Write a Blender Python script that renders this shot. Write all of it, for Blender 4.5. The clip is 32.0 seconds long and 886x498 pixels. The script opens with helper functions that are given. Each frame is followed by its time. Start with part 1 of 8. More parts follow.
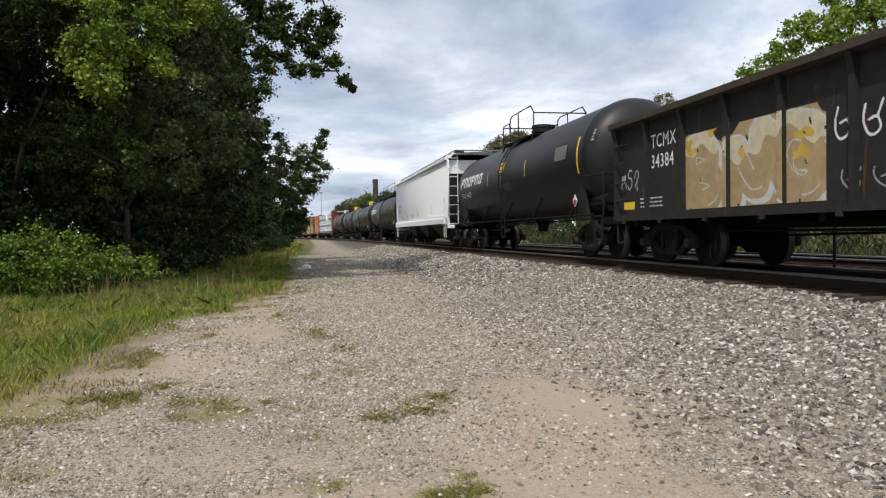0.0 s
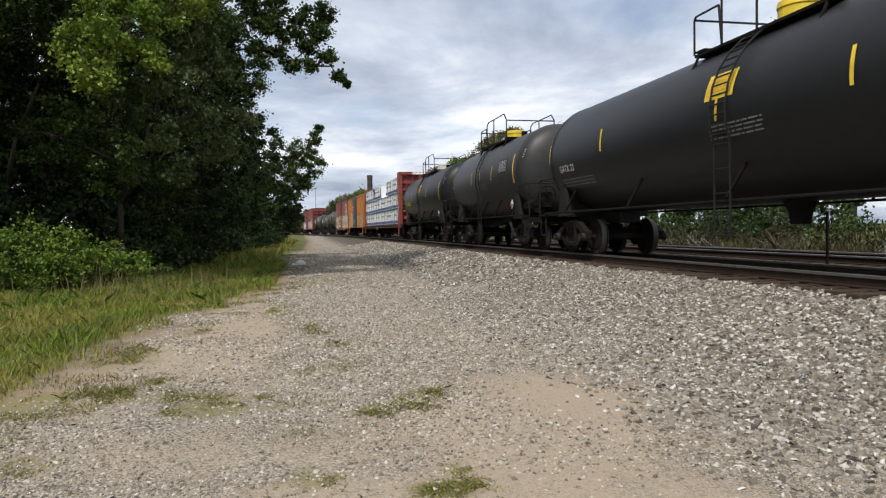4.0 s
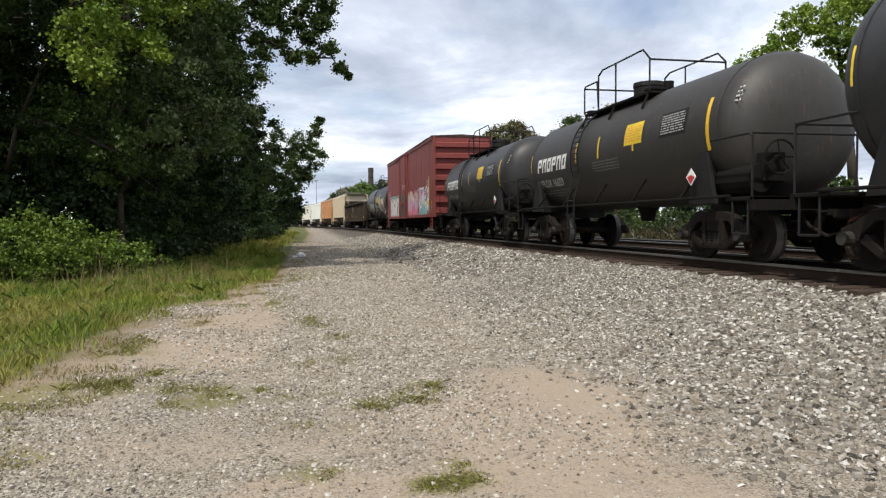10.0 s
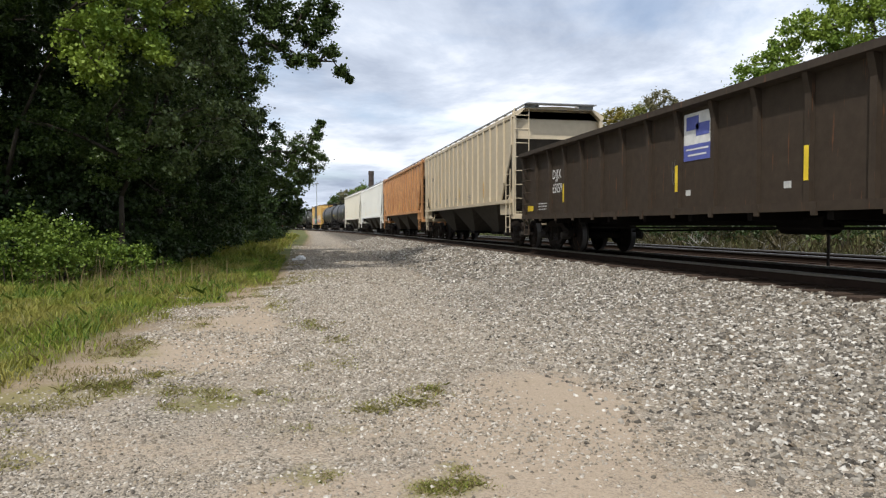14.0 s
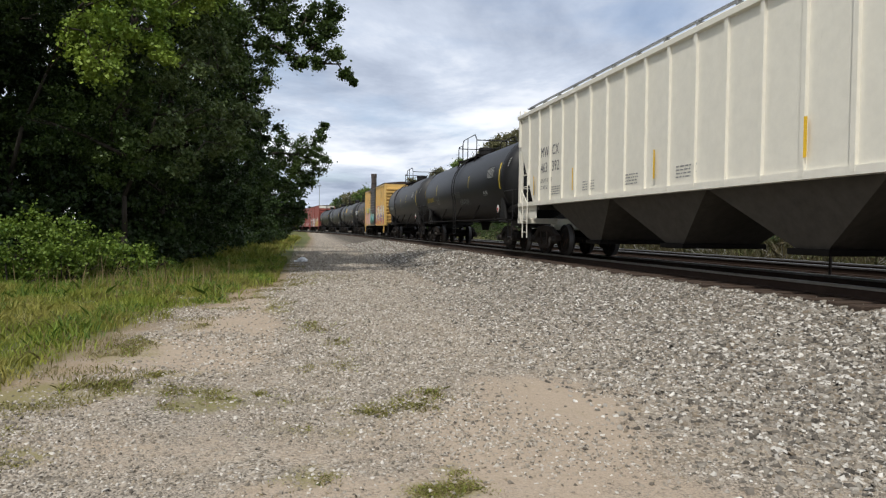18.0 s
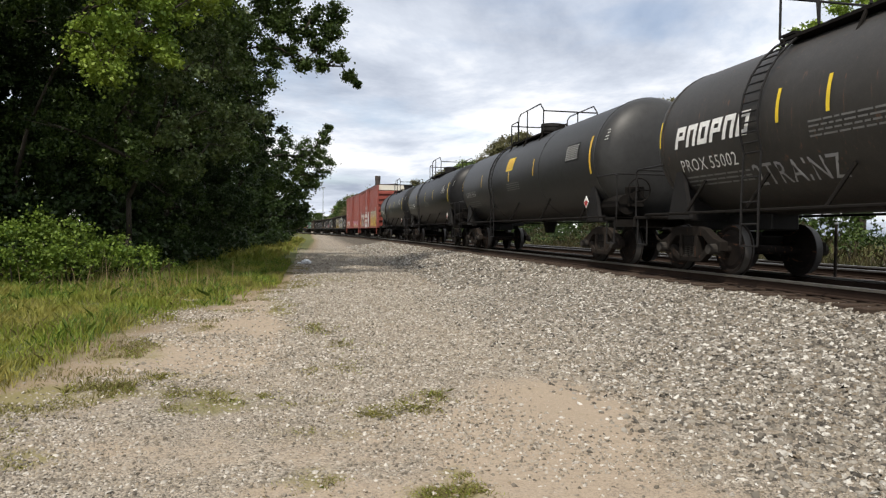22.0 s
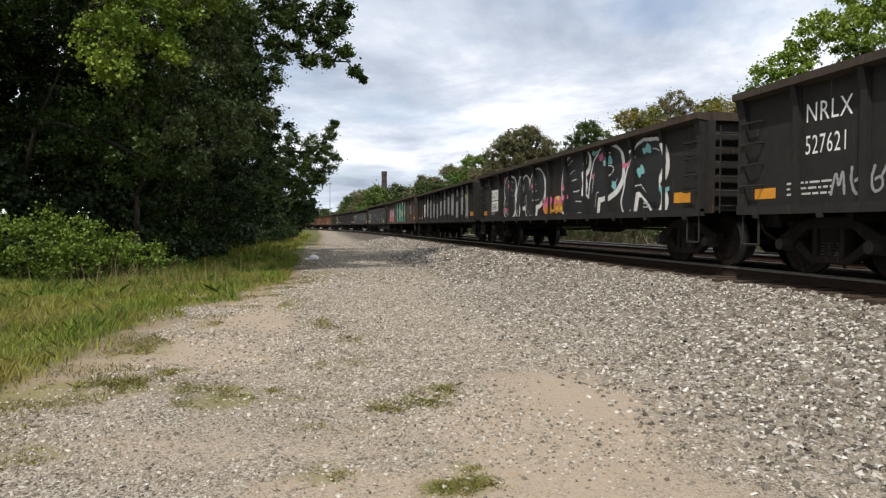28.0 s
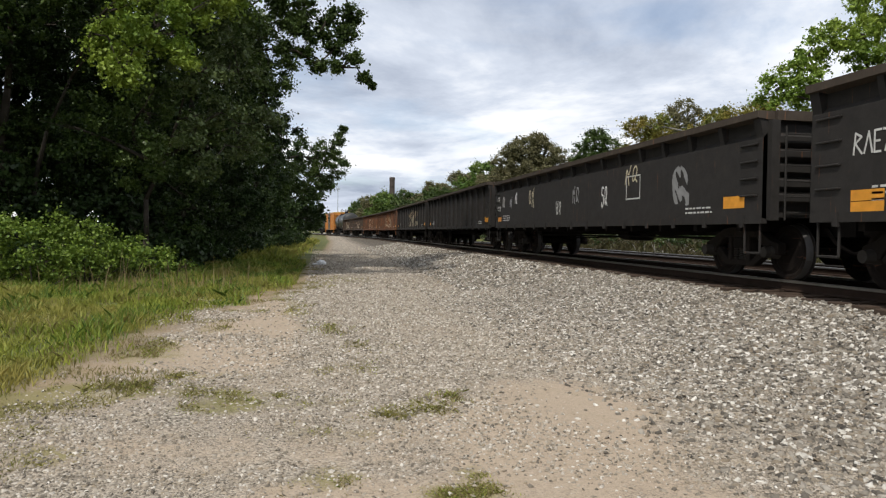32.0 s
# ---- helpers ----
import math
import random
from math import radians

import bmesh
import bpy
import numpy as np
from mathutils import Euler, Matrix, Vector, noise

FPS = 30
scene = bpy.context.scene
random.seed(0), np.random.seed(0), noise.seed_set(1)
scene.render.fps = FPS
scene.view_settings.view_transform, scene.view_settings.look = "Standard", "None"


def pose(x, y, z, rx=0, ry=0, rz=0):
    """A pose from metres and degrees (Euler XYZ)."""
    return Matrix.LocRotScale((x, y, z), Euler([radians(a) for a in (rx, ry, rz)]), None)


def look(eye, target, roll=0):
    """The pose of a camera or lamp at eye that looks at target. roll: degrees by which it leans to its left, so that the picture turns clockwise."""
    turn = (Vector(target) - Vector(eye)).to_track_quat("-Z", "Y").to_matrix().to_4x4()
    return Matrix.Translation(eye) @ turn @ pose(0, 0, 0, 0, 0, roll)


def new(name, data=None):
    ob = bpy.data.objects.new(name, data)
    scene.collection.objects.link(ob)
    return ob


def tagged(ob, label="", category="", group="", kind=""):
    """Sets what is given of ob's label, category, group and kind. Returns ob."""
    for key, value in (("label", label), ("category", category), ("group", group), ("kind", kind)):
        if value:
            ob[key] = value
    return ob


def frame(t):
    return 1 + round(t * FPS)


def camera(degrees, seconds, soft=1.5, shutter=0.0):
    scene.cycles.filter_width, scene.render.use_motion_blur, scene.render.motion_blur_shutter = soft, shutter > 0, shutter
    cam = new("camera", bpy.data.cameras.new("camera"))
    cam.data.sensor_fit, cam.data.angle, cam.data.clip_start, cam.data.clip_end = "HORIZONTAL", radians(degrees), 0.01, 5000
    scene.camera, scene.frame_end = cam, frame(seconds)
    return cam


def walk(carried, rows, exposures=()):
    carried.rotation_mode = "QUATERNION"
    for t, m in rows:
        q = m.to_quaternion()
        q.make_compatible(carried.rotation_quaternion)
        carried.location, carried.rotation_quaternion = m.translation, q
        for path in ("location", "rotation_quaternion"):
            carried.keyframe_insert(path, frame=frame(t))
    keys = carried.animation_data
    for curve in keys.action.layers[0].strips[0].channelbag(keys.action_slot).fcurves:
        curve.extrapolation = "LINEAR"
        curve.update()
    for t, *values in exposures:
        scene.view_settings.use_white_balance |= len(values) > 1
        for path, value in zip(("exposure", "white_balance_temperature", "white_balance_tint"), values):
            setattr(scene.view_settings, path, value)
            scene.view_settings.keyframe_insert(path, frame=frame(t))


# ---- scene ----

# Camera: carried in the hand beside the track. Rows: seconds, heading right of the track,
# tilt, lean (degrees), drift of the hand in x, y, z (metres).
cam = camera(65.03, 32.0, soft=1.25)
EYE_HEIGHT = 1.45
PATH = [
    (0.0, 11.355, -1.328, 0.916, 0.002, -0.013, 0.006),
    (0.5, 11.122, -1.498, 0.873, -0.001, -0.024, 0.003),
    (1.0, 11.401, -1.220, 0.890, 0.002, -0.019, 0.004),
    (1.5, 11.305, -1.394, 0.857, -0.000, -0.009, 0.002),
    (2.0, 10.926, -1.392, 1.385, -0.008, -0.009, 0.005),
    (2.5, 11.684, -1.316, 0.851, -0.002, -0.008, 0.002),
    (3.0, 11.545, -1.390, 0.713, 0.001, -0.016, 0.002),
    (3.5, 11.775, -1.568, 0.851, -0.005, -0.017, -0.001),
    (5.5, 11.902, -1.799, 0.632, 0.004, -0.010, 0.001),
    (6.0, 12.037, -1.937, 0.670, -0.001, -0.009, 0.002),
    (6.5, 11.979, -1.918, 0.615, -0.001, -0.011, 0.000),
    (7.0, 12.272, -2.003, 0.453, -0.003, -0.012, 0.001),
    (7.5, 12.247, -2.353, 0.485, 0.006, 0.001, -0.000),
    (8.0, 12.525, -2.541, 0.208, -0.000, 0.000, -0.002),
    (8.5, 12.252, -2.686, 0.466, 0.004, 0.007, -0.001),
    (9.0, 12.171, -2.397, 0.480, -0.000, 0.009, -0.003),
    (9.5, 12.113, -2.290, 0.331, 0.005, 0.010, -0.004),
    (10.0, 11.765, -2.204, 0.375, 0.005, 0.012, -0.001),
    (10.5, 12.018, -2.097, 0.181, 0.001, 0.003, 0.003),
    (11.0, 11.983, -2.091, 0.226, 0.008, 0.011, -0.001),
    (11.5, 11.967, -2.006, 0.266, 0.009, 0.007, 0.001),
    (12.0, 12.011, -2.138, 0.289, 0.002, -0.001, -0.001),
    (12.5, 11.878, -1.996, 0.138, 0.001, 0.006, -0.001),
    (13.0, 11.896, -2.047, 0.040, -0.004, 0.002, 0.005),
    (13.5, 11.814, -1.960, 0.020, -0.002, -0.001, -0.000),
    (14.0, 11.772, -1.906, 0.049, -0.000, -0.000, 0.001),
    (14.5, 11.805, -1.630, 0.092, -0.005, -0.012, 0.004),
    (16.5, 11.594, -1.208, -0.463, -0.000, -0.009, 0.009),
    (17.0, 11.731, -1.195, -0.681, -0.006, -0.013, 0.006),
    (17.5, 11.597, -1.356, -0.851, 0.000, -0.013, 0.001),
    (18.0, 11.620, -1.603, -0.704, 0.002, -0.006, 0.002),
    (18.5, 11.337, -1.722, -0.459, 0.003, 0.001, 0.001),
    (19.0, 11.245, -1.964, -0.502, 0.005, 0.005, 0.003),
    (19.5, 11.269, -1.935, -0.607, -0.007, -0.009, 0.004),
    (20.0, 11.037, -1.669, -0.553, -0.000, -0.005, 0.003),
    (20.5, 11.097, -1.849, -0.616, -0.006, -0.007, 0.001),
    (21.0, 10.851, -1.620, -0.375, -0.001, 0.002, 0.003),
    (21.5, 11.294, -1.689, -0.409, -0.000, 0.011, 0.002),
    (22.0, 11.315, -1.444, -0.700, 0.003, 0.000, 0.003),
    (22.5, 10.959, -1.521, -0.432, 0.006, 0.003, 0.001),
    (23.0, 11.047, -1.561, -0.195, 0.006, 0.007, -0.000),
    (23.5, 10.908, -1.792, -0.272, 0.005, 0.009, -0.001),
    (24.0, 11.022, -1.845, -0.190, 0.004, 0.014, -0.001),
    (24.5, 11.242, -2.050, -0.288, -0.002, 0.010, -0.003),
    (25.0, 10.979, -2.058, -0.273, 0.001, 0.009, -0.005),
    (25.5, 10.819, -2.101, -0.132, 0.002, 0.015, -0.006),
    (27.5, 11.007, -2.057, -0.324, -0.002, 0.008, -0.007),
    (28.0, 10.740, -1.870, -0.250, -0.003, 0.005, -0.005),
    (28.5, 10.721, -1.717, -0.338, -0.008, 0.006, -0.007),
    (29.0, 10.717, -1.677, -0.517, -0.011, 0.003, -0.004),
    (29.5, 10.347, -1.561, -0.469, -0.009, 0.002, -0.003),
    (30.0, 10.450, -1.692, -0.315, -0.002, 0.011, -0.005),
    (30.5, 10.887, -1.800, -0.384, -0.007, 0.015, -0.000),
    (31.0, 10.309, -1.548, -0.836, 0.004, 0.012, -0.003),
    (31.5, 9.887, -1.652, -0.487, 0.012, 0.012, -0.007),
    (32.0, 10.138, -1.355, -0.729, -0.007, 0.007, -0.006),
]


def held(yaw, tilt, lean, dx, dy, dz):
    y, p = radians(yaw), radians(tilt)
    eye = Vector((dx, dy, EYE_HEIGHT + dz))
    way = Vector((math.sin(y) * math.cos(p), math.cos(y) * math.cos(p), math.sin(p)))
    return look(eye, eye + way, -lean)


walk(cam, [(r[0], held(*r[1:])) for r in PATH],
     exposures=[(0.0, -0.20, 6200, 10), (3.5, -0.23, 6250, 10), (6.5, -0.23, 6100, 10), (9.0, -0.06, 6250, 10), (14.5, -0.07, 6200, 10), (16.5, -0.24, 6150, 10),
                (18.5, -0.21, 6150, 10), (20.5, -0.05, 6350, 10), (25.0, -0.07, 6550, 10), (27.0, -0.05, 6450, 10), (29.0, -0.13, 6350, 10), (32.0, -0.14, 6350, 10)])

# ---- world and sun ----
SUN_AZIMUTH, SUN_HEIGHT = radians(214), radians(55)
world = bpy.data.worlds.new("sky")
scene.world = world
world.use_nodes = True
wt = world.node_tree
wt.nodes.clear()


def wnode(kind, **values):
    n = wt.nodes.new(kind)
    for k, v in values.items():
        n.inputs[k].default_value = v
    return n


w_out = wnode("ShaderNodeOutputWorld")
w_bg = wnode("ShaderNodeBackground", Strength=1.15)
w_sky = wnode("ShaderNodeTexSky")
w_sky.sky_type, w_sky.sun_disc = "NISHITA", False
w_sky.sun_elevation, w_sky.sun_rotation = SUN_HEIGHT, SUN_AZIMUTH
w_dim = wnode("ShaderNodeVectorMath")
w_dim.operation = "SCALE"
w_dim.inputs["Scale"].default_value = 0.13
wt.links.new(w_sky.outputs[0], w_dim.inputs[0])
w_co = wnode("ShaderNodeTexCoord")
w_sep = wnode("ShaderNodeSeparateXYZ")
wt.links.new(w_co.outputs["Generated"], w_sep.inputs[0])
# cloud deck: the direction projected on a flat layer overhead
w_lift = wnode("ShaderNodeMath")
w_lift.operation, w_lift.inputs[1].default_value = "ADD", 0.16
wt.links.new(w_sep.outputs["Z"], w_lift.inputs[0])
w_max = wnode("ShaderNodeMath")
w_max.operation, w_max.inputs[1].default_value = "MAXIMUM", 0.08
wt.links.new(w_lift.outputs[0], w_max.inputs[0])
w_dx, w_dy = wnode("ShaderNodeMath"), wnode("ShaderNodeMath")
w_dx.operation = w_dy.operation = "DIVIDE"
wt.links.new(w_sep.outputs["X"], w_dx.inputs[0])
wt.links.new(w_sep.outputs["Y"], w_dy.inputs[0])
wt.links.new(w_max.outputs[0], w_dx.inputs[1])
wt.links.new(w_max.outputs[0], w_dy.inputs[1])
w_com = wnode("ShaderNodeCombineXYZ", Z=3.7)
wt.links.new(w_dx.outputs[0], w_com.inputs[0])
wt.links.new(w_dy.outputs[0], w_com.inputs[1])
w_n1 = wnode("ShaderNodeTexNoise", Scale=0.85, Detail=9.0, Roughness=0.58, Distortion=0.4)
w_n2 = wnode("ShaderNodeTexNoise", Scale=0.62, Detail=8.0, Roughness=0.60, Distortion=0.25)
for n in (w_n1, w_n2):
    wt.links.new(w_com.outputs[0], n.inputs["Vector"])
w_cover = wnode("ShaderNodeValToRGB")
w_cover.color_ramp.elements[0].position, w_cover.color_ramp.elements[0].color = 0.33, (0.55, 0.55, 0.55, 1)
w_cover.color_ramp.elements[1].position, w_cover.color_ramp.elements[1].color = 0.47, (1, 1, 1, 1)
wt.links.new(w_n1.outputs["Fac"], w_cover.inputs[0])
w_tone = wnode("ShaderNodeValToRGB")
ramp = w_tone.color_ramp
ramp.elements[0].position, ramp.elements[0].color = 0.36, (0.38, 0.43, 0.53, 1)
ramp.elements[1].position, ramp.elements[1].color = 0.57, (1.08, 1.08, 1.08, 1)
mid = ramp.elements.new(0.48)
mid.color = (0.68, 0.73, 0.82, 1)
wt.links.new(w_n2.outputs["Fac"], w_tone.inputs[0])
w_mix = wnode("ShaderNodeMix")
w_mix.data_type = "RGBA"
wt.links.new(w_cover.outputs["Color"], w_mix.inputs["Factor"])
wt.links.new(w_dim.outputs[0], w_mix.inputs["A"])
wt.links.new(w_tone.outputs["Color"], w_mix.inputs["B"])
wt.links.new(w_mix.outputs["Result"], w_bg.inputs["Color"])
wt.links.new(w_bg.outputs[0], w_out.inputs["Surface"])

sun_data = bpy.data.lights.new("sun", "SUN")
sun_data.energy, sun_data.angle, sun_data.color = 3.9, radians(1.2), (1.0, 0.93, 0.82)
sun = new("sun", sun_data)
to_sun = Vector((math.sin(SUN_AZIMUTH) * math.cos(SUN_HEIGHT), math.cos(SUN_AZIMUTH) * math.cos(SUN_HEIGHT), math.sin(SUN_HEIGHT)))
sun.matrix_world = look(to_sun * 60, (0, 0, 0))

# ---- materials ----
def shader(name):
    m = bpy.data.materials.new(name)
    m.use_nodes = True
    t = m.node_tree
    return m, t, t.nodes["Principled BSDF"]


def wire(t, kind, links=(), **values):
    """A node with input values, and links given as (socket name, output socket)."""
    n = t.nodes.new(kind)
    for k, v in values.items():
        n.inputs[k.replace("_", " ")].default_value = v
    for k, out in links:
        t.links.new(out, n.inputs[k])
    return n


def blend(t, fac, a, b):
    n = t.nodes.new("ShaderNodeMix")
    n.data_type = "RGBA"
    for socket, v in (("Factor", fac), ("A", a), ("B", b)):
        if isinstance(v, bpy.types.NodeSocket):
            t.links.new(v, n.inputs[socket])
        elif socket == "Factor":
            n.inputs[socket].default_value = v
        else:
            n.inputs[socket].default_value = (*v, 1)
    return n.outputs["Result"]


def ramp01(t, value, lo, hi):
    n = t.nodes.new("ShaderNodeMapRange")
    n.inputs["From Min"].default_value, n.inputs["From Max"].default_value = lo, hi
    t.links.new(value, n.inputs["Value"])
    return n.outputs["Result"]


def scaled(t, v):
    """Object coordinates stretched by v, shifted for each object by its random number."""
    co = t.nodes.new("ShaderNodeTexCoord")
    info = t.nodes.new("ShaderNodeObjectInfo")
    shift = wire(t, "ShaderNodeVectorMath", [(0, info.outputs["Random"])])
    shift.operation = "SCALE"
    shift.inputs["Scale"].default_value = 37.0
    mp = wire(t, "ShaderNodeMapping", [("Vector", co.outputs["Object"]), ("Location", shift.outputs[0])], Scale=v)
    return mp.outputs[0]


def surface(name, base, rough=0.6, metal=0.0, grime=0.35, dirt=(0.09, 0.075, 0.06), rust=0.0, bump=0.15, scale=1.0, streak=True, mottle=0.82, spec=0.5):
    """Painted or bare steel, wood and the like: mottled colour, dirt, vertical streaks, optional rust, fine relief."""
    m, t, p = shader(name)
    fine = wire(t, "ShaderNodeTexNoise", [("Vector", scaled(t, (9 * scale,) * 3))], Detail=6.0, Roughness=0.6)
    broad = wire(t, "ShaderNodeTexNoise", [("Vector", scaled(t, (1.1 * scale,) * 3))], Detail=5.0, Roughness=0.6)
    stretch = (2.6 * scale, 2.6 * scale, 0.22 * scale) if streak else (2 * scale,) * 3
    runs = wire(t, "ShaderNodeTexNoise", [("Vector", scaled(t, stretch))], Detail=5.0, Roughness=0.65)
    lo, hi = [c * mottle for c in base], [min(1, c * (2 - mottle) * 0.97) for c in base]
    col = blend(t, ramp01(t, broad.outputs["Fac"], 0.3, 0.7), lo, hi)
    if rust:
        spots = ramp01(t, runs.outputs["Fac"], 0.66 - 0.3 * rust, 0.80 - 0.26 * rust)
        rusty = blend(t, fine.outputs["Fac"], (0.10, 0.035, 0.015), (0.30, 0.11, 0.04))
        col = blend(t, spots, col, rusty)
    dirty = ramp01(t, runs.outputs["Fac"], 0.75 - 0.5 * grime, 1.05)
    col = blend(t, dirty, col, dirt)
    t.links.new(col, p.inputs["Base Color"])
    r = wire(t, "ShaderNodeMapRange", [("Value", fine.outputs["Fac"])], To_Min=max(0.05, rough - 0.12), To_Max=min(1, rough + 0.15))
    t.links.new(r.outputs[0], p.inputs["Roughness"])
    p.inputs["Metallic"].default_value = metal
    p.inputs["Specular IOR Level"].default_value = spec
    b = wire(t, "ShaderNodeBump", [("Height", fine.outputs["Fac"])], Strength=bump, Distance=0.01)
    t.links.new(b.outputs[0], p.inputs["Normal"])
    return m


def paint(name, base, rough=0.55):
    return surface(name, base, rough, grime=0.28, bump=0.05)


def leaf_material(name, a, b, c, rough=0.55):
    """Leaves that differ one from the other; light passes through them a little."""
    m, t, p = shader(name)
    geo = t.nodes.new("ShaderNodeNewGeometry")
    co = t.nodes.new("ShaderNodeTexCoord")
    big = wire(t, "ShaderNodeTexNoise", [("Vector", co.outputs["Object"])], Scale=0.55, Detail=3.0)
    col = blend(t, geo.outputs["Random Per Island"], a, b)
    col = blend(t, ramp01(t, big.outputs["Fac"], 0.42, 0.68), col, c)
    t.links.new(col, p.inputs["Base Color"])
    p.inputs["Roughness"].default_value = rough
    p.inputs["Specular IOR Level"].default_value = 0.3
    tr = wire(t, "ShaderNodeBsdfTranslucent", [("Color", col)])
    mix = wire(t, "ShaderNodeMixShader", [(1, p.outputs[0]), (2, tr.outputs[0])], Fac=0.22)
    t.links.new(mix.outputs[0], t.nodes["Material Output"].inputs["Surface"])
    return m


M = {
    "rail": surface("rail_steel", (0.032, 0.021, 0.016), 0.8, 0.1, grime=0.3, dirt=(0.045, 0.03, 0.021), spec=0.12),
    "railtop": surface("polished_rail", (0.24, 0.23, 0.22), 0.35, 0.8, grime=0.1, bump=0.03),
    "tie": surface("creosoted_wood", (0.064, 0.046, 0.035), 0.85, grime=0.4, bump=0.8, scale=2.5, streak=False, spec=0.12),
    "tank": surface("black_tank_paint", (0.015, 0.015, 0.016), 0.42, grime=0.16, dirt=(0.045, 0.042, 0.038), bump=0.04, spec=0.25),
    "tank_grey": surface("sooty_tank_paint", (0.031, 0.031, 0.031), 0.44, grime=0.25, dirt=(0.068, 0.062, 0.054), bump=0.05, spec=0.3),
    "tank_brown": surface("dusty_tank_paint", (0.030, 0.027, 0.024), 0.55, grime=0.4, dirt=(0.075, 0.058, 0.043), rust=0.1, bump=0.05),
    "black": surface("black_iron", (0.014, 0.013, 0.013), 0.6, grime=0.2, bump=0.05, spec=0.25),
    "under": surface("underframe_grime", (0.011, 0.0095, 0.0085), 0.9, grime=0.35, dirt=(0.04, 0.03, 0.022), bump=0.2, spec=0.12),
    "truck": surface("truck_casting", (0.017, 0.014, 0.012), 0.9, grime=0.35, dirt=(0.045, 0.034, 0.026), rust=0.1, bump=0.3, spec=0.12),
    "truck_pale": surface("dusty_truck_casting", (0.030, 0.024, 0.020), 0.85, grime=0.35, dirt=(0.055, 0.038, 0.028), bump=0.3, spec=0.12),
    "wheel": surface("wheel_steel", (0.014, 0.011, 0.0095), 0.8, 0.0, grime=0.35, rust=0.2, spec=0.12),
    "tread": surface("bright_tread", (0.05, 0.047, 0.045), 0.5, 0.4, grime=0.1),
    "spring": surface("spring_steel", (0.04, 0.036, 0.032), 0.8, 0.0, spec=0.12),
    "gon": surface("dark_gondola_paint", (0.028, 0.026, 0.0245), 0.62, grime=0.35, dirt=(0.050, 0.041, 0.034), rust=0.10, bump=0.15, spec=0.12),
    "gon_brown": surface("brown_gondola_paint", (0.064, 0.047, 0.037), 0.65, grime=0.35, dirt=(0.07, 0.05, 0.037), rust=0.2, bump=0.15, spec=0.12),
    "gon_olive": surface("olive_brown_gondola_paint", (0.050, 0.038, 0.028), 0.6, grime=0.25, dirt=(0.085, 0.062, 0.044), rust=0.1, bump=0.12, spec=0.12),
    "gon_rust": surface("rusty_gondola_steel", (0.085, 0.052, 0.036), 0.75, grime=0.35, rust=0.65, bump=0.2, spec=0.12),
    "gon_cap": surface("dusty_top_rail", (0.055, 0.044, 0.035), 0.8, grime=0.4, rust=0.15, spec=0.12),
    "red": surface("boxcar_red", (0.19, 0.036, 0.030), 0.6, grime=0.34, dirt=(0.09, 0.032, 0.028), bump=0.08),
    "red_bright": surface("oxide_red", (0.255, 0.058, 0.042), 0.55, grime=0.34, dirt=(0.12, 0.045, 0.035), bump=0.06),
    "red_beam": surface("beam_car_red", (0.24, 0.055, 0.040), 0.6, grime=0.3, rust=0.2),
    "yellow": surface("boxcar_yellow", (0.60, 0.39, 0.12), 0.5, mottle=0.94, grime=0.12, dirt=(0.44, 0.29, 0.12), bump=0.05),
    "orange": surface("faded_orange_yellow", (0.45, 0.18, 0.03), 0.6, grime=0.5, dirt=(0.17, 0.065, 0.022), rust=0.5, bump=0.06),
    "door_black": surface("black_door_paint", (0.030, 0.031, 0.032), 0.5, grime=0.25, bump=0.05),
    "door_brown": surface("brown_black_door_paint", (0.045, 0.040, 0.030), 0.5, grime=0.3, bump=0.05),
    "roof_dark": surface("dark_roof_edge", (0.055, 0.038, 0.032), 0.7, grime=0.35, rust=0.2, spec=0.2),
    "roof": surface("galvanised_roof", (0.36, 0.35, 0.34), 0.5, 0.3, grime=0.4),
    "hop_white": surface("hopper_white", (0.86, 0.87, 0.88), 0.45, mottle=0.97, grime=0.05, dirt=(0.45, 0.43, 0.40), bump=0.04),
    "hop_cream": surface("hopper_cream", (0.70, 0.67, 0.58), 0.5, mottle=0.94, grime=0.18, dirt=(0.36, 0.32, 0.25), bump=0.05),
    "hop_pale": surface("hopper_pale_grey", (0.72, 0.72, 0.68), 0.5, mottle=0.94, grime=0.18, dirt=(0.36, 0.34, 0.29), bump=0.05),
    "hop_beige": surface("hopper_beige", (0.54, 0.46, 0.33), 0.5, mottle=0.92, grime=0.2, dirt=(0.32, 0.25, 0.16), bump=0.05),
    "hop_rust": surface("hopper_rusted", (0.54, 0.28, 0.115), 0.6, grime=0.36, dirt=(0.34, 0.12, 0.03), rust=0.55, bump=0.1),
    # darker than the body paint: the shade under the hopper is in this colour
    "slope": surface("shade_toned_hopper_paint", (0.07, 0.062, 0.052), 0.75, grime=0.35, dirt=(0.05, 0.045, 0.04), spec=0.12),
    "white": paint("white_paint", (0.78, 0.78, 0.76)),
    "offwhite": paint("dusty_white_paint", (0.50, 0.50, 0.48)),
    "faint": paint("faded_stencil_paint", (0.16, 0.16, 0.155)),
    "reflector": surface("yellow_reflector", (0.75, 0.47, 0.03), 0.4, grime=0.15, bump=0.02),
    "yellow_mark": paint("yellow_marking", (0.72, 0.52, 0.03)),
    "amber": surface("amber_placard", (0.62, 0.27, 0.03), 0.45, grime=0.3, bump=0.02),
    "panel_grey": paint("grey_patch", (0.21, 0.21, 0.21)),
    "wrap": surface("white_lumber_wrap", (0.80, 0.81, 0.83), 0.32, mottle=0.95, grime=0.05, dirt=(0.5, 0.5, 0.52), bump=0.25, scale=0.45),
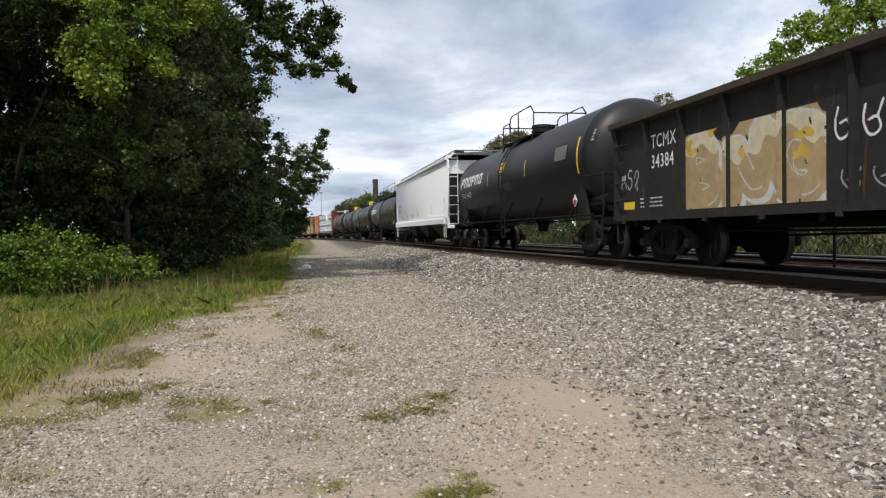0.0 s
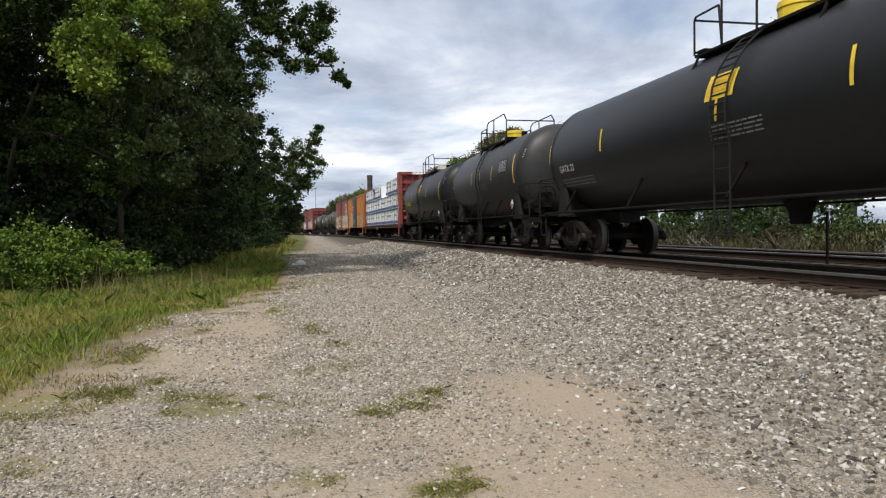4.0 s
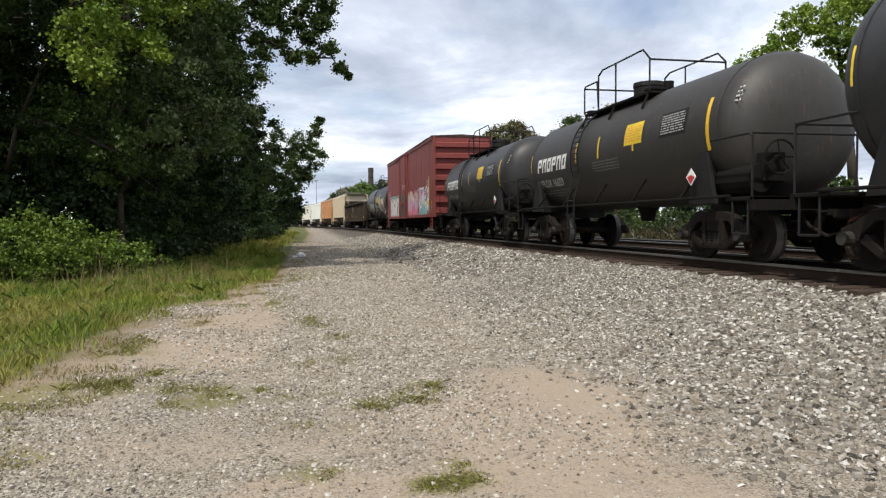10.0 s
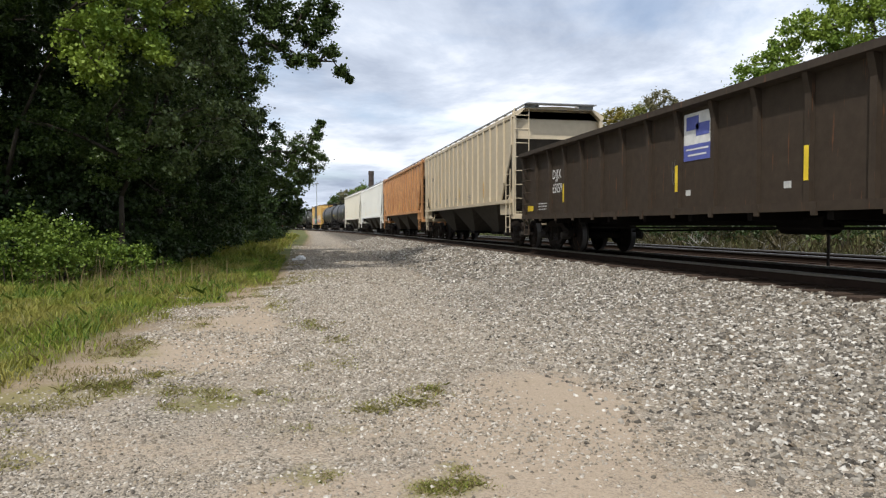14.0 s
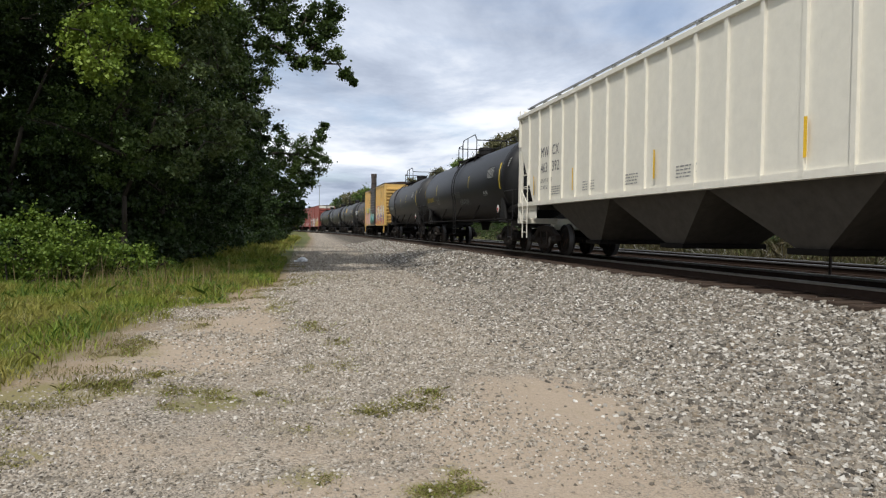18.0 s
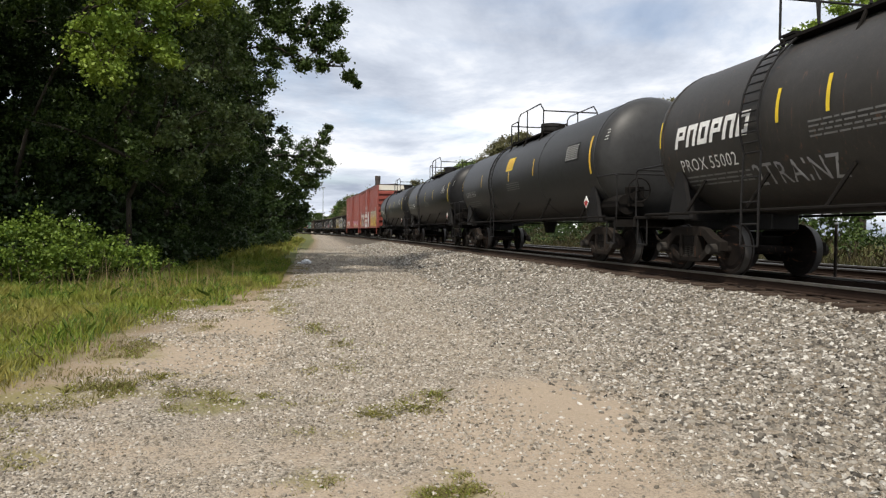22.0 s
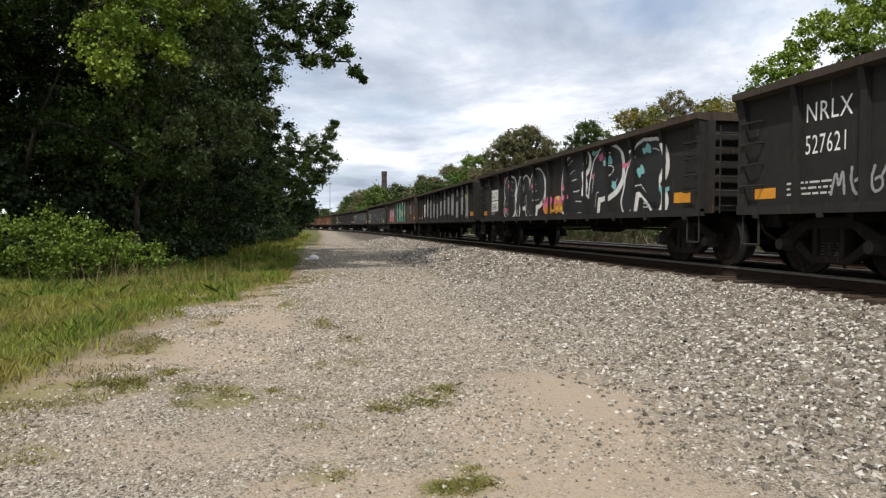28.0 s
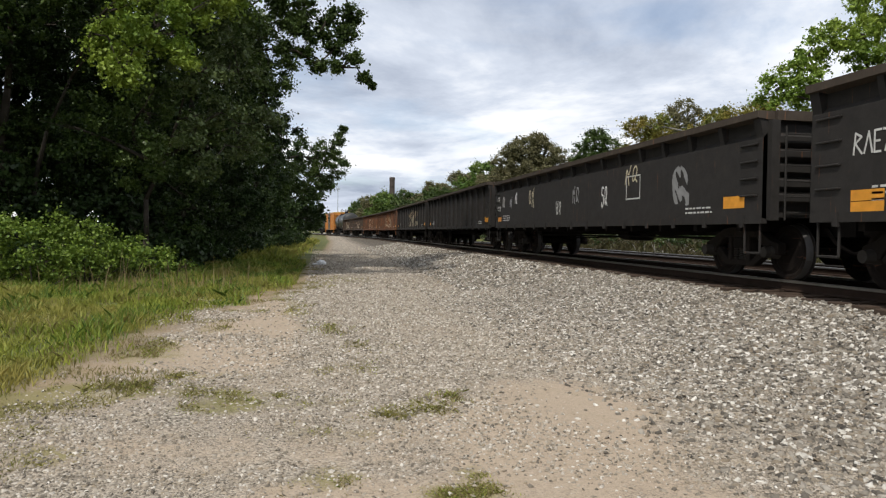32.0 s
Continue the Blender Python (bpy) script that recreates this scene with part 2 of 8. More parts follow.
    "wrap_blue": surface("blue_wrap_band", (0.055, 0.055, 0.20), 0.42, grime=0.1, bump=0.4, scale=0.45),
    "wrap_green": surface("green_strapping", (0.03, 0.20, 0.11), 0.5),
    "ink": paint("printed_ink", (0.055, 0.058, 0.075)),
    "strap": paint("dark_strap", (0.03, 0.03, 0.035)),
    "lumber": surface("sawn_lumber", (0.45, 0.33, 0.18), 0.7, bump=0.3, scale=3),
    "dirt_red": paint("placard_red", (0.45, 0.04, 0.04)),
    # sprayed paint
    "s_white": paint("sprayed_white", (0.66, 0.66, 0.64), 0.5),
    "s_grey": paint("sprayed_grey", (0.075, 0.072, 0.068), 0.5),
    "s_black": paint("sprayed_black", (0.018, 0.018, 0.02), 0.5),
    "s_cream": paint("sprayed_cream", (0.52, 0.46, 0.32), 0.5),
    "s_tan": paint("sprayed_tan", (0.36, 0.26, 0.14), 0.5),
    "s_silver": paint("sprayed_silver", (0.30, 0.30, 0.31), 0.45),
    "s_pink": paint("sprayed_pink", (0.62, 0.14, 0.24), 0.5),
    "s_lilac": paint("sprayed_lilac", (0.58, 0.36, 0.52), 0.5),
    "s_red": paint("sprayed_red", (0.45, 0.05, 0.06), 0.5),
    "s_blue": paint("sprayed_blue", (0.10, 0.12, 0.38), 0.5),
    "s_cyan": paint("sprayed_turquoise", (0.20, 0.47, 0.47), 0.5),
    "s_green": paint("sprayed_green", (0.02, 0.22, 0.15), 0.5),
    "s_mint": paint("sprayed_mint", (0.36, 0.52, 0.40), 0.5),
    "s_yellow": paint("sprayed_yellow", (0.68, 0.55, 0.05), 0.5),
    "s_gold": paint("sprayed_gold", (0.48, 0.33, 0.06), 0.5),
    "s_orange": paint("sprayed_orange", (0.55, 0.21, 0.04), 0.5),
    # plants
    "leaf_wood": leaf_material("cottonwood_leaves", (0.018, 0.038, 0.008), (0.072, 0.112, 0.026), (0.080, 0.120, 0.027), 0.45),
    # leaf_deep: cottonwood green darkened, so the wood's shade sits in the colour
    "leaf_deep": leaf_material("shade_toned_leaves", (0.014, 0.031, 0.007), (0.044, 0.074, 0.020), (0.036, 0.062, 0.015), 0.45),
    "leaf_bush": leaf_material("bush_leaves", (0.055, 0.112, 0.014), (0.200, 0.280, 0.038), (0.115, 0.17, 0.024)),
    "leaf_green": leaf_material("green_leaves", (0.060, 0.120, 0.022), (0.110, 0.185, 0.035), (0.15, 0.20, 0.045)),
    "leaf_gold": leaf_material("turning_leaves", (0.17, 0.16, 0.03), (0.30, 0.22, 0.04), (0.13, 0.16, 0.035)),
    "leaf_olive": leaf_material("willow_leaves", (0.12, 0.115, 0.055), (0.19, 0.17, 0.085), (0.14, 0.14, 0.065)),
    "grass": leaf_material("grass_blades", (0.135, 0.190, 0.024), (0.310, 0.335, 0.054), (0.33, 0.275, 0.08)),
    "dry_grass": leaf_material("worn_grass", (0.15, 0.14, 0.045), (0.28, 0.22, 0.10), (0.19, 0.19, 0.06)),
    "dry": leaf_material("dry_stalks", (0.24, 0.18, 0.09), (0.34, 0.27, 0.14), (0.20, 0.15, 0.07)),
    "leaf_light": leaf_material("light_maple_leaves", (0.095, 0.165, 0.020), (0.190, 0.270, 0.036), (0.235, 0.305, 0.042)),
    "leaf_mid": leaf_material("half_lit_green_leaves", (0.045, 0.070, 0.022), (0.135, 0.175, 0.062), (0.11, 0.145, 0.05), 0.40),
    "leaf_brown": leaf_material("brown_weeds", (0.045, 0.038, 0.018), (0.085, 0.068, 0.03), (0.05, 0.055, 0.018)),
    "bark": surface("bark", (0.050, 0.042, 0.034), 0.9, bump=0.9, scale=1.5, spec=0.12),
    "bark_pale": surface("pale_bark", (0.22, 0.21, 0.19), 0.85, bump=0.6, scale=1.5),
    "brick": surface("chimney_brick", (0.055, 0.042, 0.038), 0.9, streak=False, scale=1.5),
    "galv": surface("galvanised_steel", (0.30, 0.31, 0.32), 0.5, 0.5),
    "litter": surface("white_plastic", (0.75, 0.76, 0.78), 0.4, bump=0.2),
}

# ---- mesh helpers ----
def mesh_from(bm, name, smooth=False):
    me = bpy.data.meshes.new(name)
    bm.normal_update()
    bm.to_mesh(me)
    bm.free()
    if smooth:
        me.polygons.foreach_set("use_smooth", [True] * len(me.polygons))
    return me


def link(name, me, material, parent=None, label="", at=(0, 0, 0)):
    if not me.materials:
        me.materials.append(material)
    ob = new(name, me)
    ob.location = at
    if parent is not None:
        ob.parent = parent
    return tagged(ob, label)


def part(name, bm, material, parent, label="", at=(0, 0, 0), smooth=False):
    return link(name, mesh_from(bm, name, smooth), material, parent, label, at)


def quads(name, v, material, n=4):
    """A mesh of separate n-cornered faces from an array (faces, n, 3)."""
    v = np.asarray(v, dtype=np.float32)
    me = bpy.data.meshes.new(name)
    f = len(v)
    me.vertices.add(f * n)
    me.vertices.foreach_set("co", v.reshape(-1))
    me.loops.add(f * n)
    me.loops.foreach_set("vertex_index", np.arange(f * n, dtype=np.int32))
    me.polygons.add(f)
    me.polygons.foreach_set("loop_start", np.arange(0, f * n, n, dtype=np.int32))
    me.update(calc_edges=True)
    me.materials.append(material)
    return me


def box(bm, x0, x1, y0, y1, z0, z1, bevel=0.0):
    m = Matrix.Translation(((x0 + x1) / 2, (y0 + y1) / 2, (z0 + z1) / 2)) @ Matrix.Diagonal((abs(x1 - x0), abs(y1 - y0), abs(z1 - z0), 1))
    vs = bmesh.ops.create_cube(bm, size=1, matrix=m)["verts"]
    if bevel:
        es = list({e for v in vs for e in v.link_edges})
        bmesh.ops.bevel(bm, geom=es, offset=bevel, segments=1, affect="EDGES")
    return vs


def rod(bm, a, b, r, n=6, r2=None):
    """A round bar from a to b, tapering to r2."""
    a, b = Vector(a), Vector(b)
    d = b - a
    m = Matrix.Translation((a + b) / 2) @ d.to_track_quat("Z", "Y").to_matrix().to_4x4()
    bmesh.ops.create_cone(bm, cap_ends=True, segments=n, radius1=r, radius2=r if r2 is None else r2, depth=d.length, matrix=m)


def pipe(bm, pts, r, n=6):
    for a, b in zip(pts, pts[1:]):
        rod(bm, a, b, r, n)


def slab(bm, pts, axis, lo, hi):
    """A polygon drawn in a plane, given thickness along an axis: 'y' (points x, z), 'x' (points y, z) or 'z' (points x, y)."""
    def at(p, w):
        return {"y": (p[0], w, p[1]), "x": (w, p[0], p[1]), "z": (p[0], p[1], w)}[axis]
    low = [bm.verts.new(at(p, lo)) for p in pts]
    high = [bm.verts.new(at(p, hi)) for p in pts]
    fs = [bm.faces.new(low), bm.faces.new(high[::-1])]
    for i in range(len(pts)):
        j = (i + 1) % len(pts)
        fs.append(bm.faces.new((low[j], low[i], high[i], high[j])))
    bmesh.ops.recalc_face_normals(bm, faces=fs)


def lathe(bm, profile, n, axis="x"):
    """Turns a profile of (along, radius) round an axis."""
    rings = []
    for u, r in profile:
        ring = []
        for k in range(n):
            a = 2 * math.pi * k / n
            c, s = r * math.cos(a), r * math.sin(a)
            ring.append(bm.verts.new((u, c, s) if axis == "x" else (c, u, s) if axis == "y" else (c, s, u)))
        rings.append(ring)
    fs = []
    for p, q in zip(rings, rings[1:]):
        for k in range(n):
            fs.append(bm.faces.new((p[k], p[(k + 1) % n], q[(k + 1) % n], q[k])))
    fs += [bm.faces.new(rings[0]), bm.faces.new(rings[-1])]
    bmesh.ops.recalc_face_normals(bm, faces=fs)


# ---- plan: the track and the ground ----
TRACK_X, RAIL_Z = 8.45, 0.73      # centre line of the near track, top of its rails
SECOND = 4.3                      # from the near to the far track
BEND_FROM, BEND_R = 50.0, 1100.0  # the line bends to the left beyond this


def on_track(a, side=0.0):
    """x, y and heading of the point a metres along the line, side metres to its right."""
    if a <= BEND_FROM:
        return TRACK_X + side, a, 0.0
    h = (a - BEND_FROM) / BEND_R
    r = BEND_R + side
    return TRACK_X - BEND_R + r * math.cos(h), BEND_FROM + r * math.sin(h), h


def from_track(x, y):
    """Distance of a place to the right of the near track's centre line."""
    if y <= BEND_FROM:
        return x - TRACK_X
    return math.hypot(x - (TRACK_X - BEND_R), y - BEND_FROM) - BEND_R


def step(v, pts):
    for (a, p), (b, q) in zip(pts, pts[1:]):
        if v <= b:
            return p if v <= a else p + (q - p) * (v - a) / (b - a)
    return pts[-1][1]


PROFILE = [(-30, 0.25), (-16, 0.12), (-13, 0.08), (-9.6, 0.03), (-4.6, 0.0), (-3.6, 0.08), (-1.85, 0.41), (-1.5, 0.485), (-1.3, 0.505), (-1.0, 0.475), (-0.7, 0.43), (5.6, 0.42), (6.4, 0.38), (9.5, 0.02), (11.5, 0.1), (14, 0.7), (22, 1.4), (60, 1.0)]


def ground_z(x, y):
    d = from_track(x, y)
    z = step(d, PROFILE)
    rough = 0.02 + 0.03 * min(1, max(0, (-d - 5) / 4))
    if -1.3 < d < 5.6:
        rough = 0.006
    return z + rough * noise.noise((x * 0.7, y * 0.7, 0)) + 0.3 * rough * noise.noise((x * 2.6, y * 2.6, 5))


VERGE = [(0, -2.75), (6, -2.60), (7, -2.40), (9.4, -2.40), (10.7, -2.25), (12.4, -1.85), (14.8, -1.50), (17.6, -0.98), (21, -0.55), (30, -0.20), (50, 0.40), (100, 1.6)]
# bare earth and short turf in the gravel: x, y, half width, half length, strength
EARTH = [(-0.5, 20.5, 0.35, 3.2, 0.6), (-1.08, 15.4, 0.30, 1.9, 0.9), (-0.95, 12.5, 0.50, 1.8, 1.0), (-0.97, 10.2, 0.60, 1.8, 1.0), (-1.05, 8.4, 0.72, 1.1, 1.0), (-1.6, 7.5, 0.65, 0.6, 0.8), (-1.9, 6.4, 0.5, 0.6, 0.5),
         (1.62, 4.9, 0.66, 0.95, 1.0), (2.0, 5.35, 0.5, 0.55, 1.0), (1.45, 4.0, 0.62, 0.65, 0.9), (1.7, 3.2, 0.6, 0.5, 0.7), (0.2, 3.6, 0.55, 0.35, 0.7), (-0.9, 4.6, 0.7, 0.3, 0.35), (1.95, 6.1, 0.5, 0.4, 0.6), (0.4, 4.6, 0.6, 0.4, 0.4)]
TURF = [(-2.2, 5.2, 0.4, 0.3, 0.5), (-1.9, 8.2, 0.3, 0.5, 0.5), (-1.2, 7.0, 0.4, 0.15, 0.5), (-0.2, 5.9, 0.5, 0.2, 0.4), (0.3, 7.2, 0.4, 0.3, 0.35), (0.1, 4.9, 0.35, 0.15, 0.35), (0.6, 8.6, 0.3, 0.5, 0.35), (-2.35, 5.9, 0.42, 0.42, 0.9), (-2.0, 6.25, 0.45, 0.35, 0.7), (-1.45, 6.45, 0.35, 0.22, 0.6), (-1.66, 4.57, 0.17, 0.13, 0.9), (-0.95, 6.3, 0.34, 0.22, 0.6), (-0.76, 5.78, 0.30, 0.20, 0.9), (-0.45, 6.1, 0.18, 0.25, 0.5),
        (0.82, 5.55, 0.30, 0.24, 0.6), (0.55, 5.25, 0.18, 0.14, 0.5), (1.2, 5.92, 0.16, 0.12, 0.4), (0.85, 3.97, 0.09, 0.08, 0.9), (0.86, 3.66, 0.13, 0.12, 1.0), (0.68, 3.66, 0.10, 0.10, 0.8), (0.05, 4.02, 0.14, 0.14, 0.7),
        (-0.38, 13.2, 0.24, 1.3, 0.75), (-0.72, 15.6, 0.26, 1.1, 0.7), (0.15, 10.2, 0.28, 0.6, 0.5), (0.0, 18.4, 0.45, 1.2, 0.8), (0.7, 20.6, 0.7, 1.1, 0.6), (-1.75, 9.0, 0.25, 0.35, 0.5), (-1.5, 10.2, 0.22, 0.35, 0.4)]


def verge_edge(y):
    return step(y, VERGE)


def zone(x, y, spots):
    """How strongly a place lies in one of the soft ellipses."""
    best = 0.0
    for cx, cy, rx, ry, k in spots:
        u, w = (x - cx) / rx, (y - cy) / ry
        q = u * u + w * w
        if q < 2.2:
            best = max(best, k * min(1.0, 1.6 * (1 - q / 2.2)))
    return best


def spread(lo, hi, fine_lo, fine_hi, cell, growth=1.18):
    vals = list(np.arange(fine_lo, fine_hi + 1e-6, cell))
    s, v = cell, fine_hi
    while v < hi:
        s *= growth
        v += s
        vals.append(v)
    s, v = cell, fine_lo
    while v > lo:
        s *= growth
        v -= s
        vals.insert(0, v)
    return vals


def ground_material():
    m, t, p = shader("gravel_dirt_and_grass_soil")
    co = t.nodes.new("ShaderNodeTexCoord").outputs["Object"]
    sep = wire(t, "ShaderNodeSeparateXYZ", [(0, co)])
    X, Y = sep.outputs["X"], sep.outputs["Y"]

    def tex(scale, detail=5.0, rough=0.6):
        return wire(t, "ShaderNodeTexNoise", [("Vector", co)], Scale=scale, Detail=detail, Roughness=rough).outputs["Fac"]

    def calc(op, a, b):
        n = t.nodes.new("ShaderNodeMath")
        n.operation = op
        for i, v in enumerate((a, b)):
            if isinstance(v, bpy.types.NodeSocket):
                t.links.new(v, n.inputs[i])
            else:
                n.inputs[i].default_value = v
        return n.outputs[0]

    wob = calc("MULTIPLY", calc("SUBTRACT", tex(0.9), 0.5), 2.6)
    fine = tex(26, 6.0)
    grit = tex(90, 4.0)
    vor = wire(t, "ShaderNodeTexVoronoi", [("Vector", co)], Scale=48.0)
    vor2 = wire(t, "ShaderNodeTexVoronoi", [("Vector", co)], Scale=105.0)
    tone = wire(t, "ShaderNodeSeparateColor", [("Color", vor.outputs["Color"])]).outputs[0]
    tone2 = wire(t, "ShaderNodeSeparateColor", [("Color", vor2.outputs["Color"])]).outputs[1]
    gravel = blend(t, ramp01(t, tone, 0.1, 0.95), (0.10, 0.086, 0.067), (0.42, 0.375, 0.31))
    gravel2 = blend(t, ramp01(t, tone2, 0.1, 0.95), (0.10, 0.085, 0.066), (0.44, 0.385, 0.315))
    gravel = blend(t, ramp01(t, tex(1.3), 0.40, 0.60), gravel, gravel2)
    dirt = blend(t, fine, (0.255, 0.198, 0.14), (0.395, 0.32, 0.24))
    dirt = blend(t, ramp01(t, grit, 0.62, 0.72), dirt, (0.46, 0.43, 0.38))
    soil = blend(t, fine, (0.07, 0.08, 0.025), (0.15, 0.145, 0.05))
    soil = blend(t, ramp01(t, tex(0.25), 0.42, 0.60), soil, (0.075, 0.085, 0.03))
    def plan(name):
        n = t.nodes.new("ShaderNodeAttribute")
        n.attribute_name = name
        return n.outputs["Fac"]

    # worn wheel track of earth, and patches of it in the gravel
    ragged = calc("ADD", calc("MULTIPLY", calc("SUBTRACT", tex(2.4, 6.0, 0.65), 0.5), 1.5), calc("MULTIPLY", calc("SUBTRACT", tone2, 0.5), 0.5))
    bare = ramp01(t, calc("ADD", plan("earth"), calc("MULTIPLY", ragged, 1.2)), 0.0, 0.95)
    spots = calc("MULTIPLY", ramp01(t, tex(0.55, 4.0), 0.50, 0.62), ramp01(t, X, 4.2, 2.6))
    spots = calc("MULTIPLY", spots, ramp01(t, Y, 16.0, 8.0))
    earth = calc("MINIMUM", calc("ADD", bare, calc("MULTIPLY", spots, 0.4)), 0.84)
    col = blend(t, earth, gravel, dirt)
    edge = calc("ADD", plan("verge"), calc("MULTIPLY", ragged, 0.45))
    grassy = ramp01(t, edge, -0.10, 0.30)
    # brown fringe of dead grass and trodden turf between the lane and the verge
    brown = blend(t, fine, (0.15, 0.105, 0.055), (0.29, 0.215, 0.135))
    col = blend(t, calc("MULTIPLY", ramp01(t, calc("ADD", edge, calc("MULTIPLY", ragged, 0.5)), -0.62, -0.05), 0.75), col, brown)
    worn = blend(t, grit, (0.11, 0.10, 0.035), (0.24, 0.215, 0.09))
    col = blend(t, calc("MULTIPLY", ramp01(t, calc("ADD", plan("turf"), ragged), 0.25, 0.85), 0.8), col, worn)
    col = blend(t, grassy, col, soil)
    # the ballast bed is darkened: shade of the gaps between stones, as colour
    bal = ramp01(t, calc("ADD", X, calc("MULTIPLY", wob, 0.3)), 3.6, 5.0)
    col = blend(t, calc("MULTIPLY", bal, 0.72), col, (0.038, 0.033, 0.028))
    # beyond the second track: weeds
    far = ramp01(t, calc("ADD", X, wob), TRACK_X + 9.0, TRACK_X + 11.0)
    col = blend(t, far, col, soil)
    # the train's shade, put into the ground colour between the rails
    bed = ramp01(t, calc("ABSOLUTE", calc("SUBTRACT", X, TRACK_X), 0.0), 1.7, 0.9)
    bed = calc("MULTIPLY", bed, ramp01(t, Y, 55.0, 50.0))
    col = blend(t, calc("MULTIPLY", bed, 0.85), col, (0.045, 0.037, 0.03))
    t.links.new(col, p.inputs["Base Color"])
    p.inputs["Roughness"].default_value = 0.95
    p.inputs["Specular IOR Level"].default_value = 0.2
    h = calc("ADD", calc("MULTIPLY", vor.outputs["Distance"], -1.0), calc("MULTIPLY", grit, 0.35))
    h = calc("ADD", h, calc("MULTIPLY", vor2.outputs["Distance"], -0.3))
    b = wire(t, "ShaderNodeBump", [("Height", h), ("Strength", ramp01(t, calc("MAXIMUM", earth, grassy), 1.5, -0.2))], Distance=0.014)
    t.links.new(b.outputs[0], p.inputs["Normal"])
    return m


xs = spread(-1800, 1800, -5, 9, 0.14, 1.13)
ys = spread(-1500, 2500, 1.5, 22, 0.14, 1.09)
verts = [(x, y, ground_z(x, y) if abs(x) < 400 else 1.0) for y in ys for x in xs]
nx = len(xs)
faces = [(j * nx + i, j * nx + i + 1, (j + 1) * nx + i + 1, (j + 1) * nx + i) for j in range(len(ys) - 1) for i in range(nx - 1)]
me = bpy.data.meshes.new("ground")
me.from_pydata(verts, [], faces)
me.polygons.foreach_set("use_smooth", [True] * len(me.polygons))
for key, value in (("earth", lambda x, y: zone(x, y, EARTH)), ("turf", lambda x, y: zone(x, y, TURF)), ("verge", lambda x, y: max(-3.0, min(3.0, verge_edge(y) - x)))):
    layer = me.attributes.new(key, "FLOAT", "POINT")
    layer.data.foreach_set("value", [value(v[0], v[1]) for v in verts])
tagged(link("ground", me, ground_material()), "gravel yard with a worn dirt lane and weedy grass", "ground", kind="structure")


# ---- loose stones ----
def stone_material(name, cols):
    m, t, p = shader(name)
    geo = t.nodes.new("ShaderNodeNewGeometry")
    rp = t.nodes.new("ShaderNodeValToRGB")
    rp.color_ramp.interpolation = "LINEAR"
    els = rp.color_ramp.elements
    els[0].position, els[0].color = 0.0, (*cols[0], 1)
    els[1].position, els[1].color = 1.0, (*cols[-1], 1)
    for i, c in enumerate(cols[1:-1], 1):
        els.new(i / (len(cols) - 1)).color = (*c, 1)
    t.links.new(geo.outputs["Random Per Island"], rp.inputs[0])
    co = t.nodes.new("ShaderNodeTexCoord").outputs["Object"]
    n1 = wire(t, "ShaderNodeTexNoise", [("Vector", co)], Scale=40.0, Detail=4.0)
    col = blend(t, ramp01(t, n1.outputs["Fac"], 0.50, 1.05), rp.outputs["Color"], (0.13, 0.115, 0.095))
    t.links.new(col, p.inputs["Base Color"])
    p.inputs["Roughness"].default_value = 0.9
    return m


M["ballast"] = stone_material("crushed_stone", [(0.036, 0.031, 0.025), (0.088, 0.077, 0.062), (0.155, 0.137, 0.112), (0.255, 0.232, 0.193), (0.15, 0.117, 0.08), (0.33, 0.31, 0.272), (0.62, 0.595, 0.545)])
# ballast stone darkened: the shade below the train is in its colour
M["shade_stone"] = stone_material("shade_toned_stone", [(0.015, 0.013, 0.011), (0.035, 0.029, 0.024), (0.06, 0.048, 0.038)])
M["pebble"] = stone_material("pebbles", [(0.085, 0.072, 0.056), (0.18, 0.154, 0.12), (0.33, 0.295, 0.243), (0.235, 0.19, 0.132), (0.36, 0.325, 0.275), (0.52, 0.485, 0.43)])
rng = np.random.default_rng(7)
CHIP = np.array([(-1, -1, -1), (1, -1, -1), (1, 1, -1), (-1, 1, -1), (-0.7, -0.7, 1), (0.7, -0.7, 1), (0.7, 0.7, 1), (-0.7, 0.7, 1)], dtype=np.float64)
CHIPF = np.array([(4, 5, 6, 7), (0, 1, 5, 4), (1, 2, 6, 5), (2, 3, 7, 6), (3, 0, 4, 7)])


def scatter(name, spots, sizes, material, label):
    """Angular chips of stone lying on the ground at spots (n, 2), most of them on their flat side."""
    n = len(spots)
    v = np.repeat(CHIP[None], n, 0) + rng.normal(0, 0.30, (n, 8, 3))
    v *= sizes[:, None, None] * np.column_stack([rng.uniform(0.75, 1.35, n), rng.uniform(0.45, 0.95, n), rng.uniform(0.30, 0.68, n)])[:, None, :]
    a = rng.uniform(0, 2 * math.pi, n)
    tx, ty = rng.normal(0, 0.40, n), rng.normal(0, 0.40, n)
    zero, one = np.zeros(n), np.ones(n)
    rx = np.stack([one, zero, zero, zero, np.cos(tx), -np.sin(tx), zero, np.sin(tx), np.cos(tx)], 1).reshape(n, 3, 3)
    ry = np.stack([np.cos(ty), zero, np.sin(ty), zero, one, zero, -np.sin(ty), zero, np.cos(ty)], 1).reshape(n, 3, 3)
    rz = np.stack([np.cos(a), -np.sin(a), zero, np.sin(a), np.cos(a), zero, zero, zero, one], 1).reshape(n, 3, 3)
    v = np.einsum("nij,nkj->nki", rz @ rx @ ry, v)
    z = np.array([ground_z(x, y) for x, y in spots]) + sizes * 0.18
    v += np.column_stack([spots, z])[:, None, :]
    me = bpy.data.meshes.new(name)
    f = (CHIPF[None] + 8 * np.arange(n)[:, None, None]).reshape(-1)
    me.vertices.add(n * 8)
    me.vertices.foreach_set("co", v.astype(np.float32).reshape(-1))
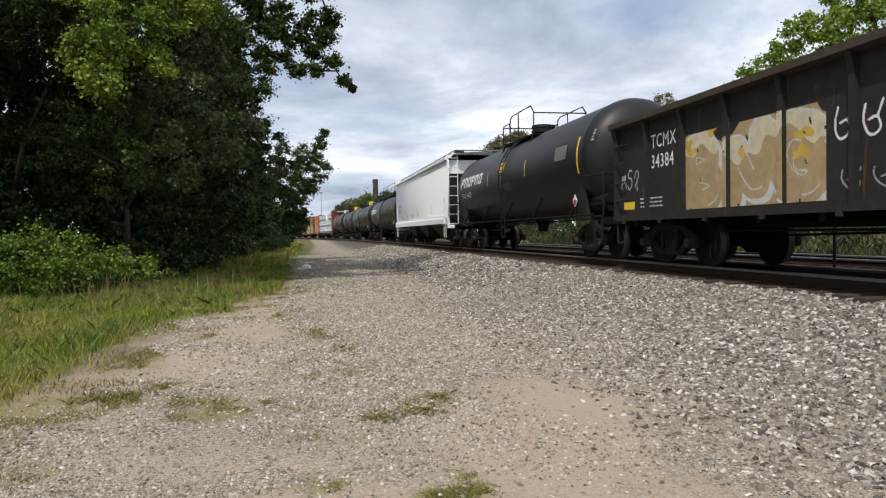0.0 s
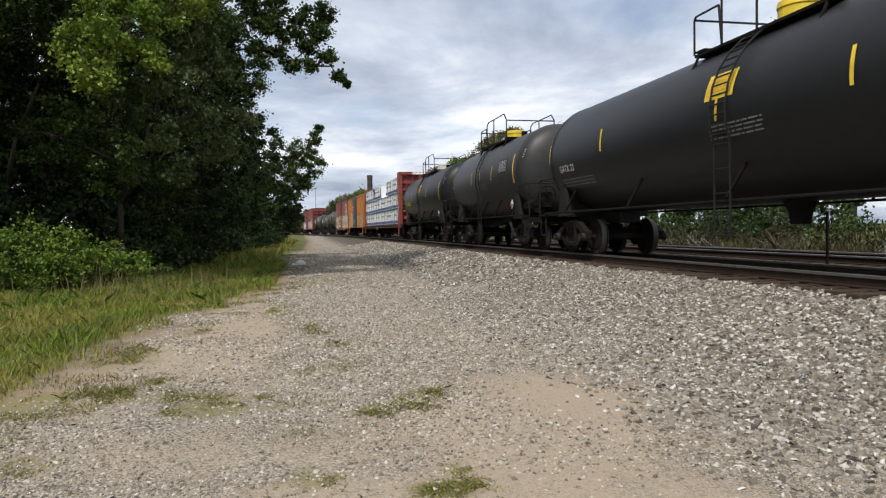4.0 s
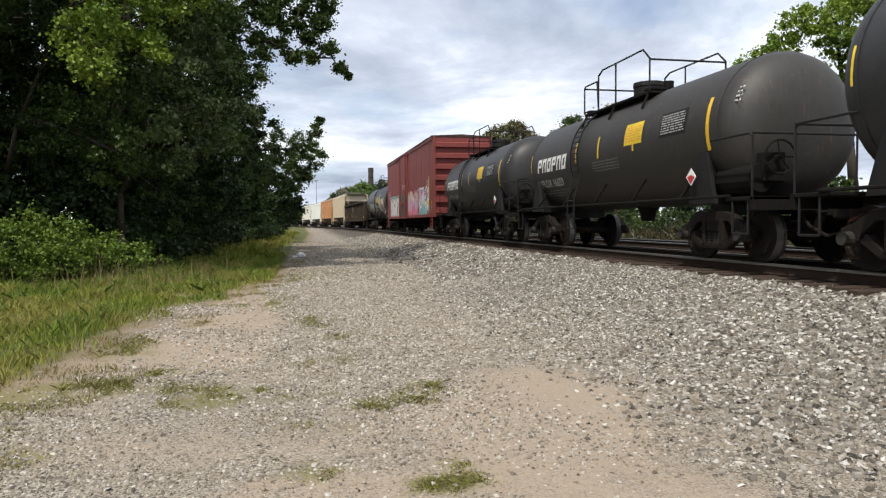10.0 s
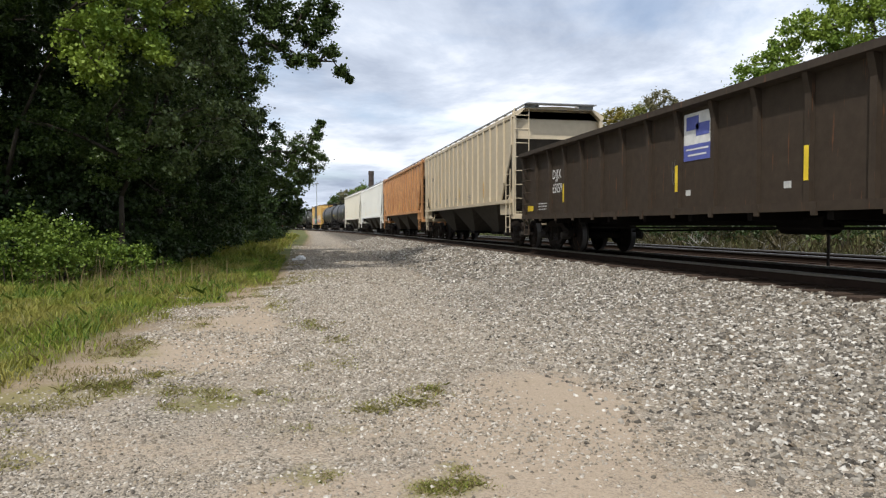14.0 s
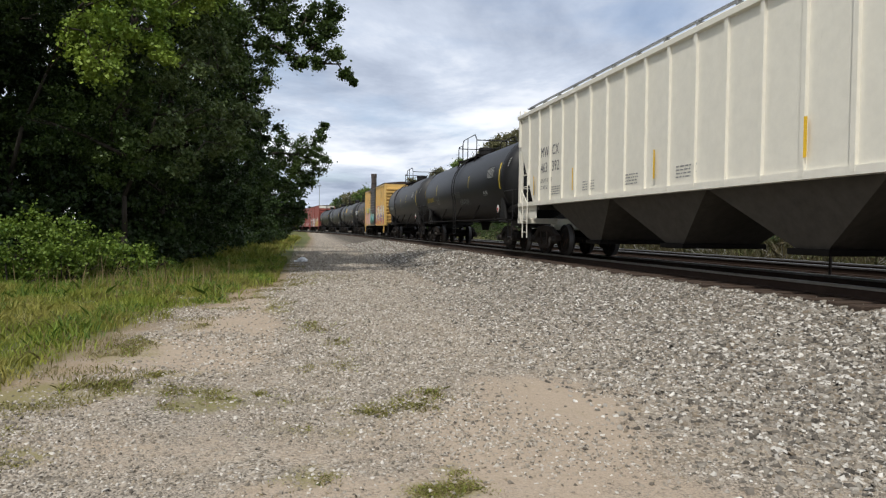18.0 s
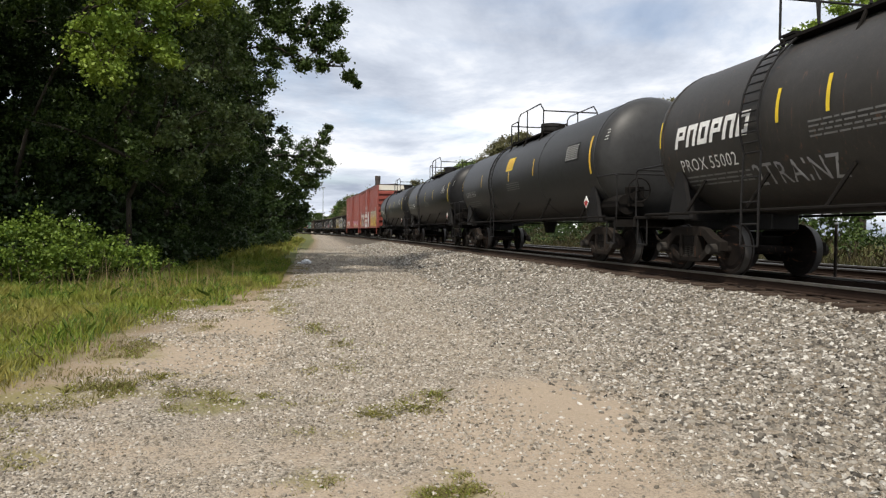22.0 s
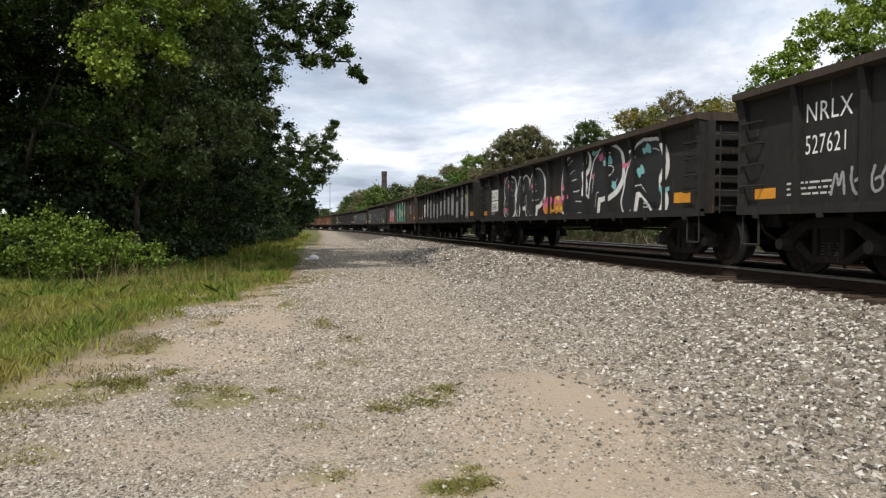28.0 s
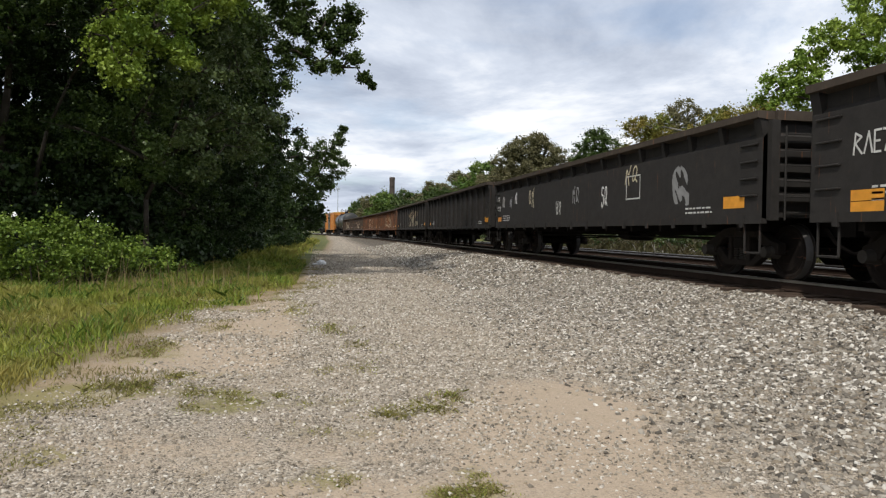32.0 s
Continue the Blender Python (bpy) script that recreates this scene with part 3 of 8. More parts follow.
    me.loops.add(len(f))
    me.loops.foreach_set("vertex_index", f.astype(np.int32))
    me.polygons.add(len(f) // 4)
    me.polygons.foreach_set("loop_start", np.arange(0, len(f), 4, dtype=np.int32))
    me.update(calc_edges=True)
    return tagged(link(name, me, material), label, "stones", kind="stuff")


def patch(n, x0, x1, y0, y1, power=1.0):
    return np.column_stack([rng.uniform(x0, x1, n), y0 + (y1 - y0) * rng.uniform(0, 1, n) ** power])


def bed_side(x, y):
    return np.array([from_track(a, b) for a, b in zip(x, y)])


s1 = patch(90000, 2.3, 7.55, 2.4, 17)
d1 = TRACK_X - s1[:, 0]
keep = rng.uniform(0, 1, len(s1)) < np.clip((6.1 - d1) / 2.4, 0.10, 1)
s1 = s1[keep]
scatter("ballast_stones", s1, rng.uniform(0.010, 0.025, len(s1)) + 0.007 * (s1[:, 0] > 4.4), M["ballast"], "grey crushed stone ballast sloping down from the track")
s2 = patch(24000, 3.6, 7.0, 17, 62, 1.5)
scatter("ballast_stones", s2, rng.uniform(0.03, 0.055, len(s2)), M["ballast"], "grey crushed stone ballast beside the ties")
s3 = patch(150000, -2.4, 4.8, 2.5, 17, 1.2)
edge_at = np.array([verge_edge(y) - x for x, y in s3])
bare_at = np.array([zone(x, y, EARTH) for x, y in s3])
keep = np.array([noise.noise((x * 0.55, y * 0.55, 9)) for x, y in s3]) + rng.normal(0, 0.25, len(s3)) - 0.52 * bare_at - 0.5 * np.clip((edge_at + 0.55) / 0.3, 0, 1) > -0.26
s3 = s3[keep]
scatter("pebbles", s3, (rng.uniform(0.006, 0.0165, len(s3)) + 0.007 * (rng.uniform(0, 1, len(s3)) < 0.08)) * np.clip(0.45 + 0.06 * s3[:, 1], 0, 1), M["pebble"], "small pale pebbles strewn over the lane")
s6 = patch(16000, -0.4, 5.0, 16, 52, 1.5)
scatter("pebbles", s6, rng.uniform(0.014, 0.030, len(s6)), M["pebble"], "pale gravel strewn over the far lane")
# stones between rails and tracks carry the train's shade in their dark colour
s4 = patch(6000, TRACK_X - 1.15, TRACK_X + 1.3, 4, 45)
scatter("ballast_stones", s4, rng.uniform(0.02, 0.035, len(s4)), M["shade_stone"], "dark ballast between the rails with shade in its colour")
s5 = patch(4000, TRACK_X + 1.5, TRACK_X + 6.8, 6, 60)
scatter("ballast_stones", s5, rng.uniform(0.03, 0.05, len(s5)), M["shade_stone"], "dark ballast between the two tracks")

# ---- the two tracks ----
def rail_mesh(side, a0, a1, foot=True):
    """A rail with head, web and foot, swept along the line."""
    sect = [(-0.07, 0), (0.07, 0), (0.07, 0.012), (0.012, 0.03), (0.012, 0.125), (0.036, 0.135), (0.036, 0.17), (0.026, 0.178), (-0.026, 0.178), (-0.036, 0.17), (-0.036, 0.135), (-0.012, 0.125), (-0.012, 0.03), (-0.07, 0.012)]
    stops = [a0, BEND_FROM] + list(np.arange(BEND_FROM + 10, a1 + 1, 10)) if a1 > BEND_FROM else [a0, a1]
    vs, fs, n = [], [], len(sect)
    for a in stops:
        for u, w in sect:
            x, y, _ = on_track(a, side + u)
            vs.append((x, y, RAIL_Z - 0.178 + w))
    for i in range(len(stops) - 1):
        for k in range(n):
            j = (k + 1) % n
            fs.append((i * n + k, i * n + j, (i + 1) * n + j, (i + 1) * n + k))
    me = bpy.data.meshes.new("rail")
    me.from_pydata(vs, [], fs)
    me.materials.append(M["rail"])
    me.materials.append(M["railtop"])
    me.polygons.foreach_set("material_index", [1 if i % n in (6, 7, 8, 9) and True else 0 for i in range(len(fs))])
    return me


def track(side, label, singles):
    root = tagged(new("railway_track"), label, "railway track", kind="structure")
    for s in (-0.755, 0.755):
        link("rail", rail_mesh(side + s, -640, 820), M["rail"], root, "rusty steel rail with a polished head")
    bm = bmesh.new()
    box(bm, -1.3, 1.3, -0.115, 0.115, -0.17, 0.0, 0.012)
    tie = mesh_from(bm, "tie")
    vs, fs = [], []
    a = -120.0
    k = 0
    while a < 330:
        x, y, h = on_track(a, side)
        turn = h + radians(rng.normal(0, 0.7))
        z = RAIL_Z - 0.182 + rng.normal(0, 0.006)
        off = rng.normal(-0.15, 0.06) if singles else rng.normal(0, 0.05)
        if singles and -14 < a < 122:
            ob = link("tie", tie, M["tie"], root)
            ob.matrix_basis = Matrix.LocRotScale((x + off, y, z), Euler((0, 0, turn)), (1, rng.uniform(0.9, 1.1), 1))
        else:
            c, s = math.cos(turn), math.sin(turn)
            b0 = len(vs)
            for u, w, q in ((-1.3, -0.115, -0.17), (1.3, -0.115, -0.17), (1.3, 0.115, -0.17), (-1.3, 0.115, -0.17), (-1.3, -0.115, 0), (1.3, -0.115, 0), (1.3, 0.115, 0), (-1.3, 0.115, 0)):
                vs.append((x + u * c - w * s, y + u * s + w * c, z + q))
            fs += [tuple(b0 + i for i in f) for f in ((4, 5, 6, 7), (0, 1, 5, 4), (1, 2, 6, 5), (2, 3, 7, 6), (3, 0, 4, 7))]
        a += 0.50 + rng.normal(0, 0.012)
    me = bpy.data.meshes.new("far_ties")
    me.from_pydata(vs, [], fs)
    tagged(link("far_ties", me, M["tie"], root), kind="stuff")


track(0.0, "rusty railway track on weathered wooden ties", True)
track(SECOND, "second railway track on wooden ties behind the train", False)

# ---- plants ----
def leaves(centres, radii, count, size, squash=0.75):
    """Leaf blades in clumps: an array (leaves, 4, 3) of folded diamond blades."""
    k = rng.integers(0, len(centres), count)
    d = rng.normal(size=(count, 3))
    d /= np.linalg.norm(d, axis=1, keepdims=True)
    pos = centres[k] + d * np.minimum(np.abs(rng.normal(0, 0.66, (count, 1))), 1.9) * radii[k][:, None] * np.array((1, 1, squash))
    nrm = rng.normal(size=(count, 3)) * 0.8 + np.array((0, 0, 0.55))
    nrm /= np.linalg.norm(nrm, axis=1, keepdims=True)
    u = np.cross(nrm, rng.normal(size=(count, 3)))
    u /= np.linalg.norm(u, axis=1, keepdims=True)
    w = np.cross(nrm, u)
    s = size * rng.uniform(0.6, 1.3, (count, 1))
    tip, root = pos + u * s * 0.62, pos - u * s * 0.5
    l = pos + w * s * 0.46 + nrm * s * 0.1 - u * s * 0.1
    r = pos - w * s * 0.46 + nrm * s * 0.1 - u * s * 0.1
    return np.stack([root, l, tip, r], 1)


def clumps(lobes, per, lump):
    """Clump centres and radii filling ellipsoid lobes (x, y, z, r, flat), mostly near their skin."""
    cs, rs = [], []
    for x, y, z, r, flat in lobes:
        n = max(7, int(per * r * r))
        d = rng.normal(size=(n, 3))
        d /= np.linalg.norm(d, axis=1, keepdims=True)
        cs.append(np.array((x, y, z)) + d * r * (rng.uniform(0.25, 1, (n, 1)) ** 0.5) * np.array((1, 1, flat)))
        rs.append(rng.uniform(0.6, 1.3, n) * min(lump, 0.8 * r))
    return np.concatenate(cs), np.concatenate(rs)


def tree(x, y, lobes, label, leaf="leaf_wood", bark="bark", density=1500, size=0.15, lump=0.42, trunk=0.22, name="tree", per=9, base=None):
    z0 = (ground_z(x, y) if base is None else base) - 0.1
    root = tagged(new(name), label, "tree", "trees along the line")
    root.location = (x, y, z0)
    bm = bmesh.new()
    top = max(l[2] for l in lobes) - z0
    spine = [Vector((0, 0, 0))]
    lx, ly = np.mean([l[0] for l in lobes]) - x, np.mean([l[1] for l in lobes]) - y
    for i in range(1, 6):
        f = i / 5
        spine.append(Vector((lx * 0.6 * f * f + rng.normal(0, 0.08), ly * 0.6 * f * f + rng.normal(0, 0.08), top * 0.85 * f)))
    for i in range(5):
        rod(bm, spine[i], spine[i + 1], trunk * (1 - 0.16 * i), 8, trunk * (1 - 0.16 * (i + 1)))
    part("trunk", bm, M[bark], root, smooth=True)
    bm = bmesh.new()
    grown = []
    for l in lobes:
        end = Vector((l[0] - x, l[1] - y, l[2] - z0))
        start = min(spine[1:] + grown, key=lambda p: (p - end).length + max(0, p.z - end.z) * 1.2)
        grown.append(end)
        kink = start.lerp(end, 0.5) + Vector(rng.normal(0, 0.12, 3)) + Vector((0, 0, 0.15))
        girth = min(1.0, 0.35 + 0.4 * l[3])
        rod(bm, start, kink, trunk * 0.42 * girth, 6, trunk * 0.28 * girth)
        rod(bm, kink, end, trunk * 0.28 * girth, 6, trunk * 0.12 * girth)
        for _ in range(4):
            tip = end + Vector(rng.normal(0, 1, 3)).normalized() * l[3] * 0.85
            rod(bm, kink.lerp(end, 0.6), tip, trunk * 0.13 * girth, 5, 0.006)
    tagged(part("branchwork", bm, M[bark], root, smooth=True), kind="stuff")
    c, r = clumps(lobes, per, lump)
    n = int(density * sum(l[3] ** 2 for l in lobes))
    me = quads("crown", leaves(c - np.array((x, y, z0)), r, n, size), M[leaf])
    link("crown", me, M[leaf], root)
    return root


TREES = [
    # x, y, lobes (x, y, z, r, flat)
    (-13.5, 22.0, [(-12.6, 21.5, 3.4, 2.4, 1.0), (-11.6, 17.6, 6.8, 2.3, 0.9), (-10.4, 22.8, 3.6, 2.0, 1.0), (-13.0, 18.5, 8.6, 2.8, 1.0), (-10.8, 18.8, 9.2, 2.2, 1.0)], "leaf_wood"),
    (-9.6, 23.0, [(-8.6, 24.0, 3.4, 2.0, 1.0), (-7.9, 18.8, 7.2, 1.8, 0.85), (-8.4, 19.2, 8.8, 2.2, 1.0), (-6.9, 24.6, 3.8, 1.7, 1.0), (-9.2, 19.8, 10.8, 2.2, 1.0), (-6.6, 20.5, 8.4, 1.7, 1.0)], "leaf_wood"),
    # next two crowns put the wood's lit and half-lit patches into leaf colour
    (-8.6, 22.4, [(-5.3, 17.6, 6.0, 0.75, 0.75), (-4.2, 19.5, 8.2, 1.5, 0.8), (-4.6, 17.6, 5.1, 0.5, 0.7), (-2.6, 20.2, 7.8, 0.6, 0.7), (-4.8, 17.4, 6.5, 0.8, 0.75), (-4.4, 17.8, 5.8, 0.6, 0.7), (-4.0, 18.8, 7.4, 0.7, 0.75), (-5.2, 17.8, 8.2, 1.1, 0.8), (-3.7, 18.4, 6.3, 0.6, 0.7), (-3.2, 18.6, 7.0, 0.7, 0.75), (-2.7, 19.2, 7.5, 0.6, 0.75), (-3.4, 18.6, 5.8, 0.45, 0.7)], "leaf_light"),
    (-5.2, 22.0, [(-3.2, 19.8, 5.7, 0.8, 0.8), (-2.7, 20.2, 4.7, 0.7, 0.8), (-3.5, 19.8, 4.0, 0.6, 0.8), (-2.3, 20.6, 5.9, 0.7, 0.8), (-3.0, 20.0, 3.2, 0.5, 0.8), (-2.5, 20.6, 6.8, 0.6, 0.8), (-1.7, 21.4, 4.6, 0.5, 0.8), (-2.2, 20.8, 3.8, 0.5, 0.8)], "leaf_mid"),
    # added in the gap of the row so that its shade reaches the lane
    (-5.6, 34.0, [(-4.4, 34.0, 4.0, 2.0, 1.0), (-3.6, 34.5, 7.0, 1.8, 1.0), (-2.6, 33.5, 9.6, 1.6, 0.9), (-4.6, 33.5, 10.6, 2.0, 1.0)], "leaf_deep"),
    (-6.0, 25.0, [(-5.2, 25.6, 4.0, 1.8, 1.0), (-4.6, 21.6, 7.2, 1.7, 0.8), (-2.8, 23.6, 6.2, 1.2, 1.0), (-2.6, 23.9, 8.6, 0.8, 1.0), (-1.5, 24.1, 9.3, 0.35, 0.8), 
                  (-2.8, 24.2, 8.69, 0.42, 0.8), (-2.07, 24.2, 8.22, 0.42, 0.8), (-1.51, 24.2, 8.88, 0.45, 0.8), (-0.96, 24.2, 8.37, 0.4, 0.8), (-0.58, 24.2, 9.01, 0.4, 0.8), (-0.11, 24.2, 8.03, 0.36, 0.8), (0.18, 24.2, 8.73, 0.4, 0.8), (0.46, 24.2, 7.67, 0.34, 0.8), (0.94, 24.2, 8.18, 0.32, 0.8), (-0.11, 24.2, 7.11, 0.26, 0.8), (0.65, 24.2, 7.06, 0.28, 0.8), (1.17, 24.2, 7.42, 0.28, 0.8), (1.49, 24.2, 6.71, 0.2, 0.8), (-1.33, 24.2, 7.59, 0.3, 0.8), (1.04, 24.2, 8.87, 0.34, 0.8), (-0.58, 24.2, 7.53, 0.26, 0.8), (-2.25, 24.2, 7.45, 0.4, 0.8), (1.72, 24.2, 6.46, 0.12, 0.8), (-0.6, 24.2, 8.3, 0.35, 0.7), (0.9, 24.3, 8.5, 0.3, 0.7), (-0.4, 24.0, 9.9, 0.55, 0.7), (0.5, 24.2, 9.7, 0.4, 0.7), (-4.6, 24.8, 2.6, 1.4, 0.9), (-4.6, 22.6, 9.8, 2.0, 1.0),
                  # last four lobes: unseen canopy above the view, added to shade the lane
                  (-3.4, 23.6, 12.4, 2.4, 1.0), (-1.0, 24.2, 12.2, 1.8, 0.9), (-2.6, 24.0, 15.2, 2.4, 0.9), (-4.8, 23.0, 15.8, 2.4, 1.0), (0.6, 24.6, 14.2, 1.6, 0.8), (-2.6, 24.2, 18.0, 2.0, 0.9), (-5.3, 22.2, 5.4, 0.95, 1.0), (-5.6, 22.6, 4.0, 0.9, 1.0), (-4.7, 20.4, 4.9, 0.95, 0.9), (-4.8, 20.8, 3.4, 1.0, 0.9), (-6.6, 20.4, 4.2, 1.0, 0.9), (-2.8, 22.0, 7.5, 1.15, 0.9), (-2.4, 23.5, 7.9, 0.8, 0.9), (-1.6, 24.0, 6.6, 0.95, 0.9), (-2.6, 25.5, 5.2, 1.4, 1.0), (-1.0, 24.2, 8.5, 0.3, 0.8), (-2.4, 24.2, 9.9, 0.6, 0.9), (-2.6, 19.2, 9.8, 1.5, 0.7), (-1.2, 19.6, 10.0, 1.3, 0.7), (-3.8, 19.4, 9.8, 1.5, 0.7), (0.2, 20.6, 10.8, 1.3, 0.6)], "leaf_wood"),
    (-5.4, 29.0, [(-1.9, 27.2, 5.0, 1.1, 1.0), (-2.4, 27.0, 7.0, 1.3, 0.9), (-4.2, 28.8, 4.2, 2.0, 1.0), (-3.3, 29.8, 6.4, 1.8, 1.0), (-2.6, 30.2, 4.3, 1.4, 1.0), (-4.3, 29.0, 8.2, 1.9, 1.0), (-3.2, 29.5, 2.4, 1.2, 0.9), (-4.0, 29.5, 11.0, 2.2, 1.0), (-2.4, 29.8, 13.0, 2.0, 0.9)], "leaf_deep"),
    (-4.4, 38.5, [(-3.2, 38.0, 3.4, 1.9, 1.0), (-1.8, 39.0, 5.4, 1.5, 1.0), (-0.3, 39.8, 5.5, 1.2, 0.95), (0.6, 40.0, 6.1, 0.85, 0.9), (1.0, 40.0, 6.7, 0.42, 1.0), (1.3, 40.0, 7.2, 0.22, 1.1), (0.9, 40.0, 5.2, 0.85, 0.8), (-0.6, 40.0, 4.4, 1.5, 0.9), (0.6, 40.0, 4.4, 0.6, 0.9), (-3.0, 38.0, 7.0, 1.7, 1.0)], "leaf_wood"),
    (-4.2, 50.5, [(-3.0, 50.0, 3.6, 2.0, 1.0), (-1.4, 51.0, 3.9, 1.4, 1.0), (-0.4, 51.5, 4.6, 0.9, 1.0), (-0.5, 52.0, 2.3, 1.1, 1.0), (-2.6, 50.0, 6.2, 1.6, 1.0)], "leaf_deep"),
    (-4.8, 64.0, [(-3.6, 64.0, 3.4, 2.4, 1.0), (-1.4, 65.0, 2.6, 1.5, 1.0), (-3.8, 64.0, 6.0, 2.2, 1.0)], "leaf_deep"),
    (-6.0, 82.0, [(-4.6, 82.0, 3.6, 2.8, 1.0), (-1.5, 83.0, 2.6, 1.8, 1.0), (-5.0, 82.0, 6.4, 2.6, 1.0)], "leaf_deep"),
    (-11.0, 105.0, [(-9.0, 105.0, 4.0, 3.6, 1.0), (-3.6, 106.0, 3.4, 2.6, 0.9), (-10.0, 105.0, 7.0, 3.0, 1.0)], "leaf_deep"),
]
TREES += [
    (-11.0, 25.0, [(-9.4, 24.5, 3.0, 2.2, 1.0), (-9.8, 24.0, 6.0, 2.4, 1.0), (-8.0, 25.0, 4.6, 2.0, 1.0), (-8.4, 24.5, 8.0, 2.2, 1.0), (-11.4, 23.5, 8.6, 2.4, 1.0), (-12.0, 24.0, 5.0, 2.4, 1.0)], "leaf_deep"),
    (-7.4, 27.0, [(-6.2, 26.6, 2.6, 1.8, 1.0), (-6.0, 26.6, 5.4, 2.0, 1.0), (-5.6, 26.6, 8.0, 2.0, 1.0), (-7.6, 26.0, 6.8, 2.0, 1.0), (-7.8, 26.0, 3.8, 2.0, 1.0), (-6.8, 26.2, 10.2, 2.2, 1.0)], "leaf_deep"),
]
for x, y, lobes, leaf in TREES:
    far = y > 45
    tree(x, y, lobes, {"leaf_wood": "tall dense cottonwood tree with dark green leaves", "leaf_light": "maple with sunlit yellow-green leaves before the wood", "leaf_mid": "young poplar with half-lit grey-green leaves before the wood"}[leaf] if leaf != "leaf_deep" else "shaded leafy tree at the edge of the wood",
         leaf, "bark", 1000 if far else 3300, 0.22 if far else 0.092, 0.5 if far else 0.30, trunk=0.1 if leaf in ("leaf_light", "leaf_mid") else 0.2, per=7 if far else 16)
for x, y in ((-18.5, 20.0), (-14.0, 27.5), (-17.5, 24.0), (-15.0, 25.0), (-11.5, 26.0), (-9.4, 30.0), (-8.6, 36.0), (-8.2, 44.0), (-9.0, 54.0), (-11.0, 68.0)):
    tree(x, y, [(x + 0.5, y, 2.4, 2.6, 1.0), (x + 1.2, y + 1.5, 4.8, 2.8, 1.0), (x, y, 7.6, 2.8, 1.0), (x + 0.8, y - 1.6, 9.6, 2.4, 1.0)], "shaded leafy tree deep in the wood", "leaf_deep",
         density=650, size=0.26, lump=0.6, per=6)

# trees and brush beyond the tracks
RIGHT = [
    (27.2, 30.0, [(21.4, 30, 8.4, 1.0, 0.8), (22.8, 30.4, 8.9, 1.4, 0.8), (24.8, 30, 10.8, 1.7, 0.8), (27.4, 29, 10.8, 2.6, 0.9), (24.8, 30.5, 7.4, 2.2, 0.9), (27.6, 30, 13.0, 2.0, 0.8), (23.2, 30, 10.4, 0.6, 0.8), (30, 29, 7.5, 3.2, 1)], "leaf_light", 0.22, "tall leafy tree with light green leaves behind the tracks", 850),
    (33.0, 60.0, [(28.4, 60, 11.2, 1.2, 0.8), (30.2, 60, 11.6, 1.4, 0.8), (31.5, 60, 9.4, 2.6, 0.9), (38.4, 60, 12.6, 1.7, 0.8), (36.6, 60, 12.2, 1.5, 0.8), (40.8, 59, 12.8, 1.8, 0.8), (35.6, 60, 9.6, 3.0, 0.9), (40, 59, 9.6, 3.0, 0.9), (28.6, 61, 8.4, 2.0, 0.8)], "leaf_gold", 0.26, "tree with yellowing leaves and some bare twigs", 620),
    (34.0, 66.0, [(36.6, 66, 14.2, 1.7, 0.8), (35.2, 66, 13.0, 1.6, 0.8), (38.2, 66, 12.9, 1.6, 0.9), (33.2, 67, 12.4, 1.4, 0.8), (36, 66, 10.5, 3, 0.9)], "leaf_olive", 0.26, "half bare tree with grey-green leaves", 420),
    (29.6, 72.0, [(29.6, 72, 11.6, 1.5, 0.9), (28.4, 72, 10.0, 1.6, 0.9), (31.2, 72, 10.6, 1.7, 0.9), (29.5, 72, 8.0, 2.8, 1), (30.2, 72, 12.4, 0.9, 0.9), (27.6, 72, 8.4, 1.3, 0.9)], "leaf_wood", 0.26, "round dark green tree", 900),
    (27.0, 88.0, [(26.6, 88, 12.4, 2.4, 0.9), (24.0, 88, 10.6, 2.0, 0.9), (29.4, 88, 11.8, 2.4, 0.9), (27, 88, 8, 4, 0.9), (31.6, 88, 10.6, 2.2, 0.9), (21.8, 88, 8.2, 1.8, 0.9), (28.0, 88, 13.6, 1.4, 0.8), (24.8, 88, 12.2, 1.3, 0.8)], "leaf_olive", 0.28, "broad willow with drooping olive leaves", 900),
]
for x, y, lobes, leaf, size, label, density in RIGHT:
    tree(x, y, lobes, label, leaf, "bark_pale" if leaf == "leaf_gold" else "bark", density * 2, size * 0.62, 0.34 + 0.003 * y, 0.3, per=14)
for i, (x, y, h) in enumerate(((36, 78, 9.0), (31, 98, 10.5), (25, 104, 10.0), (42, 84, 11.0), (24, 116, 9.5), (28, 124, 10.0), (19, 112, 6.6), (22, 132, 9.0))):
    tree(x, y, [(x, y, h, 2.6, 0.9), (x - 2.8, y, h - 2.0, 2.4, 0.9), (x + 2.8, y, h - 1.2, 2.4, 0.9), (x, y, h - 4.5, 4.2, 0.9), (x - 1.2, y, h + 1.3, 1.2, 0.8), (x + 1.6, y, h + 1.0, 1.2, 0.8)], "leafy tree in the wood behind the tracks",
         ("leaf_wood", "leaf_olive", "leaf_green")[i % 3], density=760, size=0.24, lump=0.55, per=9)
for i in range(16):
    # the far wood along the right of the line
    y = 100 + i * 13
    x0, _, _ = on_track(y, 15 + 6 * rng.uniform(0, 1))
    x = max(x0, 14 + rng.uniform(0, 4))
    h = rng.uniform(6.5, 10)
    tree(x, y, [(x - 1, y, h, 3.2, 0.9), (x + 3, y, h - 1.5, 3.4, 0.9), (x - 3, y + 1, h - 3.5, 2.8, 0.9), (x + 1, y, 3, 4.2, 0.8)], "far leafy tree beside the line",
         ("leaf_green", "leaf_wood", "leaf_olive")[i % 3], density=420, size=0.36, lump=0.8, per=7)
for i in range(9):
    # the wood that closes the view where the line bends away
    y = 330 + 16 * i
    x = -70 + i * 16 + rng.uniform(-4, 4)
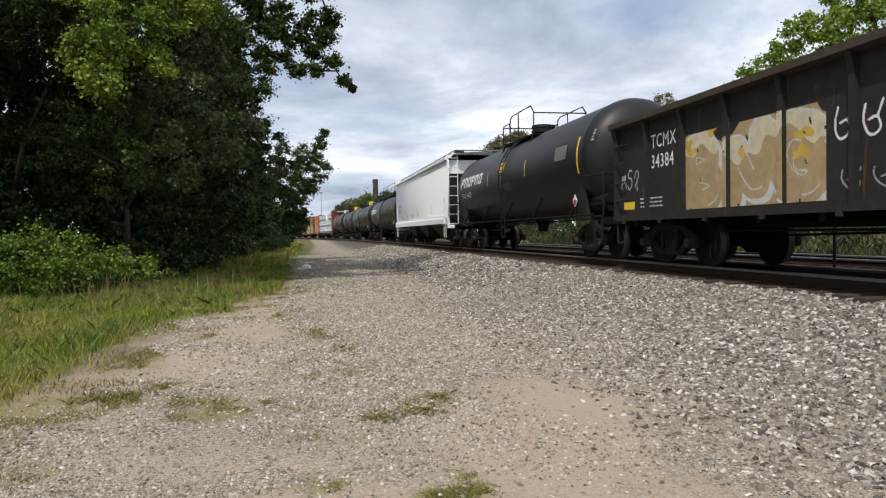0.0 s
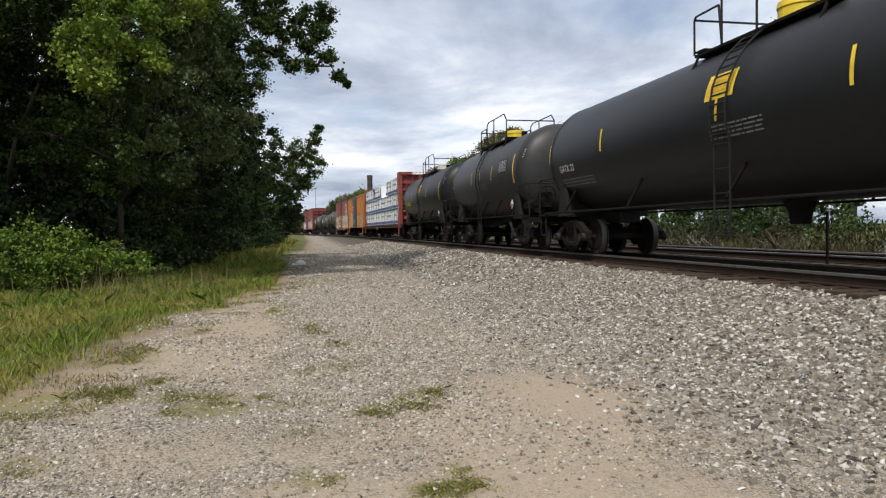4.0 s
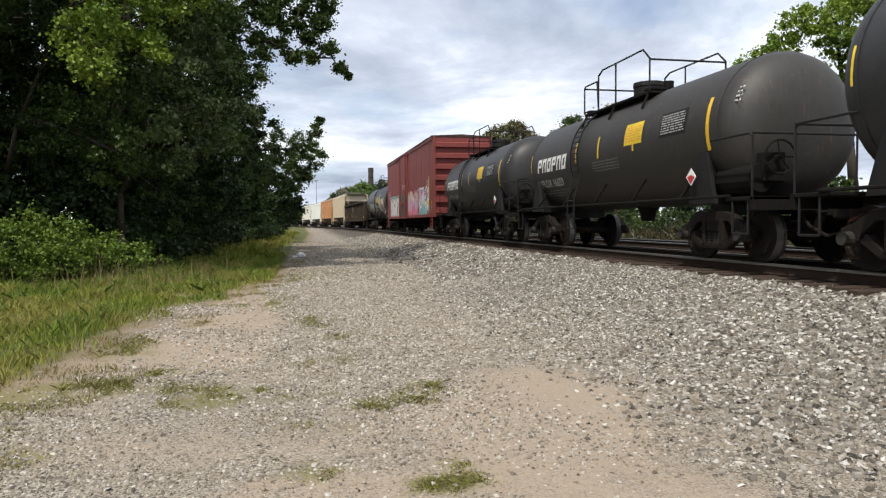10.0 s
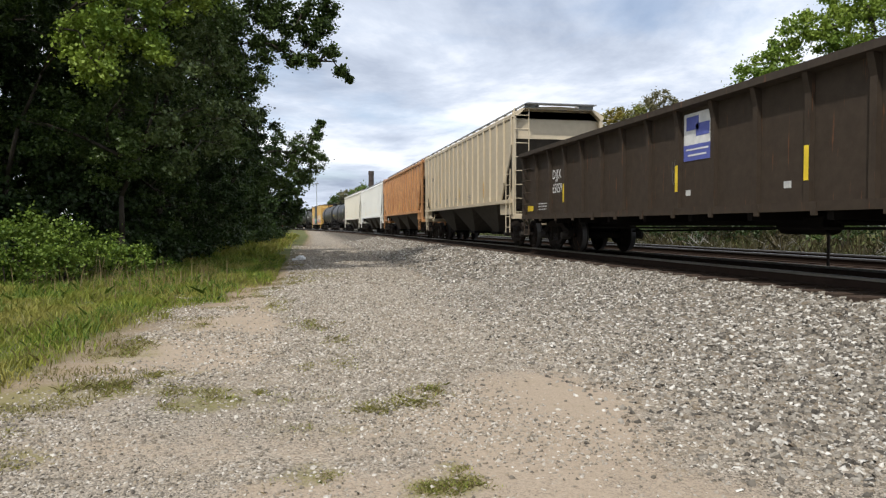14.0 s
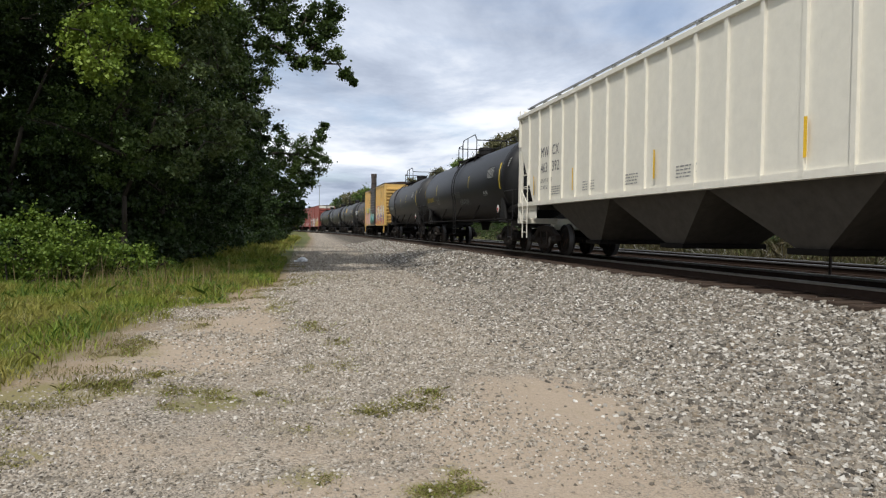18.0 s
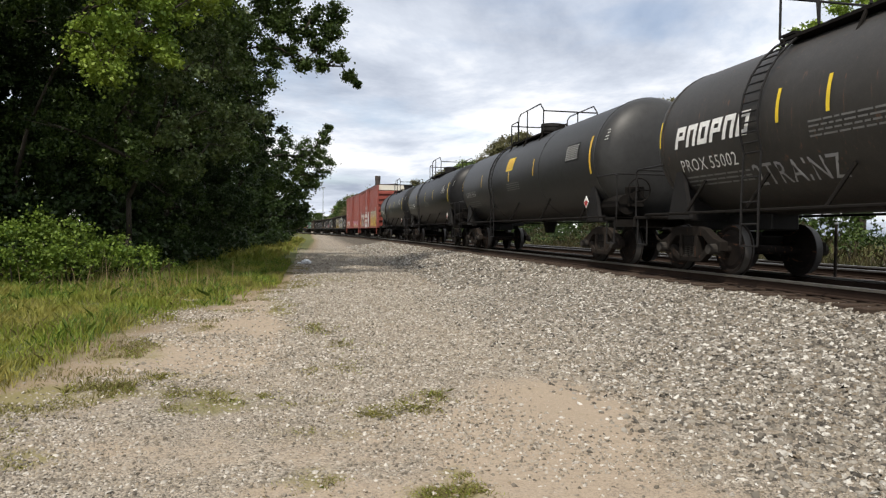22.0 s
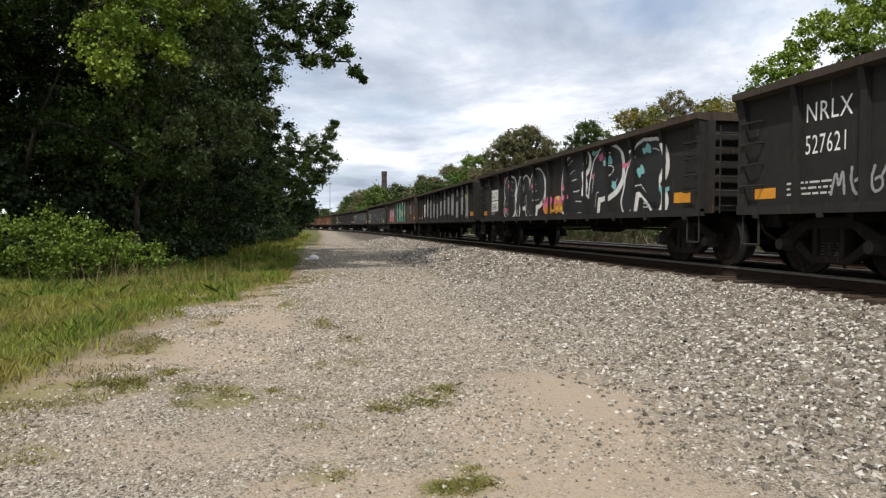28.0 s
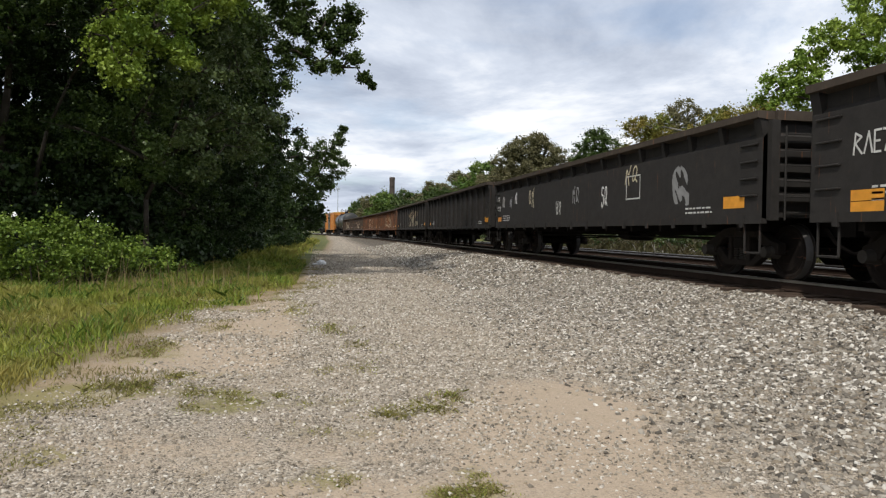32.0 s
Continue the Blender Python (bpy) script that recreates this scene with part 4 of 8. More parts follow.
    tree(x, y, [(x, y, 7, 6, 0.8), (x + 6, y, 5, 5, 0.8), (x - 5, y, 4.5, 5, 0.8)], "distant tree on the skyline", "leaf_wood", density=60, size=1.1, lump=1.5, per=2)


def shrub(x, y, lobes, label, leaf, density, size, name="bush"):
    z0 = ground_z(x, y)
    root = tagged(new(name), label, "bush", "bushes by the line")
    root.location = (x, y, z0)
    bm = bmesh.new()
    for l in lobes:
        for _ in range(3):
            tip = Vector((l[0] - x, l[1] - y, l[2] - z0)) + Vector(rng.normal(0, 0.3, 3)) * l[3]
            base = Vector((tip.x * 0.3, tip.y * 0.3, -0.05))
            rod(bm, base, base.lerp(tip, 0.6) + Vector(rng.normal(0, 0.05, 3)), 0.018, 5, 0.012)
            rod(bm, base.lerp(tip, 0.6), tip, 0.012, 5, 0.004)
    tagged(part("brushwood", bm, M["bark"], root), kind="stuff")
    c, r = clumps(lobes, 22, 0.22 * max(l[3] for l in lobes) + 0.06)
    me = quads("foliage", leaves(c - np.array((x, y, z0)), r, int(density * sum(l[3] ** 2 for l in lobes)), size), M[leaf])
    link("foliage", me, M[leaf], root)


for x, y, h in ((-9.6, 16.4, 1.3), (-8.5, 16.6, 1.5), (-7.4, 17.2, 1.3), (-6.5, 17.4, 1.7), (-5.6, 18.2, 1.4), (-5.0, 19.4, 1.1), (-4.4, 20.6, 0.8), (-10.6, 16.0, 1.2)):
    shrub(x, y, [(x, y, h * 0.55, 0.62 * h, 0.8), (x + 0.55, y + 0.4, h * 0.42, 0.5 * h, 0.8), (x - 0.6, y + 0.3, h * 0.6, 0.55 * h, 0.9), (x + 0.1, y + 0.7, h * 0.95, 0.38 * h, 0.9)],
          "leafy bright green bush at the edge of the wood", "leaf_bush", 2300, 0.068)
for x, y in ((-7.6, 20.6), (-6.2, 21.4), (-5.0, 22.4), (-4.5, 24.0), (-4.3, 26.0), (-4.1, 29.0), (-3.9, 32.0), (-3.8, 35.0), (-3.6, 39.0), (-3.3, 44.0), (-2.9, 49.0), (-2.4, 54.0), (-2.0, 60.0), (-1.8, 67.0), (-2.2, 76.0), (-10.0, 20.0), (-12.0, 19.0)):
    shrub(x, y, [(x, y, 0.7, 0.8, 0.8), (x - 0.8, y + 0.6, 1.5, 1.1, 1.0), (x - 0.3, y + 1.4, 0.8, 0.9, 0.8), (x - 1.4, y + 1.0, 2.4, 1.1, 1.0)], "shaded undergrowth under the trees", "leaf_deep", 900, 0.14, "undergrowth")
for i in range(44):
    y = -2 + i * 2.9 + rng.uniform(-0.8, 0.8)
    x, _, _ = on_track(y, 12.6 + rng.uniform(-0.6, 1.6))
    z = ground_z(x, y)
    h = rng.uniform(0.9, 1.9)
    shrub(x, y, [(x, y, z + h * 0.5, h * 0.7, 0.8), (x + 0.9, y + 0.8, z + h * 0.8, h * 0.7, 0.8), (x - 0.4, y + 1.5, z + h * 0.35, h * 0.6, 0.7), (x + 1.8, y + 1.6, z + h * 1.1, h * 0.7, 0.9)],
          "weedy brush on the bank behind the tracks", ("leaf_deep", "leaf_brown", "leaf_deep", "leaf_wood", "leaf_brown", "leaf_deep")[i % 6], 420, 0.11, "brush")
for i in range(16):
    # the hedge row on top of the bank
    y = -6 + i * 8.5 + rng.uniform(-1.5, 1.5)
    x, _, _ = on_track(y, 17.5 + rng.uniform(-0.8, 1.5))
    h = rng.uniform(2.6, 3.6)
    z = ground_z(x, y)
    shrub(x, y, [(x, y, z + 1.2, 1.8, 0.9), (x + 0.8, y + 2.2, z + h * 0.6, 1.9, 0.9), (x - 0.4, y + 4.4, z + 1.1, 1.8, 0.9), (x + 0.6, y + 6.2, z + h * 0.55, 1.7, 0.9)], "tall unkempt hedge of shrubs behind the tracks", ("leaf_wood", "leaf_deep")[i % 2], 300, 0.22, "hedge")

# dead branches lying on the bank
for i in range(14):
    y = 6 + i * 2.6 + rng.uniform(-0.8, 0.8)
    x, _, _ = on_track(y, 10.6 + rng.uniform(0, 1.2))
    z0 = ground_z(x, y)
    dead = tagged(new("dead_branch"), "bare grey dead branch lying on the weedy bank", "branch", "dead branches on the bank")
    dead.location = (x, y, z0)
    bm = bmesh.new()
    for _ in range(3):
        a = Vector((rng.uniform(-0.3, 0.3), rng.uniform(-1.2, 1.2), 0.03))
        b = a + Vector((rng.uniform(-0.5, 0.3), rng.uniform(-1.6, 1.6), rng.uniform(0.3, 0.95)))
        rod(bm, a, b, 0.026, 5, 0.012)
        for _ in range(4):
            m = a.lerp(b, rng.uniform(0.25, 0.9))
            rod(bm, m, m + Vector((rng.uniform(-0.3, 0.3), rng.uniform(-0.7, 0.7), rng.uniform(-0.1, 0.5))), 0.011, 4, 0.004)
    tagged(part("bare_wood", bm, M["bark_pale"], dead), kind="stuff")

# grass verge
def blades(n, region, h0, h1, material, name, label, width=0.0055, lean=0.35):
    pts = region(n)
    z = np.array([ground_z(x, y) for x, y in pts]) - 0.01
    n = len(pts)
    base = np.column_stack([pts, z])
    a = rng.uniform(0, 2 * math.pi, n)
    side = np.column_stack([np.cos(a), np.sin(a), np.zeros(n)]) * width * rng.uniform(0.7, 1.5, (n, 1)) * (1 + pts[:, 1:2] * 0.05)
    h = rng.uniform(h0, h1, (n, 1)) * np.clip(0.95 + np.array([[1.3 * noise.noise((x * 0.8, y * 0.8, 3)) + 0.9 * noise.noise((x * 3.1, y * 2.2, 8))] for x, y in pts]), 0.35, 2.0)
    tilt = np.column_stack([rng.normal(0, lean, n), rng.normal(0, lean, n), np.ones(n)])
    midp = base + tilt * h * np.array((0.35, 0.35, 0.6))
    tip = base + tilt * h * np.array((1.0, 1.0, 1.0))
    v = np.stack([base - side, base + side, midp + side * 0.8, tip, midp - side * 0.8], 1)
    tagged(link(name, quads(name, v, M[material], 5), M[material]), label, "grass", kind="stuff")


def edges(y):
    return np.interp(y, [p[0] for p in VERGE], [p[1] for p in VERGE])


def verge(n):
    p = np.column_stack([rng.uniform(-9.5, -0.6, n), 3 + 30 * rng.uniform(0, 1, n) ** 1.25])
    lim = edges(p[:, 1]) + 0.4 * np.array([noise.noise((x * 0.7, y * 0.7, 1)) + 0.6 * noise.noise((x * 2.2, y * 1.6, 14)) for x, y in p])
    return p[p[:, 0] < lim + rng.normal(0, 0.12, n)]


def fringe(n):
    p = np.column_stack([rng.uniform(-3.4, 0.2, n), 3 + 25 * rng.uniform(0, 1, n) ** 1.1])
    lim = edges(p[:, 1]) + 0.3
    g = np.array([noise.noise((x * 1.1, y * 1.1, 21)) for x, y in p])
    return p[(np.abs(p[:, 0] - lim) < 0.7) & (g > 0.02)]


def clumped(n):
    p = verge(n * 2)
    g = np.array([noise.noise((x * 0.9, y * 0.6, 51)) for x, y in p]) + 0.25 * (p[:, 1] > 14)
    return p[g > 0.24]


def clumped_dry(n):
    p = verge(n * 2)
    g = np.array([noise.noise((x * 0.7, y * 0.5, 77)) for x, y in p]) + 0.3 * (p[:, 0] > edges(p[:, 1]) - 0.6)
    return p[g > 0.22]


def far_verge(n):
    p = np.column_stack([rng.uniform(-7, 1.6, n), 30 + 70 * rng.uniform(0, 1, n) ** 1.4])
    return p[p[:, 0] < -1.4 + 0.018 * (p[:, 1] - 30) + rng.normal(0, 0.25, n)]


def tufts(n):
    k = rng.integers(0, len(TURF), n)
    z = np.array(TURF)[k]
    p = z[:, :2] + rng.normal(0, 0.62, (n, 2)) * z[:, 2:4]
    g = np.array([noise.noise((x * 3.5, y * 2.5, 61)) for x, y in p])
    return p[(g > -0.05) & (rng.uniform(0, 1, n) < z[:, 4])]


blades(190000, verge, 0.03, 0.15, "grass", "grass", "uneven yellow-green grass on the verge", 0.0038, 0.42)
blades(30000, far_verge, 0.12, 0.4, "grass", "far_grass", "rough grass along the edge of the wood", 0.008, 0.5)
def stalks(n):
    p = np.column_stack([rng.normal(-3.4, 1.0, n), rng.normal(17.0, 1.3, n)])
    return p[p[:, 0] < edges(p[:, 1]) - 0.3]


blades(260, stalks, 0.25, 0.6, "dry", "tall_stalks", "tall dry stalks of grass before the bushes", 0.003, 0.16)
blades(90000, fringe, 0.010, 0.045, "dry_grass", "short_grass", "short worn grass at the edge of the lane", 0.0026, 0.35)
blades(22000, tufts, 0.008, 0.036, "grass", "grass_tufts", "small tufts of grass in the gravel", 0.0026, 0.9)
blades(56000, tufts, 0.008, 0.034, "dry_grass", "dry_tufts", "worn brownish tufts of grass in the gravel", 0.0026, 0.9)
blades(34000, clumped, 0.06, 0.22, "leaf_bush", "tall_grass", "taller green weeds in clumps on the verge", 0.0045, 0.5)
blades(24000, clumped_dry, 0.05, 0.18, "dry_grass", "brown_grass", "brownish grass gone to seed on the verge", 0.004, 0.4)
blades(16000, lambda n: np.column_stack([TRACK_X + 9.8 + rng.exponential(2.6, n), rng.uniform(4, 60, n)]), 0.15, 0.5, "leaf_brown", "bank_grass", "rough grass on the bank behind the tracks", 0.014, 0.4)

# chimney, mast and small things
stack = tagged(new("chimney"), "tall dark brick factory chimney behind the trees", "chimney")
stack.location = (25.8, 250, 0.9)
bm = bmesh.new()
lathe(bm, [(-0.3, 1.25), (18.6, 0.92), (19.0, 1.02), (19.9, 1.02), (20.2, 0.95)], 16, "z")
part("shaft", bm, M["brick"], stack)
for z in (5, 9, 13, 16.5):
    bm = bmesh.new()
    lathe(bm, [(z, 1.25 - z * 0.0178 + 0.03), (z + 0.25, 1.25 - z * 0.0178 + 0.03)], 16, "z")
    part("iron_band", bm, M["under"], stack)
mast = tagged(new("light_mast"), "slender grey steel mast beside the line", "mast")
mast.location = (4.7, 180, ground_z(4.7, 180))
bm = bmesh.new()
rod(bm, (0, 0, -0.2), (0, 0, 11.8), 0.11, 8, 0.06)
part("pole", bm, M["galv"], mast)
bm = bmesh.new()
box(bm, -0.5, 0.5, -0.15, 0.15, 11.7, 11.95, 0.03)
part("lamp_head", bm, M["galv"], mast)
marker = tagged(new("marker_post"), "slim grey steel post between the tracks", "post")
marker.location = (12.6 - 1.9, 12.4, 0.45)
bm = bmesh.new()
rod(bm, (0, 0, -0.1), (0, 0, 1.25), 0.03, 8)
part("post", bm, M["truck_pale"], marker)
bm = bmesh.new()
rod(bm, (0, 0, 1.25), (0, 0, 1.29), 0.045, 8)
part("cap", bm, M["galv"], marker)
bag = tagged(new("plastic_bag"), "crumpled white plastic bag lying on the ground", "litter")
bag.location = (0.1, 29.6, ground_z(0.1, 29.6))
bm = bmesh.new()
bmesh.ops.create_icosphere(bm, subdivisions=3, radius=1)
for v in bm.verts:
    f = 1 + 0.45 * noise.noise(v.co * 2.3) + 0.2 * noise.noise(v.co * 6)
    v.co = Vector((v.co.x * 0.19 * f, v.co.y * 0.17 * f, max(-0.02, 0.13 * v.co.z * f + 0.07)))
part("film", bm, M["litter"], bag)
bm = bmesh.new()
bmesh.ops.create_icosphere(bm, subdivisions=2, radius=1)
for v in bm.verts:
    f = 1 + 0.5 * noise.noise(v.co * 3 + Vector((4, 0, 0)))
    v.co = Vector((v.co.x * 0.10 * f - 0.28, v.co.y * 0.08 * f, max(-0.02, 0.05 * v.co.z * f + 0.03)))
part("handle", bm, M["litter"], bag)

# ---- railway cars. Each stands in its own space: x forward, -y the side that faces the lane, z from the rail's top ----
SHARED = {}


def once(key, make):
    if key not in SHARED:
        SHARED[key] = make()
    return SHARED[key]


def sideframe_mesh():
    bm = bmesh.new()
    slab(bm, [(-1.06, 0.42), (-1.06, 0.60), (-0.86, 0.66), (-0.52, 0.84), (-0.3, 0.88), (0.3, 0.88), (0.52, 0.84), (0.86, 0.66), (1.06, 0.60), (1.06, 0.42), (0.74, 0.42), (0.70, 0.52), (0.46, 0.70), (-0.46, 0.70), (-0.70, 0.52), (-0.74, 0.42)], "y", -0.08, 0.08)
    slab(bm, [(-0.74, 0.42), (-0.40, 0.20), (0.40, 0.20), (0.74, 0.42), (0.64, 0.53), (0.34, 0.31), (-0.34, 0.31), (-0.64, 0.53)], "y", -0.07, 0.07)
    for s in (-1, 1):
        box(bm, s * 0.27 - 0.05, s * 0.27 + 0.05, -0.09, 0.09, 0.28, 0.74)
    bmesh.ops.bevel(bm, geom=bm.edges[:], offset=0.012, segments=1, affect="EDGES")
    return mesh_from(bm, "sideframe")


def bearing_mesh():
    bm = bmesh.new()
    lathe_at = Matrix.Translation((0, -0.02, 0.46))
    bmesh.ops.create_cone(bm, cap_ends=True, segments=12, radius1=0.115, radius2=0.09, depth=0.26, matrix=lathe_at @ Matrix.Rotation(math.pi / 2, 4, "X"))
    return mesh_from(bm, "bearings")


def springs_mesh():
    bm = bmesh.new()
    for x in (-0.15, 0.0, 0.15):
        for z in (0.33, 0.37, 0.41, 0.45, 0.49):
            bmesh.ops.create_cone(bm, cap_ends=True, segments=8, radius1=0.062, radius2=0.062, depth=0.022, matrix=Matrix.Translation((x, 0, z)))
    return mesh_from(bm, "springs")


def wheelset_mesh():
    bm = bmesh.new()
    lathe(bm, [(-0.9, 0.07), (-0.80, 0.07), (-0.80, 0.10), (-0.79, 0.30), (-0.765, 0.36), (-0.79, 0.40), (-0.79, 0.452), (-0.665, 0.46), (-0.65, 0.485), (-0.625, 0.485), (-0.625, 0.38), (-0.70, 0.34), (-0.64, 0.10), (-0.62, 0.085),
               (0.62, 0.085), (0.64, 0.10), (0.70, 0.34), (0.625, 0.38), (0.625, 0.485), (0.65, 0.485), (0.665, 0.46), (0.79, 0.452), (0.79, 0.40), (0.765, 0.36), (0.79, 0.30), (0.80, 0.10), (0.80, 0.07), (0.9, 0.07)], 28, "y")
    me = mesh_from(bm, "wheelset")
    me.materials.append(M["wheel"])
    me.materials.append(M["tread"])
    for p in me.polygons:
        r = math.hypot(p.center.x, p.center.z)
        p.use_smooth = abs(p.normal.y) < 0.5
        if r > 0.44 and abs(p.normal.y) < 0.6:
            p.material_index = 1
    return me


WHEELS = []


def truck(car, x, pale=False):
    bm_me = once("bolster", lambda: bolster_mesh())
    tr = link("truck", bm_me, M["under"], car, at=(x, 0, 0))
    casting = M["truck_pale"] if pale else M["truck"]
    for s in (-1, 1):
        me = once("sideframe_pale" if pale else "sideframe", sideframe_mesh)
        f = link("sideframe", me, casting, tr, "cast steel sideframe", at=(0, s * 1.02, 0))
        for u in (-0.89, 0.89):
            link("bearing_cap", once("bearings", bearing_mesh), M["spring"], tr, at=(u, s * 1.02 + (-0.07 if s < 0 else 0.07), 0))
        tagged(link("spring_nest", once("springs", springs_mesh), M["spring"], tr, at=(0, s * 1.02, 0)), kind="stuff")
    for u in (-0.89, 0.89):
        w = link("wheelset", once("wheelset", wheelset_mesh), M["wheel"], tr, "rusty steel wheels with bright treads", at=(u, 0, 0.457))
        WHEELS.append((w, car, u))


def bolster_mesh():
    bm = bmesh.new()
    box(bm, -0.2, 0.2, -1.1, 1.1, 0.50, 0.72, 0.03)
    box(bm, -0.3, 0.3, -0.3, 0.3, 0.70, 0.80, 0.02)
    for s in (-1, 1):
        box(bm, s * 0.34 - 0.05, s * 0.34 + 0.05, -0.75, 0.75, 0.36, 0.50)
    return mesh_from(bm, "truck")


def coupler_mesh():
    bm = bmesh.new()
    box(bm, -0.75, 0.0, -0.09, 0.09, 0.78, 0.96, 0.02)
    box(bm, -0.05, 0.28, -0.16, 0.12, 0.72, 1.02, 0.04)
    pipe(bm, [(-0.5, -0.35, 0.85), (-0.25, -0.38, 0.62), (0.05, -0.30, 0.46), (0.3, -0.12, 0.55)], 0.028)
    return mesh_from(bm, "coupler")


def ends(car, L):
    """Couplers with their air hoses, at both ends."""
    for s in (-1, 1):
        c = link("coupler", once("coupler", coupler_mesh), M["truck"], car, "rusty knuckle coupler with air hose", at=(s * (L / 2 - 0.22), 0, 0))
        if s < 0:
            c.rotation_euler = (0, 0, math.pi)


def new_car(name, label, L, truck_in, category="railway car", pale=False):
    car = tagged(new(name), label, category, "cars of the freight train")
    car["long"] = L
    for s in (-1, 1):
        truck(car, s * (L / 2 - truck_in), pale)
    ends(car, L)
    return car


def brake_gear(car, L, z=0.78):
    for name, p, q, r in (("air_reservoir", (-0.9, 0.5, z), (0.3, 0.5, z), 0.22), ("brake_cylinder", (0.8, -0.45, z - 0.02), (1.35, -0.45, z - 0.02), 0.17)):
        bm = bmesh.new()
        rod(bm, p, q, r, 12)
        part(name, bm, M["under"], car)
    for p, q in (((-L * 0.33, -0.7, z - 0.1), (L * 0.33, -0.7, z - 0.1)), ((-L * 0.30, 0.2, z - 0.2), (-1, 0.35, z - 0.12)), ((L * 0.30, 0.2, z - 0.2), (1.3, -0.4, z))):
        bm = bmesh.new()
        pipe(bm, [p, q], 0.022)
        part("brake_pipe", bm, M["under"], car)


def ladder(car, at, height, width, material, n=6, axis="x", name="ladder", r=0.013):
    """An upright ladder; rungs lie along an axis."""
    bm = bmesh.new()
    x, y, z = at
    e = (width, 0) if axis == "x" else (0, width)
    rod(bm, (x, y, z), (x, y, z + height), r * 1.3)
    rod(bm, (x + e[0], y + e[1], z), (x + e[0], y + e[1], z + height), r * 1.3)
    for i in range(n):
        h = z + height * (i + 0.5) / n
        rod(bm, (x, y, h), (x + e[0], y + e[1], h), r)
    part(name, bm, M[material], car)


LETTERS = {}


def lettering(car, text, x, z, size, material, y, name="lettering", label="", squeeze=1.0, bend=None):
    """Painted characters on the side that faces the lane. x is their left end, z their foot. bend: radius and height of a round tank's axis."""
    words = text.split()
    if len(words) > 1:
        for word in words:
            made = lettering(car, word, x, z, size, material, y, name, label, squeeze, bend)
            x = max(v.co.x for v in made.data.vertices) + 0.34 * size
        return made
    cu = bpy.data.curves.new("text", "FONT")
    cu.body, cu.size, cu.space_character = text, size, 1.1
    cu.resolution_u = 2
    tmp = bpy.data.objects.new("text", cu)
    scene.collection.objects.link(tmp)
    bpy.context.view_layer.update()
    me = bpy.data.meshes.new_from_object(tmp.evaluated_get(bpy.context.evaluated_depsgraph_get()))
    bpy.data.objects.remove(tmp)
    bpy.data.curves.remove(cu)
    for v in me.vertices:
        px, pz = x + v.co.x * squeeze, z + v.co.y * 1.12
        v.co = on_side(px, pz, y, bend)
    return link(name, me, M[material], car, label)


def on_side(px, pz, y, bend):
    if not bend:
        return (px, y, pz)
    radius, axis = bend
    h = (pz - axis) / radius
    h = max(-1.5, min(1.5, h))
    return (px, -(radius + 0.008) * math.cos(h), axis + (radius + 0.008) * math.sin(h))


def patches(car, rects, material, y, name="stencil", label="", bend=None, skew=0.0):
    """Flat painted rectangles (x0, z0, x1, z1) on the side."""
    vs, fs = [], []
    for x0, z0, x1, z1 in rects:
        k = 6 if bend and z1 - z0 > 0.15 else 1
        for i in range(k):
            za, zb = z0 + (z1 - z0) * i / k, z0 + (z1 - z0) * (i + 1) / k
            sa, sb = skew * (za - z0), skew * (zb - z0)
            b = len(vs)
            vs += [on_side(x0 + sa, za, y, bend), on_side(x1 + sa, za, y, bend), on_side(x1 + sb, zb, y, bend), on_side(x0 + sb, zb, y, bend)]
            fs.append((b, b + 1, b + 2, b + 3))
    me = bpy.data.meshes.new(name)
    me.from_pydata(vs, [], fs)
    return tagged(link(name, me, M[material], car, label), kind="stuff" if len(rects) > 1 else "")


def small_print(car, x, z, w, h, lines, material, y, bend=None, seed=1, name="small_print"):
    """Rows of unreadable print as bars."""
    r = random.Random(seed)
    rects = []
    dz = h / lines
    for i in range(lines):
        u = x
        while u < x + w - 0.03:
            l = min(r.uniform(0.05, 0.22) * max(0.6, w), x + w - u)
            rects.append((u, z + i * dz + dz * 0.3, u + l, z + i * dz + dz * 0.68))
            u += l + 0.035
    return patches(car, rects, material, y, name, bend=bend)


def logo_blocks(car, x, z, w, h, material, y, bend=None, n=6):
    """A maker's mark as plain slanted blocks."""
    pitch = w / n
    bars = []
    for i in range(n):
        a, b = x + i * pitch, x + (i + 0.80) * pitch
        t = h * 0.24
        if i % 3 == 0:
            bars += [(a, z, a + pitch * 0.25, z + h), (a, z + h - t, b, z + h), (a, z + h * 0.38, b, z + h * 0.38 + t * 0.8), (b - pitch * 0.22, z + h * 0.4, b, z + h)]
        elif i % 3 == 1:
            bars += [(a, z, a + pitch * 0.25, z + h), (a, z + h - t, b, z + h), (b - pitch * 0.25, z, b, z + h)]
        else:
            bars += [(a, z, a + pitch * 0.25, z + h), (a, z + h - t, b, z + h), (a, z, b, z + t), (b - pitch * 0.25, z, b, z + h)]
    vs, fs = [], []
    for x0, z0, x1, z1 in bars:
        for i in range(3):
            za, zb = z0 + (z1 - z0) * i / 3, z0 + (z1 - z0) * (i + 1) / 3
            b = len(vs)
            k = 0.28
            vs += [on_side(x0 + k * (za - z), za, y, bend), on_side(x1 + k * (za - z), za, y, bend), on_side(x1 + k * (zb - z), zb, y, bend), on_side(x0 + k * (zb - z), zb, y, bend)]
            fs.append((b, b + 1, b + 2, b + 3))
    me = bpy.data.meshes.new("logo")
    me.from_pydata(vs, [], fs)
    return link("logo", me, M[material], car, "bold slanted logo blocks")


# sprayed pictures: a raster of cells, one mesh for each colour
def near_path(U, V, pts):
    d = np.full(U.shape, 9.0)
